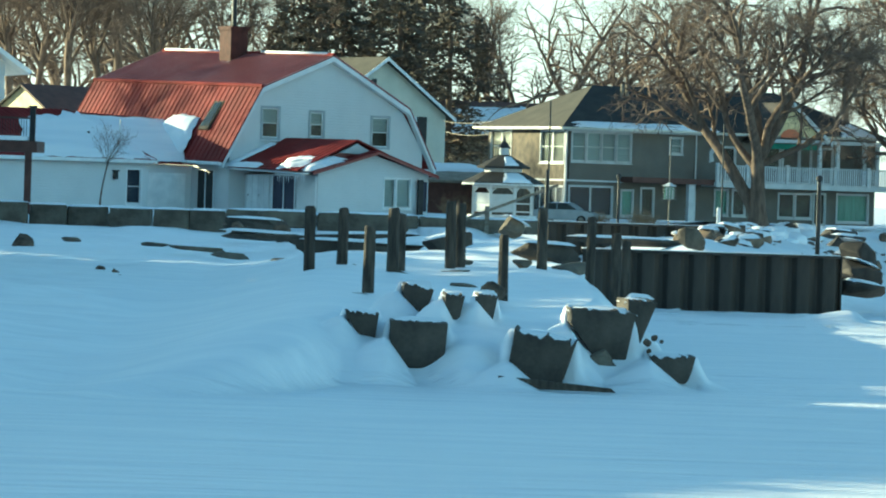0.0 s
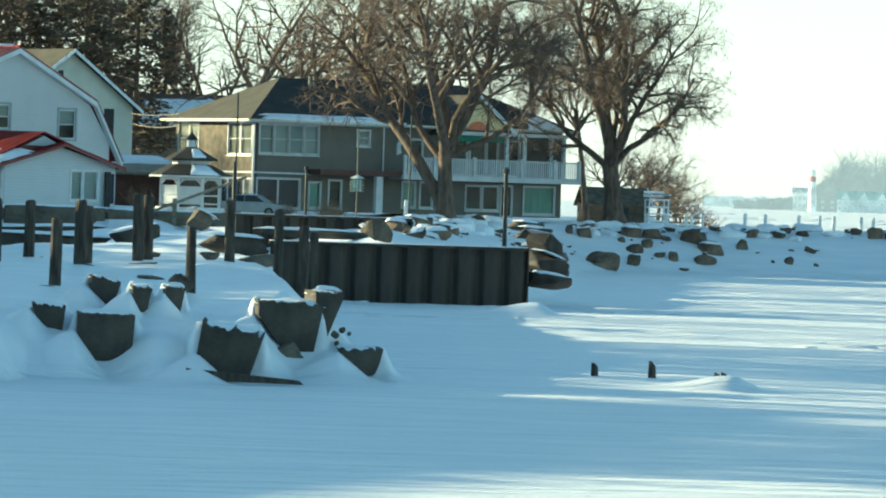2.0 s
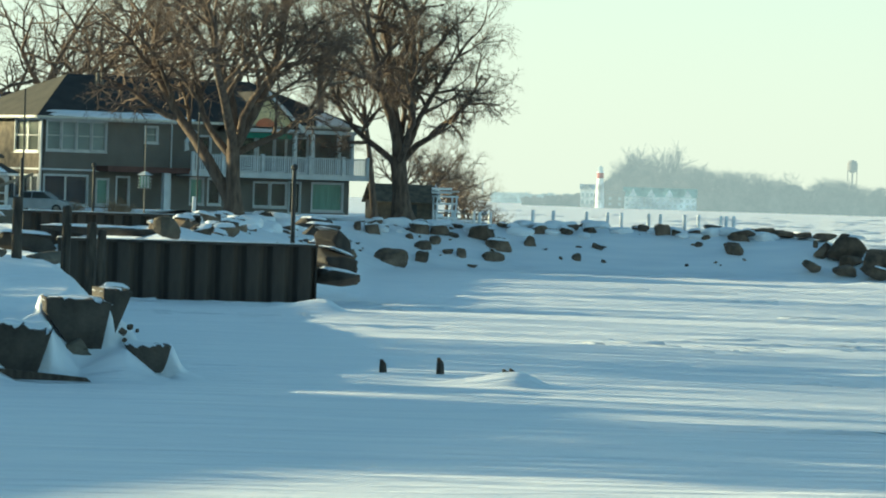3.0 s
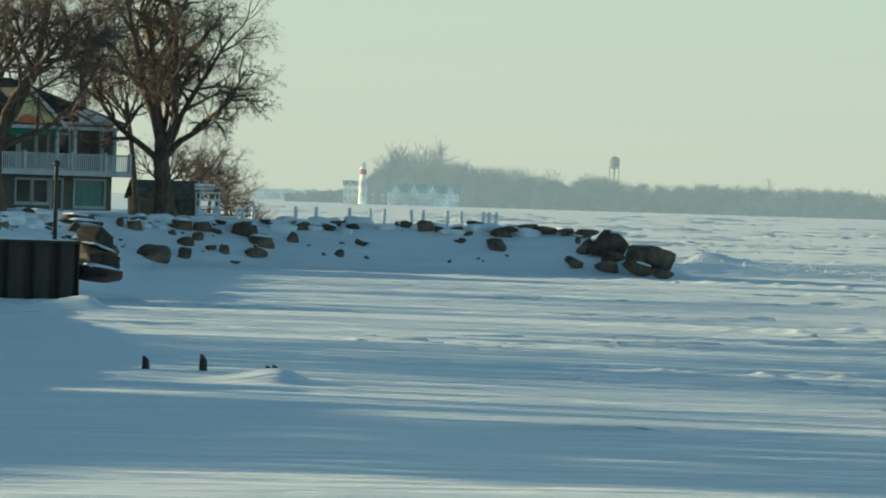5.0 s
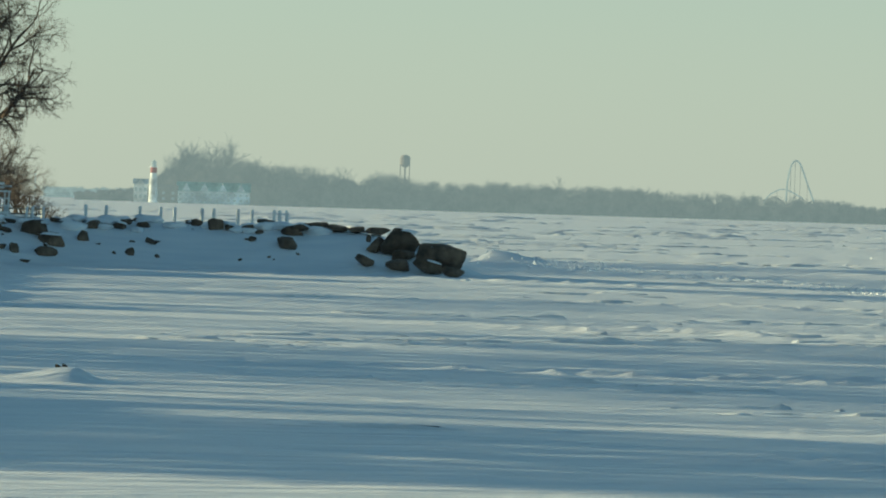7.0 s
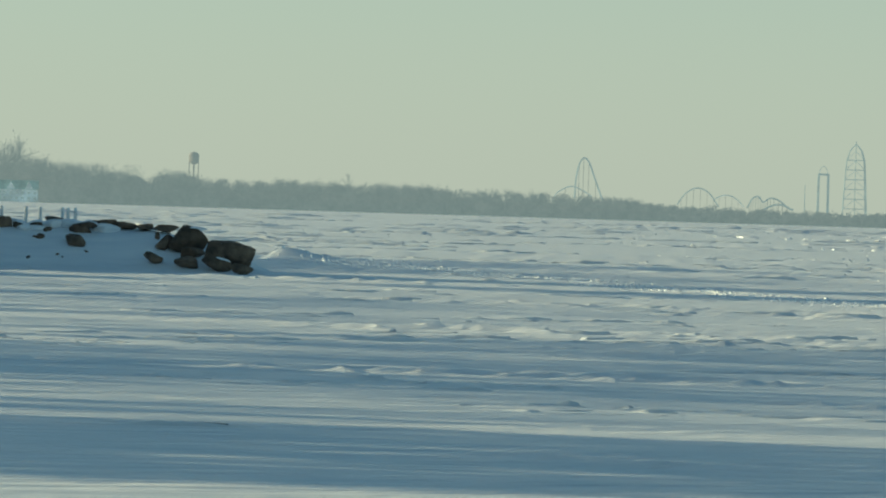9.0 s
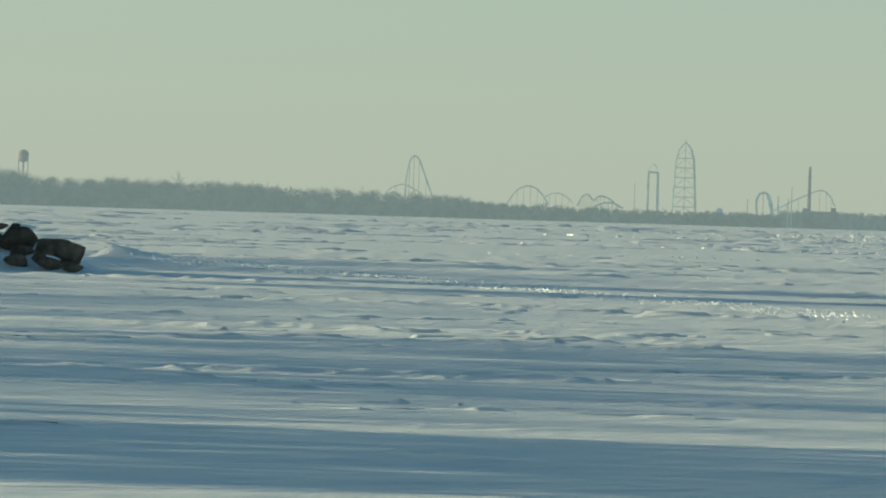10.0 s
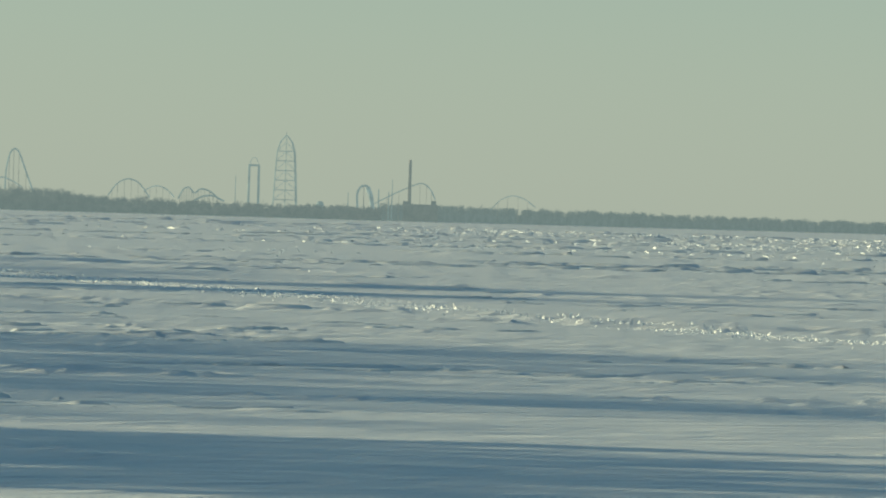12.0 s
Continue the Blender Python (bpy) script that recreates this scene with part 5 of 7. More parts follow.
# ---- the parked car ----
def car(m):
    ob = thing("car", "small silver-grey parked car behind the snowy lawn", "car", m)
    part("body", Shape().prism([(-2.1, 0.3), (2.1, 0.3), (2.15, 0.75), (1.3, 0.92), (-1.9, 0.95), (-2.15, 0.7)], -0.82, 0.82), CAR_PAINT, ob)
    cabin = part("cabin", Shape().add([(-1.7, -0.75, 0.93), (1.2, -0.75, 0.9), (1.2, 0.75, 0.9), (-1.7, 0.75, 0.93), (-1.0, -0.6, 1.42), (0.4, -0.6, 1.42), (0.4, 0.6, 1.42), (-1.0, 0.6, 1.42)],
                                      [(0, 3, 2, 1), (4, 5, 6, 7), (0, 1, 5, 4), (1, 2, 6, 5), (2, 3, 7, 6), (3, 0, 4, 7)]), CAR_PAINT, ob)
    # side panes painted dark for the unlit cabin
    for xa, xb, xc, xd in ((-1.35, -0.42, -0.42, -0.95), (-0.34, 0.95, 0.34, -0.34)):
        part("pane", Shape().add([(xa, -0.735, 0.98), (xb, -0.735, 0.98), (xc, -0.635, 1.36), (xd, -0.635, 1.36), (xa, -0.70, 0.98), (xb, -0.70, 0.98), (xc, -0.60, 1.36), (xd, -0.60, 1.36)],
                                  [(0, 1, 2, 3), (7, 6, 5, 4), (0, 4, 5, 1), (1, 5, 6, 2), (2, 6, 7, 3), (3, 7, 4, 0)]), INSIDE_SHADE, cabin)
    for x in (-1.3, 1.3):
        for y in (-0.84, 0.64):
            wheel = part("wheel", Shape().bar((x, y, 0.31), (x, y + 0.2, 0.31), 0.31, sides=16), RUBBER, ob)
            part("rim", Shape().bar((x, y - 0.01, 0.31), (x, y - 0.002, 0.31), 0.19, sides=12), GREY_WOOD, wheel)
    part("roof_snow", snow_cap(1.3, 1.1, 0.05, 9), SNOW_CAP, ob, "thin snow", True, pose(-0.3, 0, 1.43))
    return ob


cx_, cy_ = (6.52, 239.91)
car(pose(cx_, cy_, height_at(cx_, cy_) - 0.12, 0, 0, -17) @ Matrix.Scale(0.82, 4))

# ---- wires between the houses ----
for a, b, sag in (((-0.11, 268.0, 8.15), (2.66, 257.99, 8.05), 0.12), ((0.04, 268.0, 7.52), (2.68, 257.99, 7.37), 0.16)):
    a, b = Vector(a), Vector(b)
    solid("cable", Shape().path([a.lerp(b, t / 8) - Vector((0, 0, sag * 4 * t / 8 * (1 - t / 8))) for t in range(9)], 0.022, 5), GREY_WOOD, "thin pale overhead wire between the houses", "wire", None, "overhead wires")

# ---- poles, lamps and the bird house ----
def slim_pole(name, label, cat, x, y, z0, z1, r, material=None, cap=False):
    ob = thing(name, label, cat, pose(x, y, z0))
    part("pole", Shape().bar((0, 0, -0.4), (0, 0, z1 - z0), r, r * 0.85, 8), material or DARK_METAL, ob)
    if cap:
        part("lamp_head", Shape().lathe([(0.05, z1 - z0), (0.13, z1 - z0 + 0.05), (0.13, z1 - z0 + 0.16), (0.02, z1 - z0 + 0.24)], 10), cap, ob, "small lamp head")
    return ob


slim_pole("lamp_post", "tall black steel lamp post at the corner of the sea wall", "post", *(13.43, 161.44), 2.0, 4.75, 0.085, cap=DARK_METAL)
slim_pole("flag_pole", "thin black flag pole with a thicker foot", "pole", *(3.39, 145.96), 2.0, 7.03, 0.03)
slim_pole("flag_pole", "stout black pole foot beside a mooring pile", "pole", *(3.33, 144.96), 2.0, 4.8, 0.07)
slim_pole("lamp_post", "slim dark garden lamp post on the snowy lawn", "post", *(8.73, 224.83), 2.5, 4.9, 0.07, cap=DARK_METAL)
slim_pole("flag_pole", "slender dark pole beside the black wall", "pole", *(12.63, 204.61), 2.4, 7.47, 0.04)
slim_pole("bollard", "short white bollard beside the black wall", "post", *(12.62, 206.61), 2.4, 3.63, 0.1, WHITE)
bx_, by_ = (10.25, 204.74)
bird = thing("bird_house", "white and green many-holed martin house on a tall pole", "bird house", pose(bx_, by_, 2.5))
hz = 3.97 - 2.5
part("pole", Shape().bar((0, 0, -0.3), (0, 0, 6.76 - 2.5), 0.035, 0.03, 8), GREY_WOOD, bird)
for i in range(4):
    storey = part("storey", Shape().box(-0.21, 0.21, -0.21, 0.21, hz + i * 0.14, hz + 0.108 + i * 0.14), GREEN, bird)
    part("ledge", Shape().box(-0.3, 0.3, -0.3, 0.3, hz - 0.025 + i * 0.14, hz - 0.003 + i * 0.14), SHADED_WHITE, storey)
    for j in (-0.14, 0.0, 0.14):
        part("front", Shape().box(j - 0.038, j + 0.038, -0.23, -0.212, hz + 0.015 + i * 0.14, hz + 0.092 + i * 0.14), SHADED_WHITE, storey)
part("roof", Shape().lathe([(0.36, hz + 0.56), (0.03, hz + 0.74)], 4), SHADED_WHITE, bird)
# the leaning timber by the gazebo
solid("timber", Shape().bar((-2.2, 0, -0.75), (2.2, 0.3, 1.0), 0.09, sides=4), GREY_WOOD, "grey timber beam leaning across the snow", "beam", pose(*(2.92, 199.98, 3.43)))
solid("timber", Shape().box(-0.1, 0.1, -0.1, 0.1, -1.6, 0.5), GREY_WOOD, "short grey timber stub under a beam", "beam", pose(*(1.99, 200.99, 2.89)))


def dry_shrub(x, y, z, seed, size, material=None):
    rg = random.Random(seed)
    s = Shape()
    for i in range(90):
        a, e = rg.uniform(0, 6.28), rg.uniform(0.5, 1.5)
        d = Vector((math.cos(a) * math.cos(e), math.sin(a) * math.cos(e), math.sin(e)))
        p = Vector((rg.gauss(0, 0.25 * size), rg.gauss(0, 0.2 * size), 0))
        q = p + d * size * rg.uniform(0.4, 1.1)
        s.bar(p, q, 0.012, 0.005, 3)
        for j in range(3):
            o = p.lerp(q, rg.uniform(0.4, 0.95))
            s.bar(o, o + Vector((rg.gauss(0, 1), rg.gauss(0, 1), rg.uniform(0, 1))).normalized() * 0.25 * size, 0.008, 0.004, 3)
    return solid("shrub", s, material or DRY_STEMS, "dry leafless garden shrub in the snow", "shrub", pose(x, y, z), "dry shrubs")


for i, ((x, y), sz) in enumerate([((10.24, 235.78), 1.0), ((10.78, 237.76), 0.8), ((8.32, 239.86), 0.7), ((16.39, 239.44), 0.6), ((0.49, 256.0), 1.2), ((1.47, 262.0), 1.4), ((18.32, 237.29), 0.5), ((21.44, 239.04), 0.6)]):
    dry_shrub(x, y, height_at(x, y), 300 + i, sz)
# ---- trees ----
def grow(rng, out, p, d, r, length, level, spec):
    """One limb and all that springs from it; spec holds a row for every level."""
    bends, kids, spread, shrink, lift, wander = spec[level]
    step = length / bends
    pts = [p]
    rad = [r]
    for i in range(bends):
        d = (d + Vector((rng.gauss(0, wander), rng.gauss(0, wander), rng.gauss(0, wander) + lift))).normalized()
        p = p + d * step
        pts.append(p)
        rad.append(r * (1 - 0.72 * (i + 1) / bends))
    out.append((level, pts, rad))
    if level + 1 >= len(spec):
        return
    for c in range(kids):
        t = (0.28 + 0.72 * (c + rng.random()) / kids) if level else rng.uniform(0.78, 1.0) if c else 1.0
        k = min(int(t * bends), bends - 1)
        f = t * bends - k
        base, br = pts[k].lerp(pts[k + 1], f), rad[k] * (1 - f) + rad[k + 1] * f
        axis = (pts[k + 1] - pts[k]).normalized()
        turn = c * 2.4 + rng.uniform(-0.5, 0.5)
        u = axis.orthogonal().normalized()
        w = axis.cross(u)
        side = u * math.cos(turn) + w * math.sin(turn)
        a = radians(rng.gauss(spread, spread * 0.22))
        nd = axis * math.cos(a) + side * math.sin(a)
        grow(rng, out, base, nd, min(br * 0.85, r * rng.uniform(0.4, 0.62)), length * shrink * rng.uniform(0.7, 1.15) * (1.15 - 0.45 * t if level else 1), level + 1, spec)


def limb_shape(limbs, levels, sides):
    s = Shape()
    for level, pts, rad in limbs:
        if level not in levels:
            continue
        n = sides[level]
        base = len(s.v)
        for i, p in enumerate(pts):
            d = (pts[min(i + 1, len(pts) - 1)] - pts[max(i - 1, 0)]).normalized()
            u = d.cross(Vector((0.31, 0.22, 0.93))).normalized()
            w = d.cross(u)
            for j in range(n):
                a = 2 * math.pi * j / n
                q = p + (u * math.cos(a) + w * math.sin(a)) * max(rad[i], 0.004)
                s.v.append((q.x, q.y, q.z))
        for i in range(len(pts) - 1):
            for j in range(n):
                a, b = base + i * n + j, base + i * n + (j + 1) % n
                s.f.append((a, b, b + n, a + n))
    return s


def bare_tree(name, label, m, seed, height, girth, spec, trunk_len, group="", lean=(0, 0, 1), twig=1.0, boughs=()):
    """A leafless tree; boughs name its main limbs (fork height, direction, length, radius), else they spring by chance."""
    rng = random.Random(seed)
    limbs = []
    grow(rng, limbs, Vector((0, 0, -0.4)), Vector(lean).normalized(), girth, trunk_len, 0, spec[:1] if boughs else spec)
    for rise, way_, long_, r in boughs:
        grow(rng, limbs, limbs[0][1][-1] * (rise / trunk_len) - Vector((0, 0, 0.25)), Vector(way_).normalized(), r, long_, 1, spec)
    for i, (lv, pts, rad) in enumerate(limbs):
        limbs[i] = (lv, pts, [max(q, 0.009 * twig) for q in rad])
    top = max(p.z for _, pts, _ in limbs for p in pts)
    k = height / top if height else 1.0
    limbs = [(lv, [p * k for p in pts], rad) for lv, pts, rad in limbs]
    sides = [10, 7, 5, 4, 3, 3, 3]
    # a flared foot
    lv, pts, rad = limbs[0]
    limbs[0] = (lv, pts, [rad[0] * 1.35] + [max(q, girth * 0.6) for q in rad[1:]])
    ob = thing(name, label, "tree", m, group)
    part("trunk", limb_shape(limbs, {0, 1, 2}, sides), BARK, ob, smooth=True)
    part("crown", limb_shape(limbs, set(range(3, 9)), sides), TWIG, ob, smooth=True)
    return ob


BIG = [(4, 6, 44, 2.2, 0.02, 0.04), (9, 8, 46, 0.46, 0.03, 0.13), (7, 7, 50, 0.57, 0.02, 0.17), (5, 6, 50, 0.58, 0.0, 0.2), (4, 6, 50, 0.6, -0.04, 0.22), (3, 0, 46, 0.6, -0.1, 0.24)]
MID = [(5, 6, 38, 1.7, 0.02, 0.06), (7, 7, 46, 0.5, 0.05, 0.15), (5, 6, 48, 0.56, 0.02, 0.17), (4, 5, 48, 0.55, 0.0, 0.18), (2, 0, 44, 0.6, -0.02, 0.16)]
TALL = [(7, 9, 36, 0.5, 0.01, 0.05), (5, 6, 42, 0.55, 0.07, 0.11), (4, 7, 44, 0.58, 0.03, 0.14), (3, 6, 44, 0.6, 0.0, 0.14), (2, 0, 44, 0.6, -0.02, 0.16)]
TREE1 = (16.41, 235.43)
TREE2 = (27.62, 256.52)
bare_tree("tree", "old forked bare shade tree on the rocky bank", pose(*TREE1, height_at(*TREE1)), 5, 0, 0.62, BIG, 4.0, lean=(0.08, 0, 1), twig=0.75,
          boughs=[(0.9, (-0.34, 0.1, 0.94), 12.5, 0.36), (4.0, (0.5, 0.1, 0.86), 10.5, 0.3), (4.0, (0.12, 0.3, 0.95), 11.5, 0.32), (3.8, (-0.2, -0.25, 0.95), 11.0, 0.3), (3.9, (0.3, -0.45, 0.85), 9.5, 0.24), (3.6, (-0.55, 0.3, 0.75), 9.0, 0.22), (3.9, (0.78, -0.1, 0.62), 8.0, 0.2)])
bare_tree("tree", "broad bare shade tree at the root of the jetty", pose(*TREE2, height_at(*TREE2)), 11, 0, 0.78, BIG, 4.0, lean=(-0.04, 0, 1),
          twig=0.75, boughs=[(4.0, (-0.2, 0.1, 0.97), 10.5, 0.36), (4.0, (0.06, -0.2, 1.0), 11.0, 0.33), (4.0, (0.38, 0.1, 0.9), 10.8, 0.3), (3.9, (0.74, -0.15, 0.68), 7.4, 0.22), (3.9, (0.54, 0.35, 0.8), 9.2, 0.22), (3.8, (-0.72, 0.2, 0.7), 7.0, 0.22), (3.9, (0.0, 0.6, 0.8), 8.5, 0.22), (3.9, (0.3, -0.6, 0.75), 8.2, 0.22)])
side_tree = (27.43, 270.61)
bare_tree("tree", "slim bare tree close behind the broad one", pose(*side_tree, height_at(*side_tree)), 17, 12.5, 0.26, TALL, 9)
small = (-15.58, 205.41)
bare_tree("sapling", "slender bare sapling beside the garden wall", pose(*small, 2.4), 3, 4.4, 0.06, [(5, 9, 30, 0.5, 0.02, 0.05), (4, 7, 34, 0.5, 0.06, 0.1), (2, 4, 38, 0.55, 0.04, 0.12), (1, 0, 40, 0.5, 0, 0.1)], 4.2, twig=0.5)

back_a = bare_tree("tree", "tall bare deciduous tree behind the houses", pose(*(-25.18, 298.94), 2.6), 21, 19, 0.42, TALL, 14, "bare trees behind the houses")
back_b = bare_tree("tree", "tall bare deciduous tree behind the houses", pose(*(-23.72, 309.09), 2.6), 22, 20, 0.4, TALL, 12, "bare trees behind the houses")
back_c = bare_tree("tree", "spreading bare deciduous tree behind the houses", pose(*(7.45, 289.9), 2.6), 23, 17, 0.72, MID, 4.5, "bare trees behind the houses")
back_d = bare_tree("tree", "spreading bare deciduous tree behind the houses", pose(*(11.82, 299.77), 2.6), 24, 18, 0.7, MID, 5.0, "bare trees behind the houses")
k = 0
for src_tree, spots in ((back_a, [((-28.99, 303.62), 1.0), ((-22.7, 319.19), 1.1), ((-19.93, 329.4), 1.0), ((-11.05, 334.82), 1.15), ((-3.58, 339.98), 1.1), ((29.39, 328.69), 0.95)]),
                        (back_b, [((-29.74, 328.66), 1.05), ((-19.98, 299.33), 0.95), ((-15.58, 324.63), 1.05), ((-6.65, 344.94), 1.1), ((3.31, 349.98), 1.0), ((-31.47, 298.35), 1.0)]),
                        (back_c, [((-19.12, 344.47), 1.2), ((-28.51, 348.84), 1.2)]),
                        (back_d, [((6.01, 329.95), 1.0), ((21.33, 344.34), 1.05), ((-15.47, 359.67), 1.2), ((-31.54, 363.63), 1.15), ((-22.95, 364.28), 1.15)])):
    for (x, y), sc in spots:
        k += 1
        copy_thing(src_tree, pose(x, y, 2.6, 0, 0, 67 * k) @ Matrix.Scale(sc, 4))
shore_a = bare_tree("tree", "unseen bare deciduous tree added beyond the deck to shade the ice", pose(-90, 150, 2.0), 31, 19, 0.42, TALL[:4], 14, "bare trees along the shore", twig=3.0)
shore_b = bare_tree("tree", "unseen spreading bare tree added beyond the deck to shade the ice", pose(-97, 158, 2.0), 32, 18, 0.5, MID[:4], 5.0, "bare trees along the shore", twig=3.0)
# unseen trees added beyond the deck to throw long bands of shade over the ice
rg = random.Random(8)
for i in range(24):
    across = 84 + 5.2 * i + rg.uniform(-2.5, 2.5) if i < 9 else 126 + 8 * (i - 9) + rg.uniform(-4, 4)
    along = min(-76, -0.7 * across) - 12 * rg.random()
    x, y = 0.423 * across + 0.906 * along, 0.906 * across - 0.423 * along
    if x < -0.16 * y:
        copy_thing((shore_a, shore_b)[i % 2], pose(x, y, height_at(x, y), 0, 0, 51 * i) @ Matrix.Scale(rg.uniform(0.8, 1.25), 4))


# ---- evergreens ----
def evergreen(m, seed, height, width):
    rng = random.Random(seed)
    ob = thing("pine_tree", "tall dark evergreen with ragged drooping boughs", "tree", m, "evergreens behind the houses")
    part("trunk", Shape().bar((0, 0, -0.3), (0, 0, height * 0.97), 0.3, 0.04, 8), BARK, ob)
    s, boughs = Shape(), Shape()
    z = height * 0.12
    while z < height * 0.98:
        reach = width * (1 - z / height) ** 0.75 * rng.uniform(0.75, 1.1)
        for i in range(6):
            a = rng.uniform(0, 6.28)
            d = Vector((math.cos(a), math.sin(a), rng.uniform(-0.12, 0.2)))
            tip = Vector((0, 0, z)) + d * reach * rng.uniform(0.6, 1.05)
            boughs.bar((0, 0, z), tip, 0.05, 0.01, 3)
            for j in range(int(7 + 6 * reach)):
                t = rng.uniform(0.2, 1.0)
                c = Vector((0, 0, z)).lerp(tip, t) + Vector((rng.gauss(0, 0.22), rng.gauss(0, 0.22), rng.gauss(-0.1, 0.14)))
                u = Vector((rng.gauss(0, 1), rng.gauss(0, 1), rng.gauss(0, 0.4))).normalized() * rng.uniform(0.12, 0.34)
                w = u.cross(Vector((rng.gauss(0, 1), rng.gauss(0, 1), 1))).normalized() * rng.uniform(0.05, 0.13)
                s.add([c - u, c + w, c + u * 1.2, c - w], [(0, 1, 2, 3)])
        z += height / 40
    tagged(part("inner_wood", boughs, BARK, ob), kind="stuff")
    tagged(part("foliage", s, NEEDLES, ob), kind="stuff")
    return ob


ev = evergreen(pose(*(0.21, 300.0), 2.6), 1, 19, 5.6)
ev2 = evergreen(pose(*(-9.46, 309.86), 2.6), 2, 18, 6.2)
for i, ((x, y), sc) in enumerate([((-3.26, 309.98), 1.1), ((-7.36, 319.92), 1.0), ((2.26, 324.99), 0.75), ((-12.12, 329.78), 0.85), ((-1.78, 322.0), 1.05), ((-5.41, 334.96), 1.0), ((4.01, 334.98), 0.6)]):
    copy_thing((ev, ev2)[i % 2], pose(x, y, 2.6, 0, 0, 70 * i) @ Matrix.Scale(sc, 4))

# unseen evergreens added along the shore, sized by the shade they must throw
rg = random.Random(9)
for i in range(58):
    across = 44 + 1.6 * i if i < 23 else 80 + 3.1 * (i - 22)
    along = -70 - 6 * rg.random() - max(0, across - 115) * 0.75
    size = 0.5 if across < 63.2 else 0.84 if across < 80 else 0.55 if across < 88 else 0.45 if across < 103 else 0.5 if across < 114 else 0.4 if across < 140 else 0.5
    x, y = 0.423 * across + 0.906 * along, 0.906 * across - 0.423 * along
    if x < -0.16 * y:
        copy_thing((ev, ev2)[i % 2], pose(x, y, height_at(x, y), 0, 0, 70 * i) @ Matrix.Scale(size * rg.uniform(0.9, 1.1), 4))

# a further unseen row, added to keep the sun off the spit
for i in range(8):
    across = 100 + 2.4 * i
    x, y = 0.423 * across - 0.906 * 73, 0.906 * across + 0.423 * 73
    copy_thing((ev2, ev)[i % 2], pose(x, y, height_at(x, y), 0, 0, 40 * i) @ Matrix.Scale(0.62, 4))

# unseen copies of the long house, added along the shore to shade spit and ice
for across, along, size in ((53, -68, 1.29), (72, -70, 1.2), (84, -74, 1.05), (98, -72, 0.9), (115.5, -82, 0.84), (134, -94, 1.0), (153, -107, 1.15), (173, -121, 1.2), (193, -135, 1.2), (213, -149, 1.2)):
    x, y = 0.423 * across + 0.906 * along, 0.906 * across - 0.423 * along
    if x < -0.17 * y:
        copy_thing(barn, pose(x, y, height_at(x, y) - 0.1, 0, 0, 65) @ Matrix.Scale(size, 4))

# ---- riprap ----
def crag_mesh(w, d, h, seed, points=16, material=None):
    """An angular, split rock: the hull of a few corners with worn edges."""
    rg = random.Random(seed)
    bm = bmesh.new()
    for i in range(points):
        p = Vector((rg.uniform(-1, 1), rg.uniform(-1, 1), rg.uniform(-1, 1)))
        p = p / max(abs(p.x), abs(p.y), abs(p.z)) * rg.uniform(0.85, 1.0)
        bm.verts.new((p.x * w / 2, p.y * d / 2, p.z * h / 2))
    hull = bmesh.ops.convex_hull(bm, input=bm.verts[:])
    bmesh.ops.delete(bm, geom=[v for v in bm.verts if not v.link_faces], context="VERTS")
    bmesh.ops.bevel(bm, geom=[e for e in bm.edges if e.calc_face_angle(0) > 0.35], offset=0.05 * min(w, d, h), segments=1, affect="EDGES")
    bmesh.ops.triangulate(bm, faces=bm.faces[:])
    me = bpy.data.meshes.new("boulder")
    bm.to_mesh(me)
    bm.free()
    me.materials.append(material or ROCK)
    return me


stones = [stone_mesh(100 + i, 0.55 + 0.06 * (i % 4), 0.5, 0.36 + 0.04 * (i % 3)) for i in range(9)]
stones[1::2] = [rock_mesh(1.3, 1.0, 0.85, 130 + i) for i in range(4)]
caps = [snow_cap(1.0, 0.9, 0.2, i).mesh("snow_cap", SNOW_CAP, True) for i in range(3)]
rng = random.Random(77)


def boulder(x, y, sc, sink=0.15, seed=0, group="boulders of the bank", label="brown boulder half buried in snow", snow=0.4, flat=1.0):
    z = height_at(x, y) + 0.3 * sc * flat - sink * sc
    ob = solid("boulder", stones[seed % 9], ROCK, label, "boulder", pose(x, y, z, rng.uniform(-12, 12), rng.uniform(-12, 12), rng.uniform(0, 360)) @ Matrix.Diagonal((sc, sc, sc * flat, 1)), group)
    if rng.random() < snow:
        part("snow_cap", caps[seed % 3], SNOW_CAP, ob, "cap of settled snow", m=pose(0, 0, 0.27))
    return ob


edge_line = [(16.5, 175), (19.5, 201), (23, 230), (26.8, 243), (33, 246), (40, 246.5), (48, 246), (54, 244.5)]
spans = [math.hypot(q[0] - p[0], q[1] - p[1]) for p, q in zip(edge_line[:-1], edge_line[1:])]


def bank_place(run, deep):
    """A place on the bank: metres along its foot and metres up from it."""
    for (ax, ay), (bx, by), span in zip(edge_line[:-1], edge_line[1:], spans):
        if run <= span:
            break
        run -= span
    ux, uy = (bx - ax) / span, (by - ay) / span
    return ax + ux * run - uy * deep, ay + uy * run + ux * deep


total = sum(spans)
run, i = 0.5, 0
while run < total - 3:
    x, y = bank_place(run, rng.uniform(5.2, 7.6))
    boulder(x, y, rng.uniform(0.45, 1.0), rng.uniform(0.15, 0.45), i, snow=0.8, label="brown boulder along the crest of the bank")
    run += rng.uniform(0.7, 1.6)
    i += 1
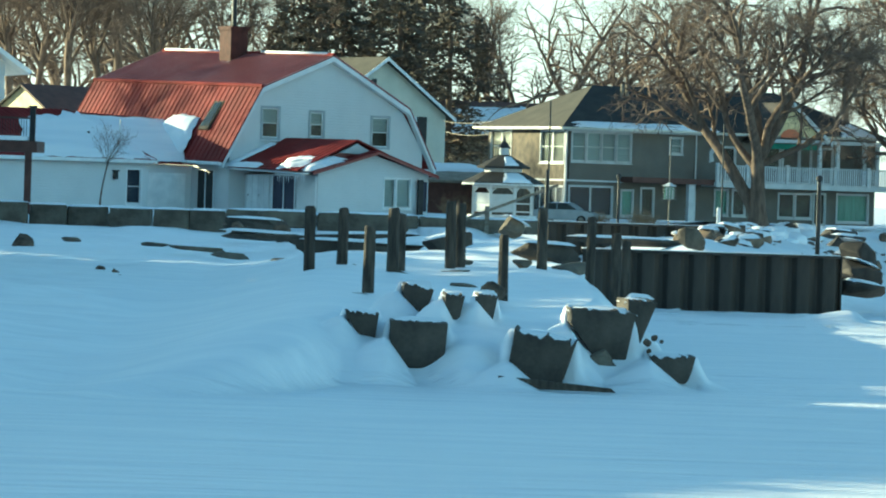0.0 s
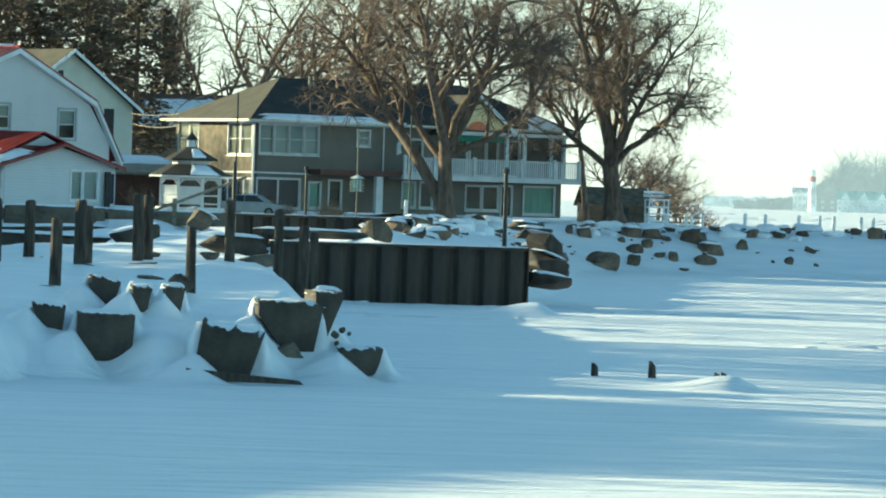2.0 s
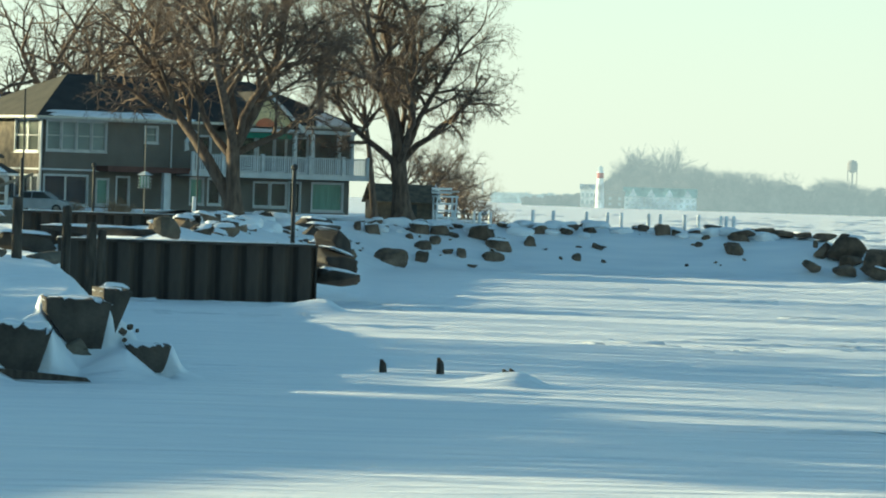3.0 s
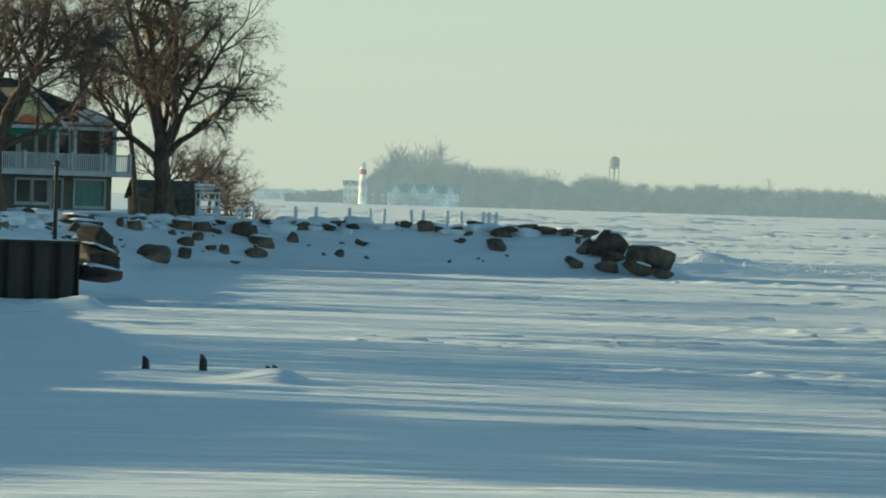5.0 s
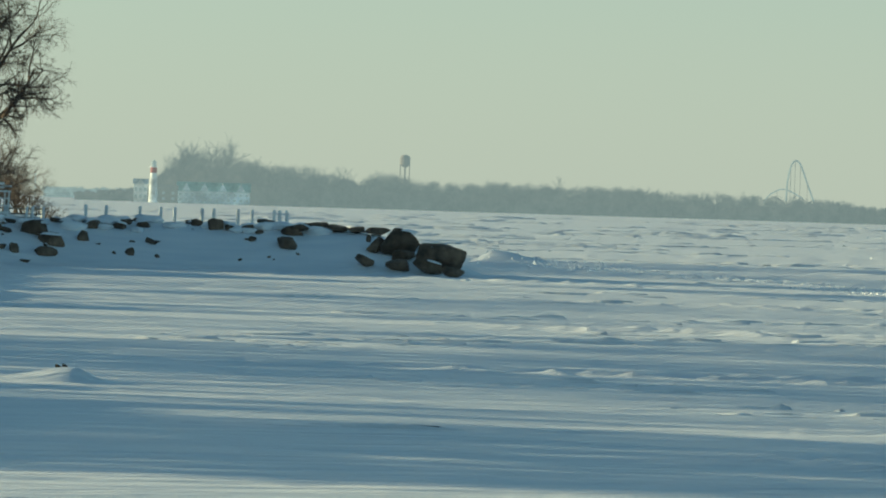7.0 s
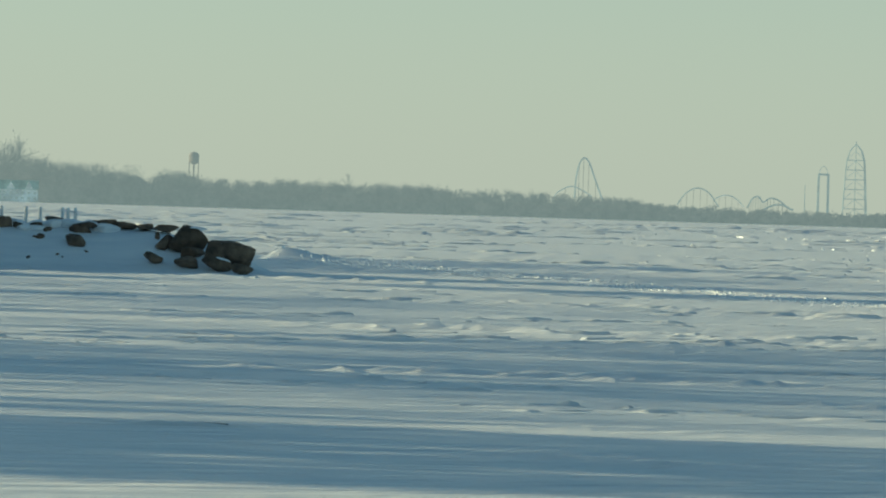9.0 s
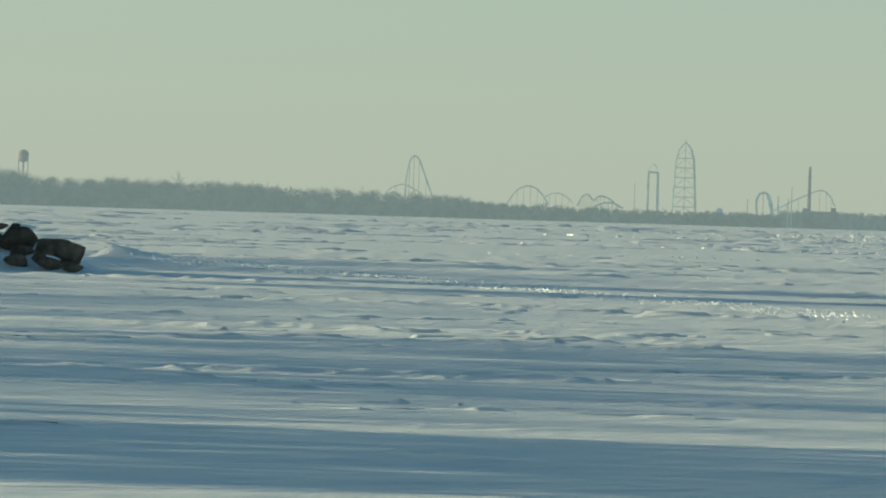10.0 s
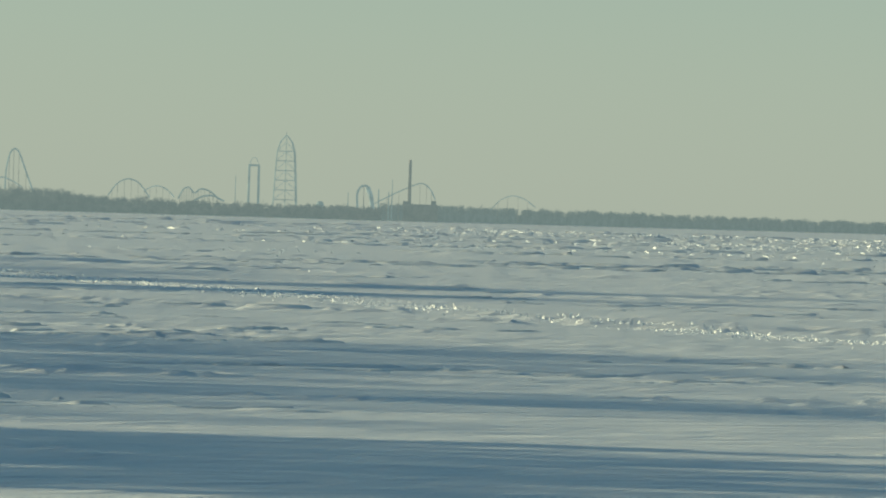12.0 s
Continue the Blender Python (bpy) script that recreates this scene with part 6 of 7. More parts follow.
# boulders wholly under snow between the bare ones
snowed = []
for i in range(4):
    lump = stone_mesh(160 + i, 0.85, 0.7, 0.3)
    lump.materials.clear()
    lump.materials.append(SNOW_CAP)
    lump.shade_smooth()
    snowed.append(lump)
run, i = 42.0, 0
while run < total - 5:
    x, y = bank_place(run, rng.uniform(4.6, 7.2))
    sc = rng.uniform(0.6, 1.25)
    solid("boulder", snowed[i % 4], SNOW_CAP, "boulder wholly under snow on the crest of the bank", "boulder", pose(x, y, height_at(x, y) + 0.08 * sc, 0, 0, 70 * i) @ Matrix.Scale(sc, 4), "snowed boulders of the bank")
    run += rng.uniform(0.5, 1.3)
    i += 1
# the boulders that stand out on the bank, each with its breadth
UPPER = [(24.1, 246.8, 0.45, 0.5), (24.9, 246.7, 0.9, 0.68), (25.7, 247.7, 0.4, 0.3), (27.7, 248.4, 1.0, 0.75), (28.9, 248.7, 1.4, 0.63), (31.2, 248.9, 1.9, 0.8), (35.0, 251.4, 1.4, 0.52),
         (36.7, 252.4, 0.95, 0.46), (38.0, 254.2, 1.0, 0.32), (33.3, 251.2, 0.8, 0.4), (33.9, 248.9, 0.75, 0.63), (29.6, 248.5, 0.5, 0.25), (27.0, 247.2, 0.6, 0.3), (28.4, 247.0, 0.6, 0.5)]
LOWER = [(27.6, 246.0, 1.0, 0.45), (25.2, 238.9, 1.75, 0.85), (25.0, 238.3, 0.9, 0.3), (22.2, 231.4, 1.1, 0.5), (27.4, 243.9, 0.75, 0.6), (29.0, 245.9, 0.7, 0.28), (29.8, 245.7, 0.55, 0.55), (32.1, 247.8, 1.45, 0.75),
         (31.6, 246.4, 1.2, 0.45), (30.2, 244.7, 0.8, 0.18), (36.4, 247.4, 0.57, 0.45), (35.5, 247.3, 0.25, 0.25), (37.9, 247.2, 0.3, 0.28), (18.6, 193.95, 1.1, 0.6)]
CREST = [(45.5, 248.9, 1.2, 0.55), (43.6, 249.8, 0.55, 0.3), (44.2, 250.9, 0.6, 0.24), (40.9, 252.5, 0.75, 0.4), (41.8, 251.6, 0.9, 0.6), (46.1, 250.7, 1.1, 0.55), (47.4, 251.8, 1.05, 0.5), (44.2, 247.5, 0.35, 0.16), (45.9, 247.9, 0.4, 0.15)]
for i, (x, y, w, h) in enumerate(UPPER + LOWER + CREST):
    h = h * 1.25
    ob = solid("boulder", rock_mesh(w * 1.1, min(w, 1.2), h * 1.3, 170 + i, 3.4), ROCK, "brown boulder half buried in snow", "boulder", pose(x, y + 0.25, height_at(x, y) + h * 0.16, rng.uniform(-8, 8), rng.uniform(-10, 10), rng.uniform(-15, 15)), "boulders of the bank")
    if (i < 10 or i == 21) and w > 0.7:
        part("snow_cap", snow_cap(w * 0.9, min(w, 1.2) * 0.8, 0.16, i), SNOW_CAP, ob, "cap of settled snow", True, pose(0, 0.08, h * 0.46))
for i in range(22):
    x, y = bank_place(26 + rng.random() * (total - 32), rng.uniform(0.8, 5.2))
    boulder(x, y, rng.uniform(0.1, 0.25), rng.uniform(0.1, 0.3), i)
for i in range(34):
    x, y = bank_place(rng.uniform(40, 84), rng.uniform(2.2, 6.4))
    boulder(x, y, rng.uniform(0.3, 0.85), rng.uniform(0.2, 0.4), i * 2 + 1, snow=0.45, flat=0.75)
for i, (p, size, turn) in enumerate([((15.18, 162.29, 0.92), (1.7, 1.6, 0.62), (4, 8, 12)), ((15.19, 164.3, 1.57), (1.5, 1.6, 0.75), (4, 18, 30)), ((15.34, 167.3, 2.16), (1.5, 1.6, 0.8), (6, 26, 50)), ((15.15, 169.32, 2.59), (1.4, 1.2, 0.5), (0, 4, 10)),
                                      ((15.21, 173.33, 2.81), (1.3, 1.0, 0.4), (0, 4, 40)), ((16.37, 171.22, 1.14), (0.7, 0.9, 0.6), (8, 30, 15)), ((14.9, 165.33, 1.17), (1.3, 1.4, 0.8), (2, 6, 25)), ((15.19, 168.32, 1.84), (1.2, 1.4, 0.8), (2, -6, 70))]):
    ob = solid("stone_slab", crag_mesh(*size, 240 + i, 20, BLACK_STONE), BLACK_STONE, "dark angular stone stacked beside the steel sea wall", "stone", pose(*p, *turn), "stones beside the sea wall")
    part("snow_cap", snow_cap(size[0] * 0.72, size[1] * 0.72, 0.1, i), SNOW_CAP, ob, "cap of settled snow", True, pose(0, 0, size[2] * 0.45))
# the loose end of the jetty
for i, (p, size, turn) in enumerate([((51.55, 247.6, 1.82), (2.2, 1.7, 1.5), (2, 4, 8)), ((53.35, 245.2, 1.05), (2.75, 1.7, 1.35), (4, 5, -8)), ((53.6, 242.5, 0.25), (1.25, 1.0, 0.55), (0, 10, 20)),
                                      ((51.0, 245.5, 0.55), (1.5, 1.2, 0.75), (0, 4, 10)), ((52.5, 244.5, 0.5), (1.75, 1.0, 0.75), (0, 14, 6)), ((49.36, 246.2, 0.66), (1.25, 0.9, 0.55), (0, 24, 10)),
                                      ((50.3, 247.8, 1.6), (0.75, 0.8, 0.95), (0, 32, 10)), ((51.6, 246.6, 1.05), (1.5, 1.0, 0.6), (0, 0, 20)), ((49.9, 248.1, 1.95), (0.4, 0.4, 0.35), (0, 30, 10))]):
    ob = solid("boulder", rock_mesh(size[0] * 1.06, size[1], size[2] * 1.06, 300 + i, 3.4), ROCK, "big angular brown boulder at the tip of the jetty", "boulder", pose(*p, *turn), "boulders at the tip of the jetty")
    if i in (0, 1, 4):
        part("snow_cap", snow_cap(size[0] * 0.5, size[1] * 0.6, 0.12, i), SNOW_CAP, ob, "cap of settled snow", True, pose(0.2 if i else 0.45, 0.05 if i < 4 else -0.3, size[2] * 0.44))
for i, (p, w, tilt) in enumerate([((50.82, 250.3, 2.36), 1.75, 3), ((48.76, 252.0, 2.46), 1.7, 3), ((47.7, 252.1, 2.55), 1.2, -6), ((46.4, 250.9, 2.42), 1.2, -8), ((45.1, 252.8, 2.62), 1.5, 2), ((49.8, 251.2, 2.42), 1.2, 2)]):
    solid("stone_slab", rock_mesh(w, 1.2, 0.42, 200 + i, 4.0), ROCK, "flat brown stone slab on the crest of the jetty", "stone", pose(*p, 0, tilt, 8), "slabs on the jetty")

# white posts of the dock beyond the jetty
post = Shape().lathe([(0.11, -1.0), (0.11, 1.0), (0.08, 1.06)], 8).mesh("dock_post", WHITE)
for x, y in [(38.63, 282.37), (39.9, 282.19), (41.98, 281.89), (43.28, 281.7), (44.15, 281.56), (45.84, 281.29), (46.57, 281.17), (48.08, 280.92), (48.95, 280.77), (50.31, 280.52), (50.66, 280.46), (51.11, 280.38)]:
    solid("dock_post", post, WHITE, "short white dock post on the jetty", "post", pose(x, y, 2.25), "white dock posts")
for x, y, tall in [(*(10.53, 100.95), 1.0), (*(11.81, 100.81), 1.25), (*(13.26, 100.63), 0.55), (*(13.41, 100.61), 0.6)]:
    solid("stake", Shape().add([(-0.09, -0.07, -0.4), (0.1, -0.07, -0.4), (0.1, 0.08, -0.4), (-0.09, 0.07, -0.4), (-0.08, -0.04, 0.3), (0.05, -0.04, 0.2), (0.05, 0.04, 0.2), (-0.08, 0.04, 0.3)],
                               [(0, 3, 2, 1), (4, 5, 6, 7), (0, 1, 5, 4), (1, 2, 6, 5), (2, 3, 7, 6), (3, 0, 4, 7)]), PILE_WOOD, "splintered pile stump poking through the ice", "stump", pose(x, y, height_at(x, y) if tall < 0.7 else 0, 0, 0, 40 * tall) @ Matrix.Diagonal((tall if tall > 0.7 else 0.8, 1, tall, 1)), "stumps in the ice")

# ---- beyond the big tree: boathouse, dock and the wooded point ----
boat = thing("boathouse", "brown weathered boathouse with a pale gable edge beyond the big tree", "shed", pose(31.06, 283.3, 2.3, 0, 0, 4))
part("wall", Shape().prism([(-2.4, -0.4), (1.5, -0.4), (1.5, 1.35), (-2.4, 1.35)], 0, 0.12), SHINGLE, boat)
part("wall", Shape().box(-2.4, 1.5, 3.4, 3.5, -0.4, 1.35), SHINGLE, boat)
part("wall", Shape().box(-2.4, -2.28, 0.121, 3.399, -0.4, 1.35), SHINGLE, boat)
part("gable_wall", Shape().prism([(0, -0.4), (3.5, -0.4), (3.5, 1.35), (1.75, 2.3), (0, 1.35)], 0, 0.1), GREY_WOOD, boat, m=pose(1.6, 0, 0, 0, 0, 90))
part("roof", Shape().slab((-2.6, -0.3, 1.25), (1.75, -0.3, 1.25), (1.75, 1.75, 2.38), (-2.6, 1.75, 2.38), 0.1), SHINGLE, boat)
part("roof", Shape().slab((1.75, 3.8, 1.25), (-2.6, 3.8, 1.25), (-2.6, 1.76, 2.38), (1.75, 1.76, 2.38), 0.1), SHINGLE, boat)
part("rake_board", Shape().slab((1.755, -0.32, 1.12), (1.815, -0.32, 1.12), (1.815, 1.75, 2.26), (1.755, 1.75, 2.26), -0.16), WHITE, boat, "pale gable edge")
part("door", Shape().box(-0.9, 0.3, -0.05, -0.004, -0.2, 1.1), INSIDE_SHADE, boat)
stand = thing("beach_chair", "tall white timber lookout chair with a slatted seat", "chair", pose(*(30.48, 260.22), 2.3, 0, 0, 24) @ Matrix.Diagonal((0.85, 0.85, 1.15, 1)))
for sx in (-1, 1):
    part("leg", Shape().bar((sx * 0.75 - 0.35, -0.6, 0), (sx * 0.75, -0.2, 1.45), 0.06, sides=4), WHITE, stand)
    part("leg", Shape().bar((sx * 0.75 + 0.2, 0.7, 0), (sx * 0.75, 0.4, 1.45), 0.06, sides=4), WHITE, stand)
    part("arm", Shape().box(sx * 0.75 - 0.06, sx * 0.75 + 0.06, -0.4, 0.6, 1.68, 1.76), WHITE, stand)
for z in (0.35, 0.7, 1.05):
    part("step", Shape().box(-1.0, 0.75, -0.55 + z * 0.2, -0.4 + z * 0.2, z, z + 0.09), WHITE, stand)
part("seat", Shape().box(-0.8, 0.8, -0.35, 0.5, 1.42, 1.5), WHITE, stand)
for z in (1.6, 1.78):
    part("back_slat", Shape().box(-0.8, 0.8, 0.52, 0.58, z, z + 0.12), WHITE, stand)
dock = thing("dock", "white-railed timber dock half under snow", "dock", pose(*(32.44, 264.01), 2.3, 0, 0, 8))
part("deck", Shape().box(-2.2, 1.4, 0, 3.5, 0, 0.18), GREY_WOOD, dock)
for x in (-2.1, -1.0, 0.2, 0.55, 1.2):
    part("post", Shape().bar((x, 0.1, -0.5), (x, 0.1, 0.85), 0.12, sides=8), WHITE, dock)
for z in (0.35, 0.65):
    part("rail", Shape().box(-2.2, 1.3, 0.02, 0.08, z, z + 0.09), GREY_WOOD, dock)
part("snow_cap", snow_cap(3.2, 2.6, 0.2, 4), SNOW_CAP, dock, "settled snow", True, pose(-0.4, 1.8, 0.18))
for i, ((x, y), sc) in enumerate([((36.33, 327.99), 0.4), ((43.01, 377.56), 0.42), ((48.84, 417.15), 0.38), ((52.26, 436.89), 0.36), ((54.4, 446.7), 0.34), ((57.75, 466.44), 0.3), ((59.81, 476.26), 0.26), ((36.48, 343.07), 0.45), ((61.15, 481.13), 0.2), ((54.07, 456.81), 0.4), ((56.41, 466.6), 0.36), ((58.5, 476.42), 0.33)]):
    copy_thing((back_c, back_d)[i % 2], pose(x, y, height_at(x, y) - 0.3, 0, 0, 47 * i) @ Matrix.Diagonal((sc, sc, sc * 0.92, 1)))

# ---- broken ice ----
def ice_chunks(name, label, places, seed, steep=1.0):
    """Small tilted plates and splinters of ice, pushed up and frozen in."""
    rg = random.Random(seed)
    s = Shape()
    heights = ground_height(np.array([p[0] for p in places]), np.array([p[1] for p in places]))
    for (x, y, r), z in zip(places, heights):
        z = float(z)
        a, w, h = rg.uniform(0, 6.28), r * rg.uniform(0.6, 1.6), r * steep * rg.uniform(0.12, 0.4)
        c, q = math.cos(a) * w, math.sin(a) * w
        tx, ty = rg.uniform(-0.5, 0.5) * r, rg.uniform(-0.5, 0.5) * r
        s.add([(x - c, y - q, z - 0.1), (x + c, y + q, z - 0.1), (x - q * 0.5, y + c * 0.5, z - 0.1), (x + tx, y + ty, z + h)], [(0, 1, 3), (1, 2, 3), (2, 0, 3)])
    return solid(name, s, SNOW_CAP, label, "ice", kind="stuff")


ra, rb = Vector((75.2, 310.0)), Vector((73.4, 138.0))
rg = random.Random(31)
ridge_places = []
for i in range(11500):
    t = rg.uniform(0.0, 1.08)
    p = ra.lerp(rb, t)
    if noise.noise((t * 40, 7, 0)) < -0.25:
        continue
    across = Vector((rb.y - ra.y, ra.x - rb.x)).normalized() * (rg.gauss(0, 0.006) * p.length + (2.2 if rg.random() < 0.3 else 0) + 0.8 * math.sin(t * 9))
    ridge_places.append((p.x + across.x, p.y + across.y, rg.uniform(0.03, 0.1) * (p.length / 150) ** 0.8))
ice_chunks("ice_ridge", "line of pushed-up ice splinters glinting across the frozen lake", ridge_places, 5, 2.0)
field = []
for i in range(6000):
    az, dist = radians(rg.uniform(2, 30)), 260 * math.exp(rg.random() ** 1.2 * 1.6)
    if noise.noise((math.sin(az) * dist / 60, math.cos(az) * dist / 30, 3)) + 0.25 * (math.degrees(az) - 14) / 14 < 0.08:
        continue
    field.append((math.sin(az) * dist, math.cos(az) * dist, rg.uniform(0.05, 0.14) * (dist / 260) ** 0.8))
for i in range(9000):
    az, dist = radians(rg.uniform(17, 29)), rg.uniform(430, 1500)
    if noise.noise((math.sin(az) * dist / 90, math.cos(az) * dist / 60, 13)) + 0.3 * (math.degrees(az) - 24) / 5 < 0.12:
        continue
    field.append((math.sin(az) * dist, math.cos(az) * dist, rg.uniform(0.2, 0.7) * (dist / 700) ** 0.7))
ice_chunks("ice_rubble", "scattered blocks of rough ice on the frozen lake", field, 6)


def drift_lumps(name, label, places, seed):
    """Wind-carved hummocks of hard snow, each a low ragged back drawn out along the wind."""
    rg = random.Random(seed)
    s = Shape()
    heights = ground_height(np.array([p[0] for p in places]), np.array([p[1] for p in places]))
    n, q = 9, 5
    faces = [(i * q + j, (i + 1) * q + j, (i + 1) * q + j + 1, i * q + j + 1) for i in range(n - 1) for j in range(q - 1)]
    for (x, y, long_, wide, tall), z in zip(places, heights):
        if z > 0.3:
            continue
        turn, peak = radians(rg.gauss(-12, 9)), rg.uniform(0.6, 0.92)
        ca, sa = math.cos(turn), math.sin(turn)
        pts = []
        for i in range(n):
            u = i / (n - 1)
            rise = (u / peak) ** 0.9 if u < peak else ((1 - u) / (1 - peak)) ** 0.8
            rise *= rg.uniform(0.5, 1.1)
            for j in range(q):
                v = (-1, -0.72, -0.3, 0.3, 1)[j]
                lift = (0, 1.0, 0.8, 0.4, 0)[j] * rg.uniform(0.8, 1.15)
                lx, ly = (u - 0.5) * long_, v * wide / 2 * (0.5 + 0.5 * rise) + rg.uniform(-0.1, 0.1) * wide
                pts.append((x + lx * ca - ly * sa, y + lx * sa + ly * ca, float(z) - (0.03 if 0 < j < q - 1 and 0 < i < n - 1 else 0.3) + tall * rise * lift))
        s.add(pts, [f[::-1] for f in faces])
    return solid(name, s, SNOW_CAP, label, "snow", kind="stuff", smooth=True)


hummocks = []
for i in range(7000):
    az, dist = radians(rg.uniform(0, 30)), 1 / rg.uniform(1 / 330, 1 / 62)
    x, y = math.sin(az) * dist, math.cos(az) * dist
    if noise.noise((x / 16, y / 9, 5)) < 0.24 + (0.5 if dist < 80 else 0):
        continue
    grow_ = (dist / 110) ** 0.5 * (1.5 if rg.random() < 0.05 else 1.0)
    hummocks.append((x, y, rg.uniform(0.8, 3.2) * grow_, rg.uniform(0.4, 1.1) * grow_, rg.uniform(0.03, 0.14) * grow_ * (0.5 + 0.5 * rg.random())))
drift_lumps("snow_hummocks", "low wind-carved hummocks of hard snow on the ice", hummocks, 61)
hummocks = []
for i in range(11000):
    az, dist = radians(rg.uniform(2, 30)), 1 / rg.uniform(1 / 1700, 1 / 250)
    x, y = math.sin(az) * dist, math.cos(az) * dist
    if noise.noise((x / 70, y / 40, 9)) < 0.12:
        continue
    grow_ = (dist / 250) ** 0.8 * (1.7 if rg.random() < 0.05 else 1.0)
    hummocks.append((x, y, rg.uniform(1.2, 4.5) * grow_, rg.uniform(0.6, 1.6) * grow_, rg.uniform(0.04, 0.13) * grow_))
drift_lumps("snow_hummocks", "rough hummocks of snow and ice far out on the lake", hummocks, 62)

# ---- the far shore ----
def canopy(name, label, az0, az1, dist0, dist1, top, count, seed, material, proud=0):
    """Bare woods far off: rows of rounded crowns, feathered with twigs; proud ones stand above the rest with open boughs."""
    rg = random.Random(seed)
    s = Shape()

    def place(t, dd):
        a, d = radians(az0 + (az1 - az0) * t), dist0 + (dist1 - dist0) * t + dd
        return math.sin(a) * d, math.cos(a) * d

    def fork(x, y, z, lean, length, w, level):
        x2, z2 = x + math.sin(lean) * length, z + math.cos(lean) * length
        px, pz = math.cos(lean) * w, -math.sin(lean) * w
        s.add([(x - px, y, z - pz), (x + px, y, z + pz), (x2 + px * 0.55, y + 0.2, z2 + pz * 0.55), (x2 - px * 0.55, y + 0.2, z2 - pz * 0.55)], [(0, 1, 2, 3)])
        if level:
            for j in range(5 if level > 1 else 7):
                f = 1.0 if j == 0 else rg.uniform(0.35, 1.0)
                fork(x + (x2 - x) * f, y + rg.uniform(-1, 1), z + (z2 - z) * f, lean * 0.85 + rg.gauss(0, 0.6), length * rg.uniform(0.5, 0.78), max(w * 0.6, 0.04), level - 1)

    span = math.radians(abs(az1 - az0)) * dist0
    n = 1100
    for row in range(3):
        crowns = []
        for i in range(count):
            t = rg.random()
            h = top(t) * rg.uniform(0.78, 1.0) * (1.0, 0.94, 0.84)[row]
            crowns.append((t, h, h * rg.uniform(0.3, 0.6) / span))
        crowns.sort()
        edge, ts = np.zeros(n + 1), np.linspace(0, 1, n + 1)
        for t, h, w in crowns:
            edge = np.maximum(edge, h * (0.4 + 0.26 * np.clip(1 - ((ts - t) / w) ** 2, 0, 1)) * (np.abs(ts - t) < w))
        edge = edge * (0.97 + 0.06 * value_noise(ts * span / 0.9, ts * 0, seed + row) + 0.12 * value_noise(ts * span / 3.0, ts * 0, seed + row + 9))
        dd = (2 - row) * 18
        foot = [place(t, dd) for t in ts]
        s.add([(x, y, -1) for x, y in foot] + [(x, y, float(e)) for (x, y), e in zip(foot, edge)], [(i, i + 1, i + n + 2, i + n + 1) for i in range(n)])
        for t, h, w in crowns:
            for j in range(120):
                f, k_ = rg.gauss(0, 0.75), rg.uniform(0.35, 0.85)
                x, y = place(t + w * k_ * math.sin(f), dd - 2)
                far_ = min(k_ + rg.uniform(0.15, 0.35), rg.uniform(0.9, 1.08))
                tx, ty = place(t + w * far_ * math.sin(f + rg.uniform(-0.3, 0.3)), dd - 2)
                z0, z1 = h * (0.42 + 0.56 * k_ * math.cos(f)), h * (0.42 + 0.56 * far_ * math.cos(f))
                s.add([(x - 0.1, y, z0), (x + 0.1, y, z0), (tx, ty, z1)], [(0, 1, 2)])
    for i in range(proud):
        t = rg.random()
        h = top(t) * rg.uniform(0.95, 1.1)
        x, y = place(t, rg.uniform(-10, 30))
        fork(x, y, 0.0, rg.gauss(0, 0.06), h * 0.42, 0.011 * h, 3)
    return solid(name, s, material, label, "woods", kind="stuff")


FAR = 2650.0
SKYLINE = [(8.357, 5), (8.707, 7), (8.815, 22), (8.994, 30), (9.172, 35), (9.459, 34), (9.816, 25), (10.461, 24), (11.033, 23), (11.212, 15), (11.534, 23),
           (12.035, 16), (12.893, 18), (14.178, 17), (16.027, 15), (15.687, 15), (17.118, 14), (17.906, 9.5), (21.4, 8)]
woods_0, woods_1 = SKYLINE[0][0], SKYLINE[-1][0]
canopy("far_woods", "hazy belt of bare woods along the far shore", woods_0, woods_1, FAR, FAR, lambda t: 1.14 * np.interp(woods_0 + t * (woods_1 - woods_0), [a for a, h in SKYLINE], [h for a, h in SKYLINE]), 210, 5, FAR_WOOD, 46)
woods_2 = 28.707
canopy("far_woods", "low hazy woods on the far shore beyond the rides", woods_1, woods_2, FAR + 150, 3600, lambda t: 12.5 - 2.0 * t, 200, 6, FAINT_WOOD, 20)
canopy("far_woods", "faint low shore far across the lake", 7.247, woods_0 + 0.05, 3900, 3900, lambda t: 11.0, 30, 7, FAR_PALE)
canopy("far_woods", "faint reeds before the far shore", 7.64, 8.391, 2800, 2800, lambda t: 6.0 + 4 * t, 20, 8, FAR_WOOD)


def far_frame(t_az, dist):
    """A pose on the far shore, square to the line of sight."""
    return pose(math.sin(radians(t_az)) * dist, math.cos(radians(t_az)) * dist, 0, 0, 0, -t_az)


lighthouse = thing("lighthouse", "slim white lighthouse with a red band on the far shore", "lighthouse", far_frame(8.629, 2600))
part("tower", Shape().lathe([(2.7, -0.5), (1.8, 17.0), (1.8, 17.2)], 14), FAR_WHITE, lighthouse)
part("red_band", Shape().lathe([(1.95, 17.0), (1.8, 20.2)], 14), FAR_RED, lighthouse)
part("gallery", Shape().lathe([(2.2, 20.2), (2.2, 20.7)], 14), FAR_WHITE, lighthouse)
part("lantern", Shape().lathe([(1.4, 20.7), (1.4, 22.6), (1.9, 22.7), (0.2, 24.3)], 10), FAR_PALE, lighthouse)


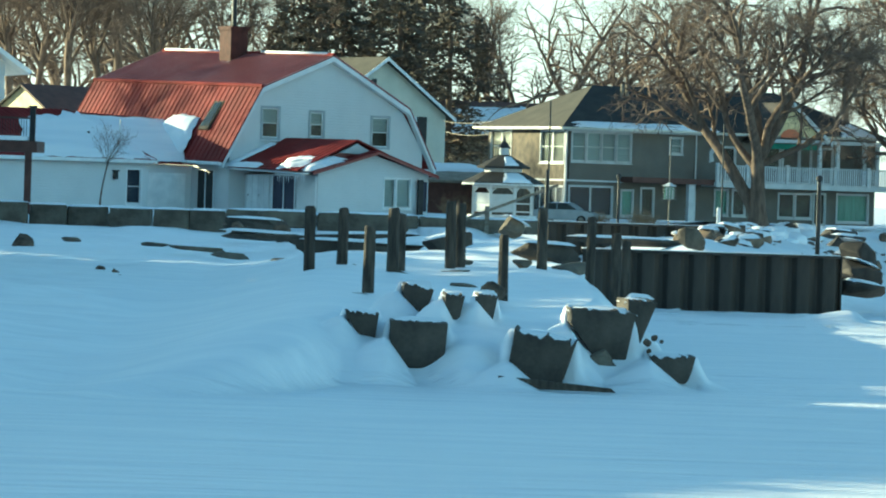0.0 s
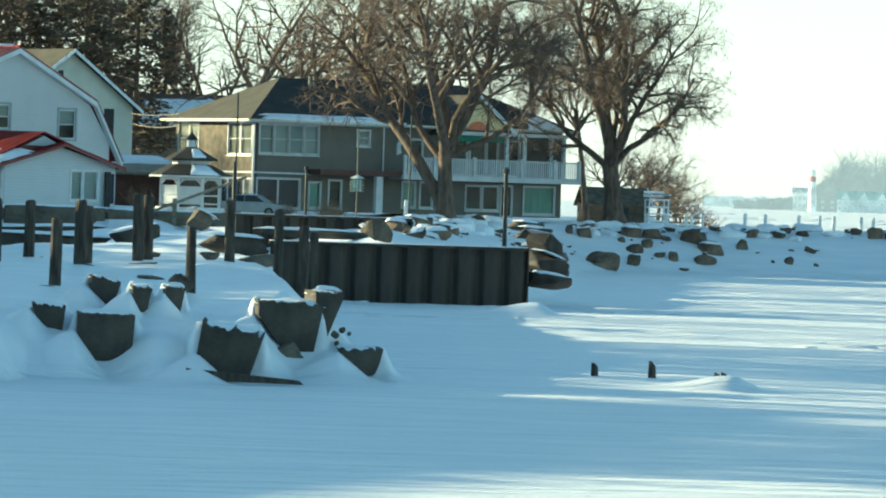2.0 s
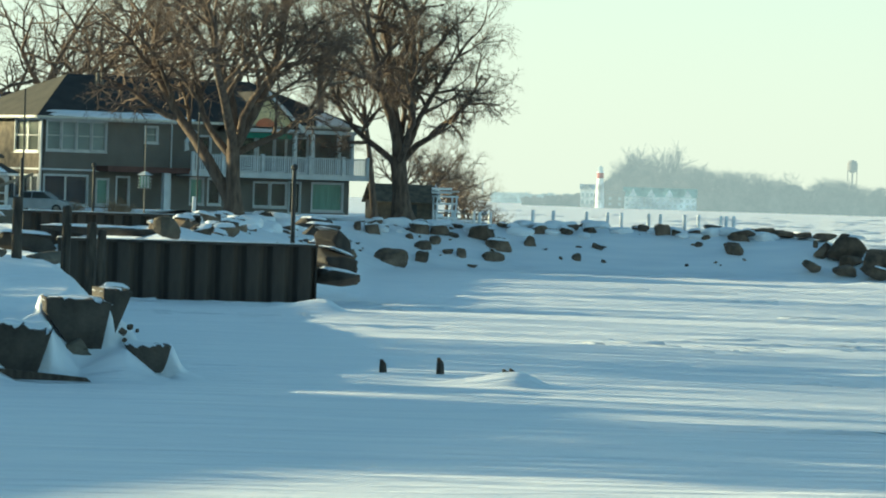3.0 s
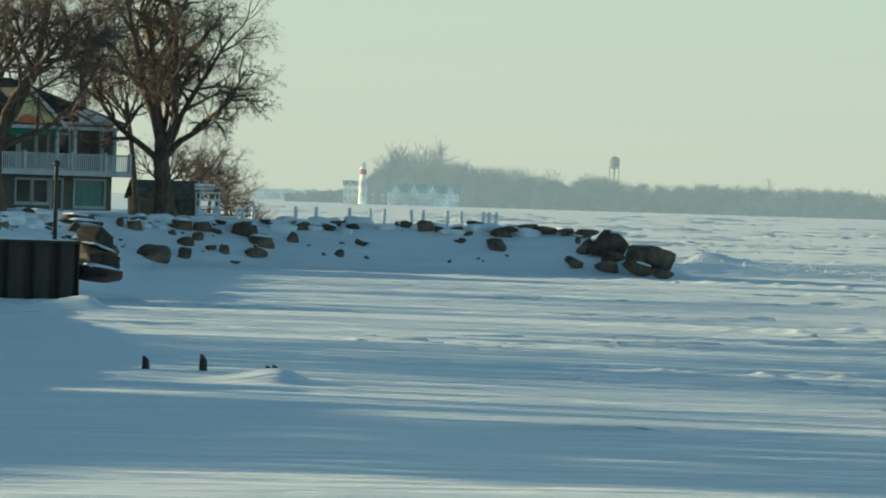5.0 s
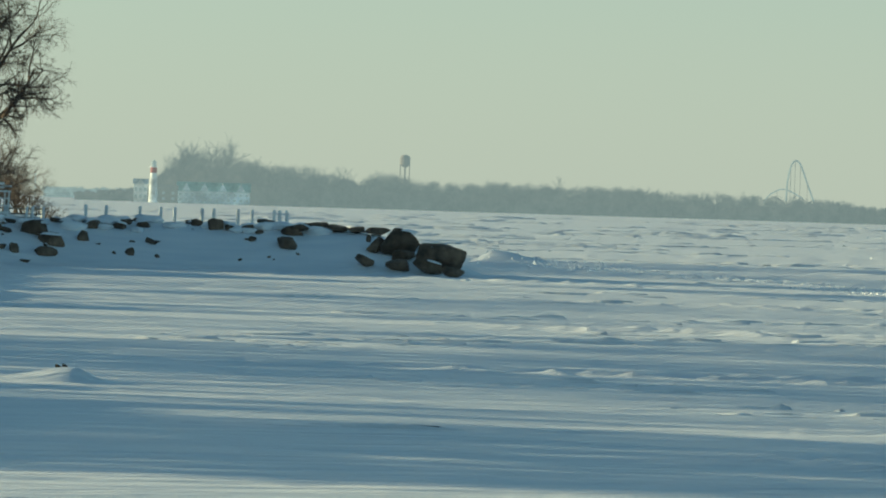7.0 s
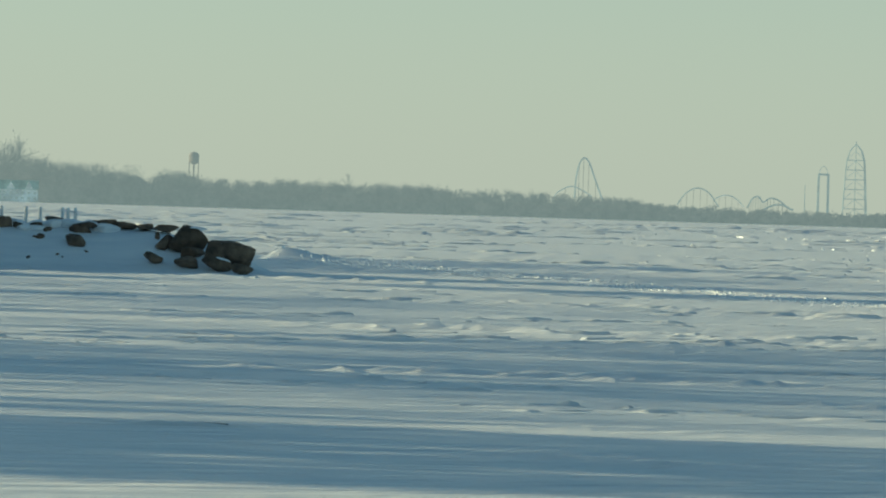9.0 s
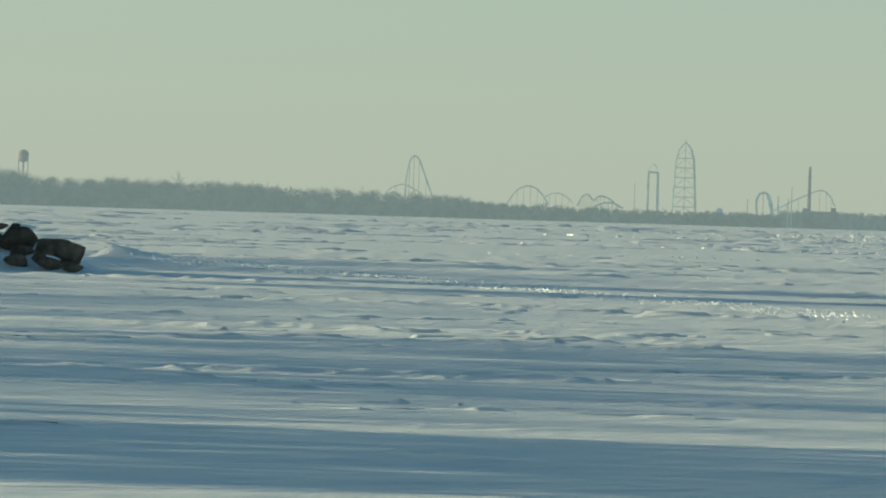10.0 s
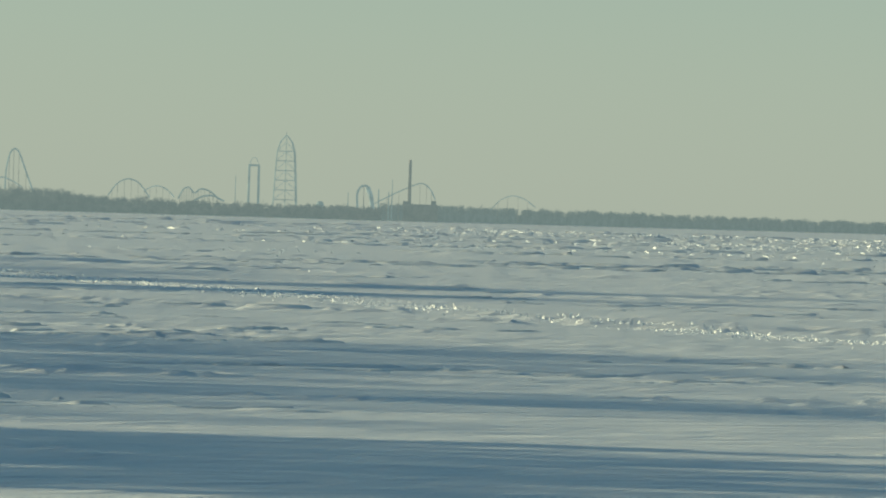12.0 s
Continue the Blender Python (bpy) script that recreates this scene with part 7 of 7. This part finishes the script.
def far_block(name, label, az, dist, w, h, roof, wall_mat, roof_mat, bays):
    ob = thing(name, label, "house", far_frame(az, dist))
    part("wall", Shape().box(-w / 2, w / 2, 0, 8, -0.5, h), wall_mat, ob)
    part("roof", Shape().slab((-w / 2 - 0.5, -0.6, h), (w / 2 + 0.5, -0.6, h), (w / 2 + 0.5, 4, h + roof), (-w / 2 - 0.5, 4, h + roof), 0.3), roof_mat, ob)
    for i in range(bays):
        x = -w / 2 + (i + 0.5) * w / bays
        for z in (h * 0.2, h * 0.6):
            part("window", Shape().box(x - 0.8, x + 0.8, -0.12, -0.02, z, z + h * 0.2), FAR_STEEL, ob)
        if i % 3 == 1:
            part("gable", Shape().prism([(x - 2.4, h), (x + 2.4, h), (x, h + roof * 0.9)], -1.2, 2), wall_mat, ob)
    return ob


far_block("house", "long white shore building with a teal roof", 9.394, 2620, 42, 7.5, 5.0, FAR_WHITE, FAR_TEAL, 12)
far_block("house", "white shore building beside the lighthouse", 8.471, 2625, 8.0, 10.5, 3.0, FAR_WHITE, FAR_WHITE, 3)
far_block("house", "dark boat shed beside the lighthouse", 8.822, 2610, 11, 8.0, 2.2, FAR_WOOD, FAR_WOOD, 2)

water = thing("water_tower", "distant water tower on slender legs", "water tower", far_frame(11.806, 2700))
tz = 26.57
part("tank", Shape().lathe([(0.6, tz - 1.4), (3.0, tz), (3.1, tz + 4.2), (2.4, tz + 5.6), (0.3, tz + 6.4)], 14), FAR_WOOD, water)
for dx_, dy_ in ((-2.7, -2.7), (2.7, -2.7), (2.7, 2.7), (-2.7, 2.7)):
    part("leg", Shape().bar((dx_ * 1.12, dy_ * 1.12, 0), (dx_, dy_, tz + 0.4), 0.3, sides=5), FAR_WOOD, water)
part("riser", Shape().bar((0, 0, 0), (0, 0, tz), 0.5, sides=6), FAR_WOOD, water)
part("brace", Shape().bar((-2.9, -2.9, tz * 0.6), (2.9, -2.9, tz * 0.6), 0.16, sides=4).bar((-2.9, 2.9, tz * 0.6), (2.9, 2.9, tz * 0.6), 0.16, sides=4), FAR_WOOD, water)


def curve3(points, n=10):
    """A smooth line through a few points."""
    pts = [Vector(p) for p in points]
    pts = [pts[0] * 2 - pts[1]] + pts + [pts[-1] * 2 - pts[-2]]
    out = []
    for a, b, c, d in zip(pts[:-3], pts[1:-2], pts[2:-1], pts[3:]):
        for i in range(n):
            t = i / n
            out.append(0.5 * ((2 * b) + (c - a) * t + (2 * a - 5 * b + 4 * c - d) * t * t + (3 * b - a - 3 * c + d) * t ** 3))
    return out + [pts[-2]]


def coaster(label, points, r, supports, material=None):
    ob = thing("roller_coaster", label, "roller coaster", pose(0, 0, 0), "rides on the far shore")
    line = curve3(points)
    part("track", Shape().path(line, r, 5), material or FAR_STEEL, ob)
    for i in range(supports):
        p = line[int((i + 1) * len(line) / (supports + 1))]
        part("support", Shape().bar((p.x, p.y, 0), p, r * 0.3, sides=4), FAR_WOOD, ob)
    return ob


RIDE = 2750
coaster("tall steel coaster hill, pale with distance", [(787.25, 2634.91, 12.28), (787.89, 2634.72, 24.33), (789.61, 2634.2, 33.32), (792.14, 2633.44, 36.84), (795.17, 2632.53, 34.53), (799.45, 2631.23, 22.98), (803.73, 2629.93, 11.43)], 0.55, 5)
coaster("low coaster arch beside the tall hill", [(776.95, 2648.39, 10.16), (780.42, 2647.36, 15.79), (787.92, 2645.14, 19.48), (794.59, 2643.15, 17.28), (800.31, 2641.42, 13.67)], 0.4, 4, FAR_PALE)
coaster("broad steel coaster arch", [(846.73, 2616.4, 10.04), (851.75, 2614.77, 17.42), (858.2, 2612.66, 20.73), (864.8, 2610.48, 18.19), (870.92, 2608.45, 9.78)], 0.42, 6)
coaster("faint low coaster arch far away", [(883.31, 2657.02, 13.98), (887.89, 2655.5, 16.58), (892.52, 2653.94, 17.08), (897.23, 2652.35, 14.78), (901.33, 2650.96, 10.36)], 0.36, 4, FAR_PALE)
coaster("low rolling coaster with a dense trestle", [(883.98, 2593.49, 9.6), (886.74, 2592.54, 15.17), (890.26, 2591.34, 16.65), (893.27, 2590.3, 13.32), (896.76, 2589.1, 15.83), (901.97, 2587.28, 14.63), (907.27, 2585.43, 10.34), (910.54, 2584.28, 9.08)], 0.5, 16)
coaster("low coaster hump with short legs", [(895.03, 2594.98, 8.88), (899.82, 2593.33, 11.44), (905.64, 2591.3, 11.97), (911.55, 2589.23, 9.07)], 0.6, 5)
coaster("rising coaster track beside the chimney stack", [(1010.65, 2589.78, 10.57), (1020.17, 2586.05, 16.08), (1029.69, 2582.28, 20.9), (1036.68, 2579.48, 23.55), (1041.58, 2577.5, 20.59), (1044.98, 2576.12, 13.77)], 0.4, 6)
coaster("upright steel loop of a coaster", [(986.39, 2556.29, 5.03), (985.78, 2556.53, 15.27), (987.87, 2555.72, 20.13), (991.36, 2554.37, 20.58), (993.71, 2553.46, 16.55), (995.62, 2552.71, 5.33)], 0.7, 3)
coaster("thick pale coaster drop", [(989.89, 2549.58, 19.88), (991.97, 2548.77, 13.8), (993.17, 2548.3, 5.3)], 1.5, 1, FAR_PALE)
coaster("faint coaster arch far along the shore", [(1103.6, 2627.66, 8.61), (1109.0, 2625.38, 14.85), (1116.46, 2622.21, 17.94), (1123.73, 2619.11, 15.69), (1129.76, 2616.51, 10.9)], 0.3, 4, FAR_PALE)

tower = thing("thrill_tower", "very tall lattice launch-coaster tower", "roller coaster", far_frame(20.173, 2740))
tt = 49.87
side_x = [(0.0, 7.6), (0.25, 7.0), (0.6, 6.1), (0.8, 5.4), (0.92, 3.6), (1.0, 0.3)]
for sx in (-1, 1):
    for yy in (-2.5, 2.5):
        part("column", Shape().path([Vector((sx * w, yy, tt * h)) for h, w in side_x], 0.42, 5), FAR_STEEL, tower)
part("column", Shape().path([Vector((0.0, 0, tt * h)) for h in (0, 0.5, 1.0)], 0.28, 5), FAR_STEEL, tower)
part("track", Shape().path([Vector((0.9 * w * (1 if h < 2 else 0), -3.2, tt * h)) for h, w in side_x], 0.3, 5), FAR_STEEL, tower)
for i in range(7):
    h = 0.1 + i * 0.118
    w = float(np.interp(h, [q[0] for q in side_x], [q[1] for q in side_x]))
    part("cross_beam", Shape().bar((-w, -2.5, tt * h), (w, -2.5, tt * h), 0.34, sides=4), FAR_STEEL, tower)
    part("cross_beam", Shape().bar((-w, 2.5, tt * h), (w, 2.5, tt * h), 0.34, sides=4), FAR_STEEL, tower)
    part("brace", Shape().bar((-w, -2.5, tt * h), (0, -2.5, tt * (h + 0.11)), 0.18, sides=4).bar((w, -2.5, tt * h), (0, -2.5, tt * (h + 0.11)), 0.18, sides=4), FAR_PALE, tower)
part("finial", Shape().bar((0, 0, tt), (0, 0, tt + 2.2), 0.4, 0.1, sides=5), FAR_STEEL, tower)

portal = thing("thrill_tower", "twin-legged drop tower with an arched top", "ride", far_frame(19.773, 2745))
pt = 31.21
for sx in (-1, 1):
    part("column", Shape().bar((sx * 3.1, 0, 0), (sx * 2.9, 0, pt), 0.8, 0.75, 6), FAR_STEEL, portal)
part("cross_beam", Shape().box(-3.4, 3.4, -0.6, 0.6, pt - 0.6, pt + 0.6), FAR_STEEL, portal)
part("arch", Shape().path([Vector((2.4 * math.cos(math.pi * i / 10), 0, pt + 0.5 + 4.4 * math.sin(math.pi * i / 10))) for i in range(11)], 0.22, 5), FAR_PALE, portal)
for az, top, r, lab in ((19.544, 25.09, 0.35, "thin hazy mast on the far shore"), (20.973, 16.86, 0.4, "thin hazy mast on the far shore"), (21.359, 19.13, 0.7, "stubby hazy ride tower on the shore"),
                        (21.53, 25.21, 0.4, "thin hazy mast on the far shore"), (21.487, 17.6, 0.45, "thin hazy mast on the far shore"), (7.143, 17.67, 0.3, "thin hazy mast on the far shore")):
    solid("mast", Shape().bar((0, 0, 0), (0, 0, top), r, r * 0.6, 6), FAR_STEEL, lab, "mast", far_frame(az, 2750), "far masts")
plant = thing("power_station", "blocky shore building with one tall chimney stack", "building", far_frame(21.893, 2730))
part("wall", Shape().box(-10.6, 10.6, 0, 14, 0, 10.5).box(-10.6, -6, 1, 12, 10.5, 12.2), FAR_WOOD, plant)
part("wall", Shape().box(6.5, 9.5, 1, 8, 10.5, 12.8), FAR_WOOD, plant)
part("chimney", Shape().bar((-6.8, 2, 10.5), (-6.8, 2, 37.28), 1.1, 0.8, 10), FAR_WOOD, plant)
pavilion = thing("ride_pavilion", "domed low ride building with a round tank above", "building", far_frame(20.695, 2740))
part("hall", Shape().prism([(-9, 0), (9, 0), (9, 3.4), (5, 6.0), (-5, 6.4), (-9, 3.6)], 0, 10), FAR_STEEL, pavilion)
part("tank", Shape().lathe([(0.8, 6.0), (2.2, 7.4), (2.4, 9.0), (1.6, 10.4), (0.2, 10.8)], 10, cx=-3.6), FAR_STEEL, pavilion)
for i, (a, w, h) in enumerate([(19.694, 9, 7.0), (20.28, 8, 7.5), (21.03, 10, 5.5), (21.152, 7, 5.0)]):
    hall = thing("hall", "low hazy ride building on the far shore", "building", far_frame(a, 2735), "far ride buildings")
    part("wall", Shape().box(-w / 2, w / 2, 0, 8, 0, h * 0.7), FAR_STEEL, hall)
    part("roof", Shape().prism([(-w / 2 - 0.3, h * 0.7), (w / 2 + 0.3, h * 0.7), (0, h)], -0.3, 8.3), FAR_STEEL, hall)
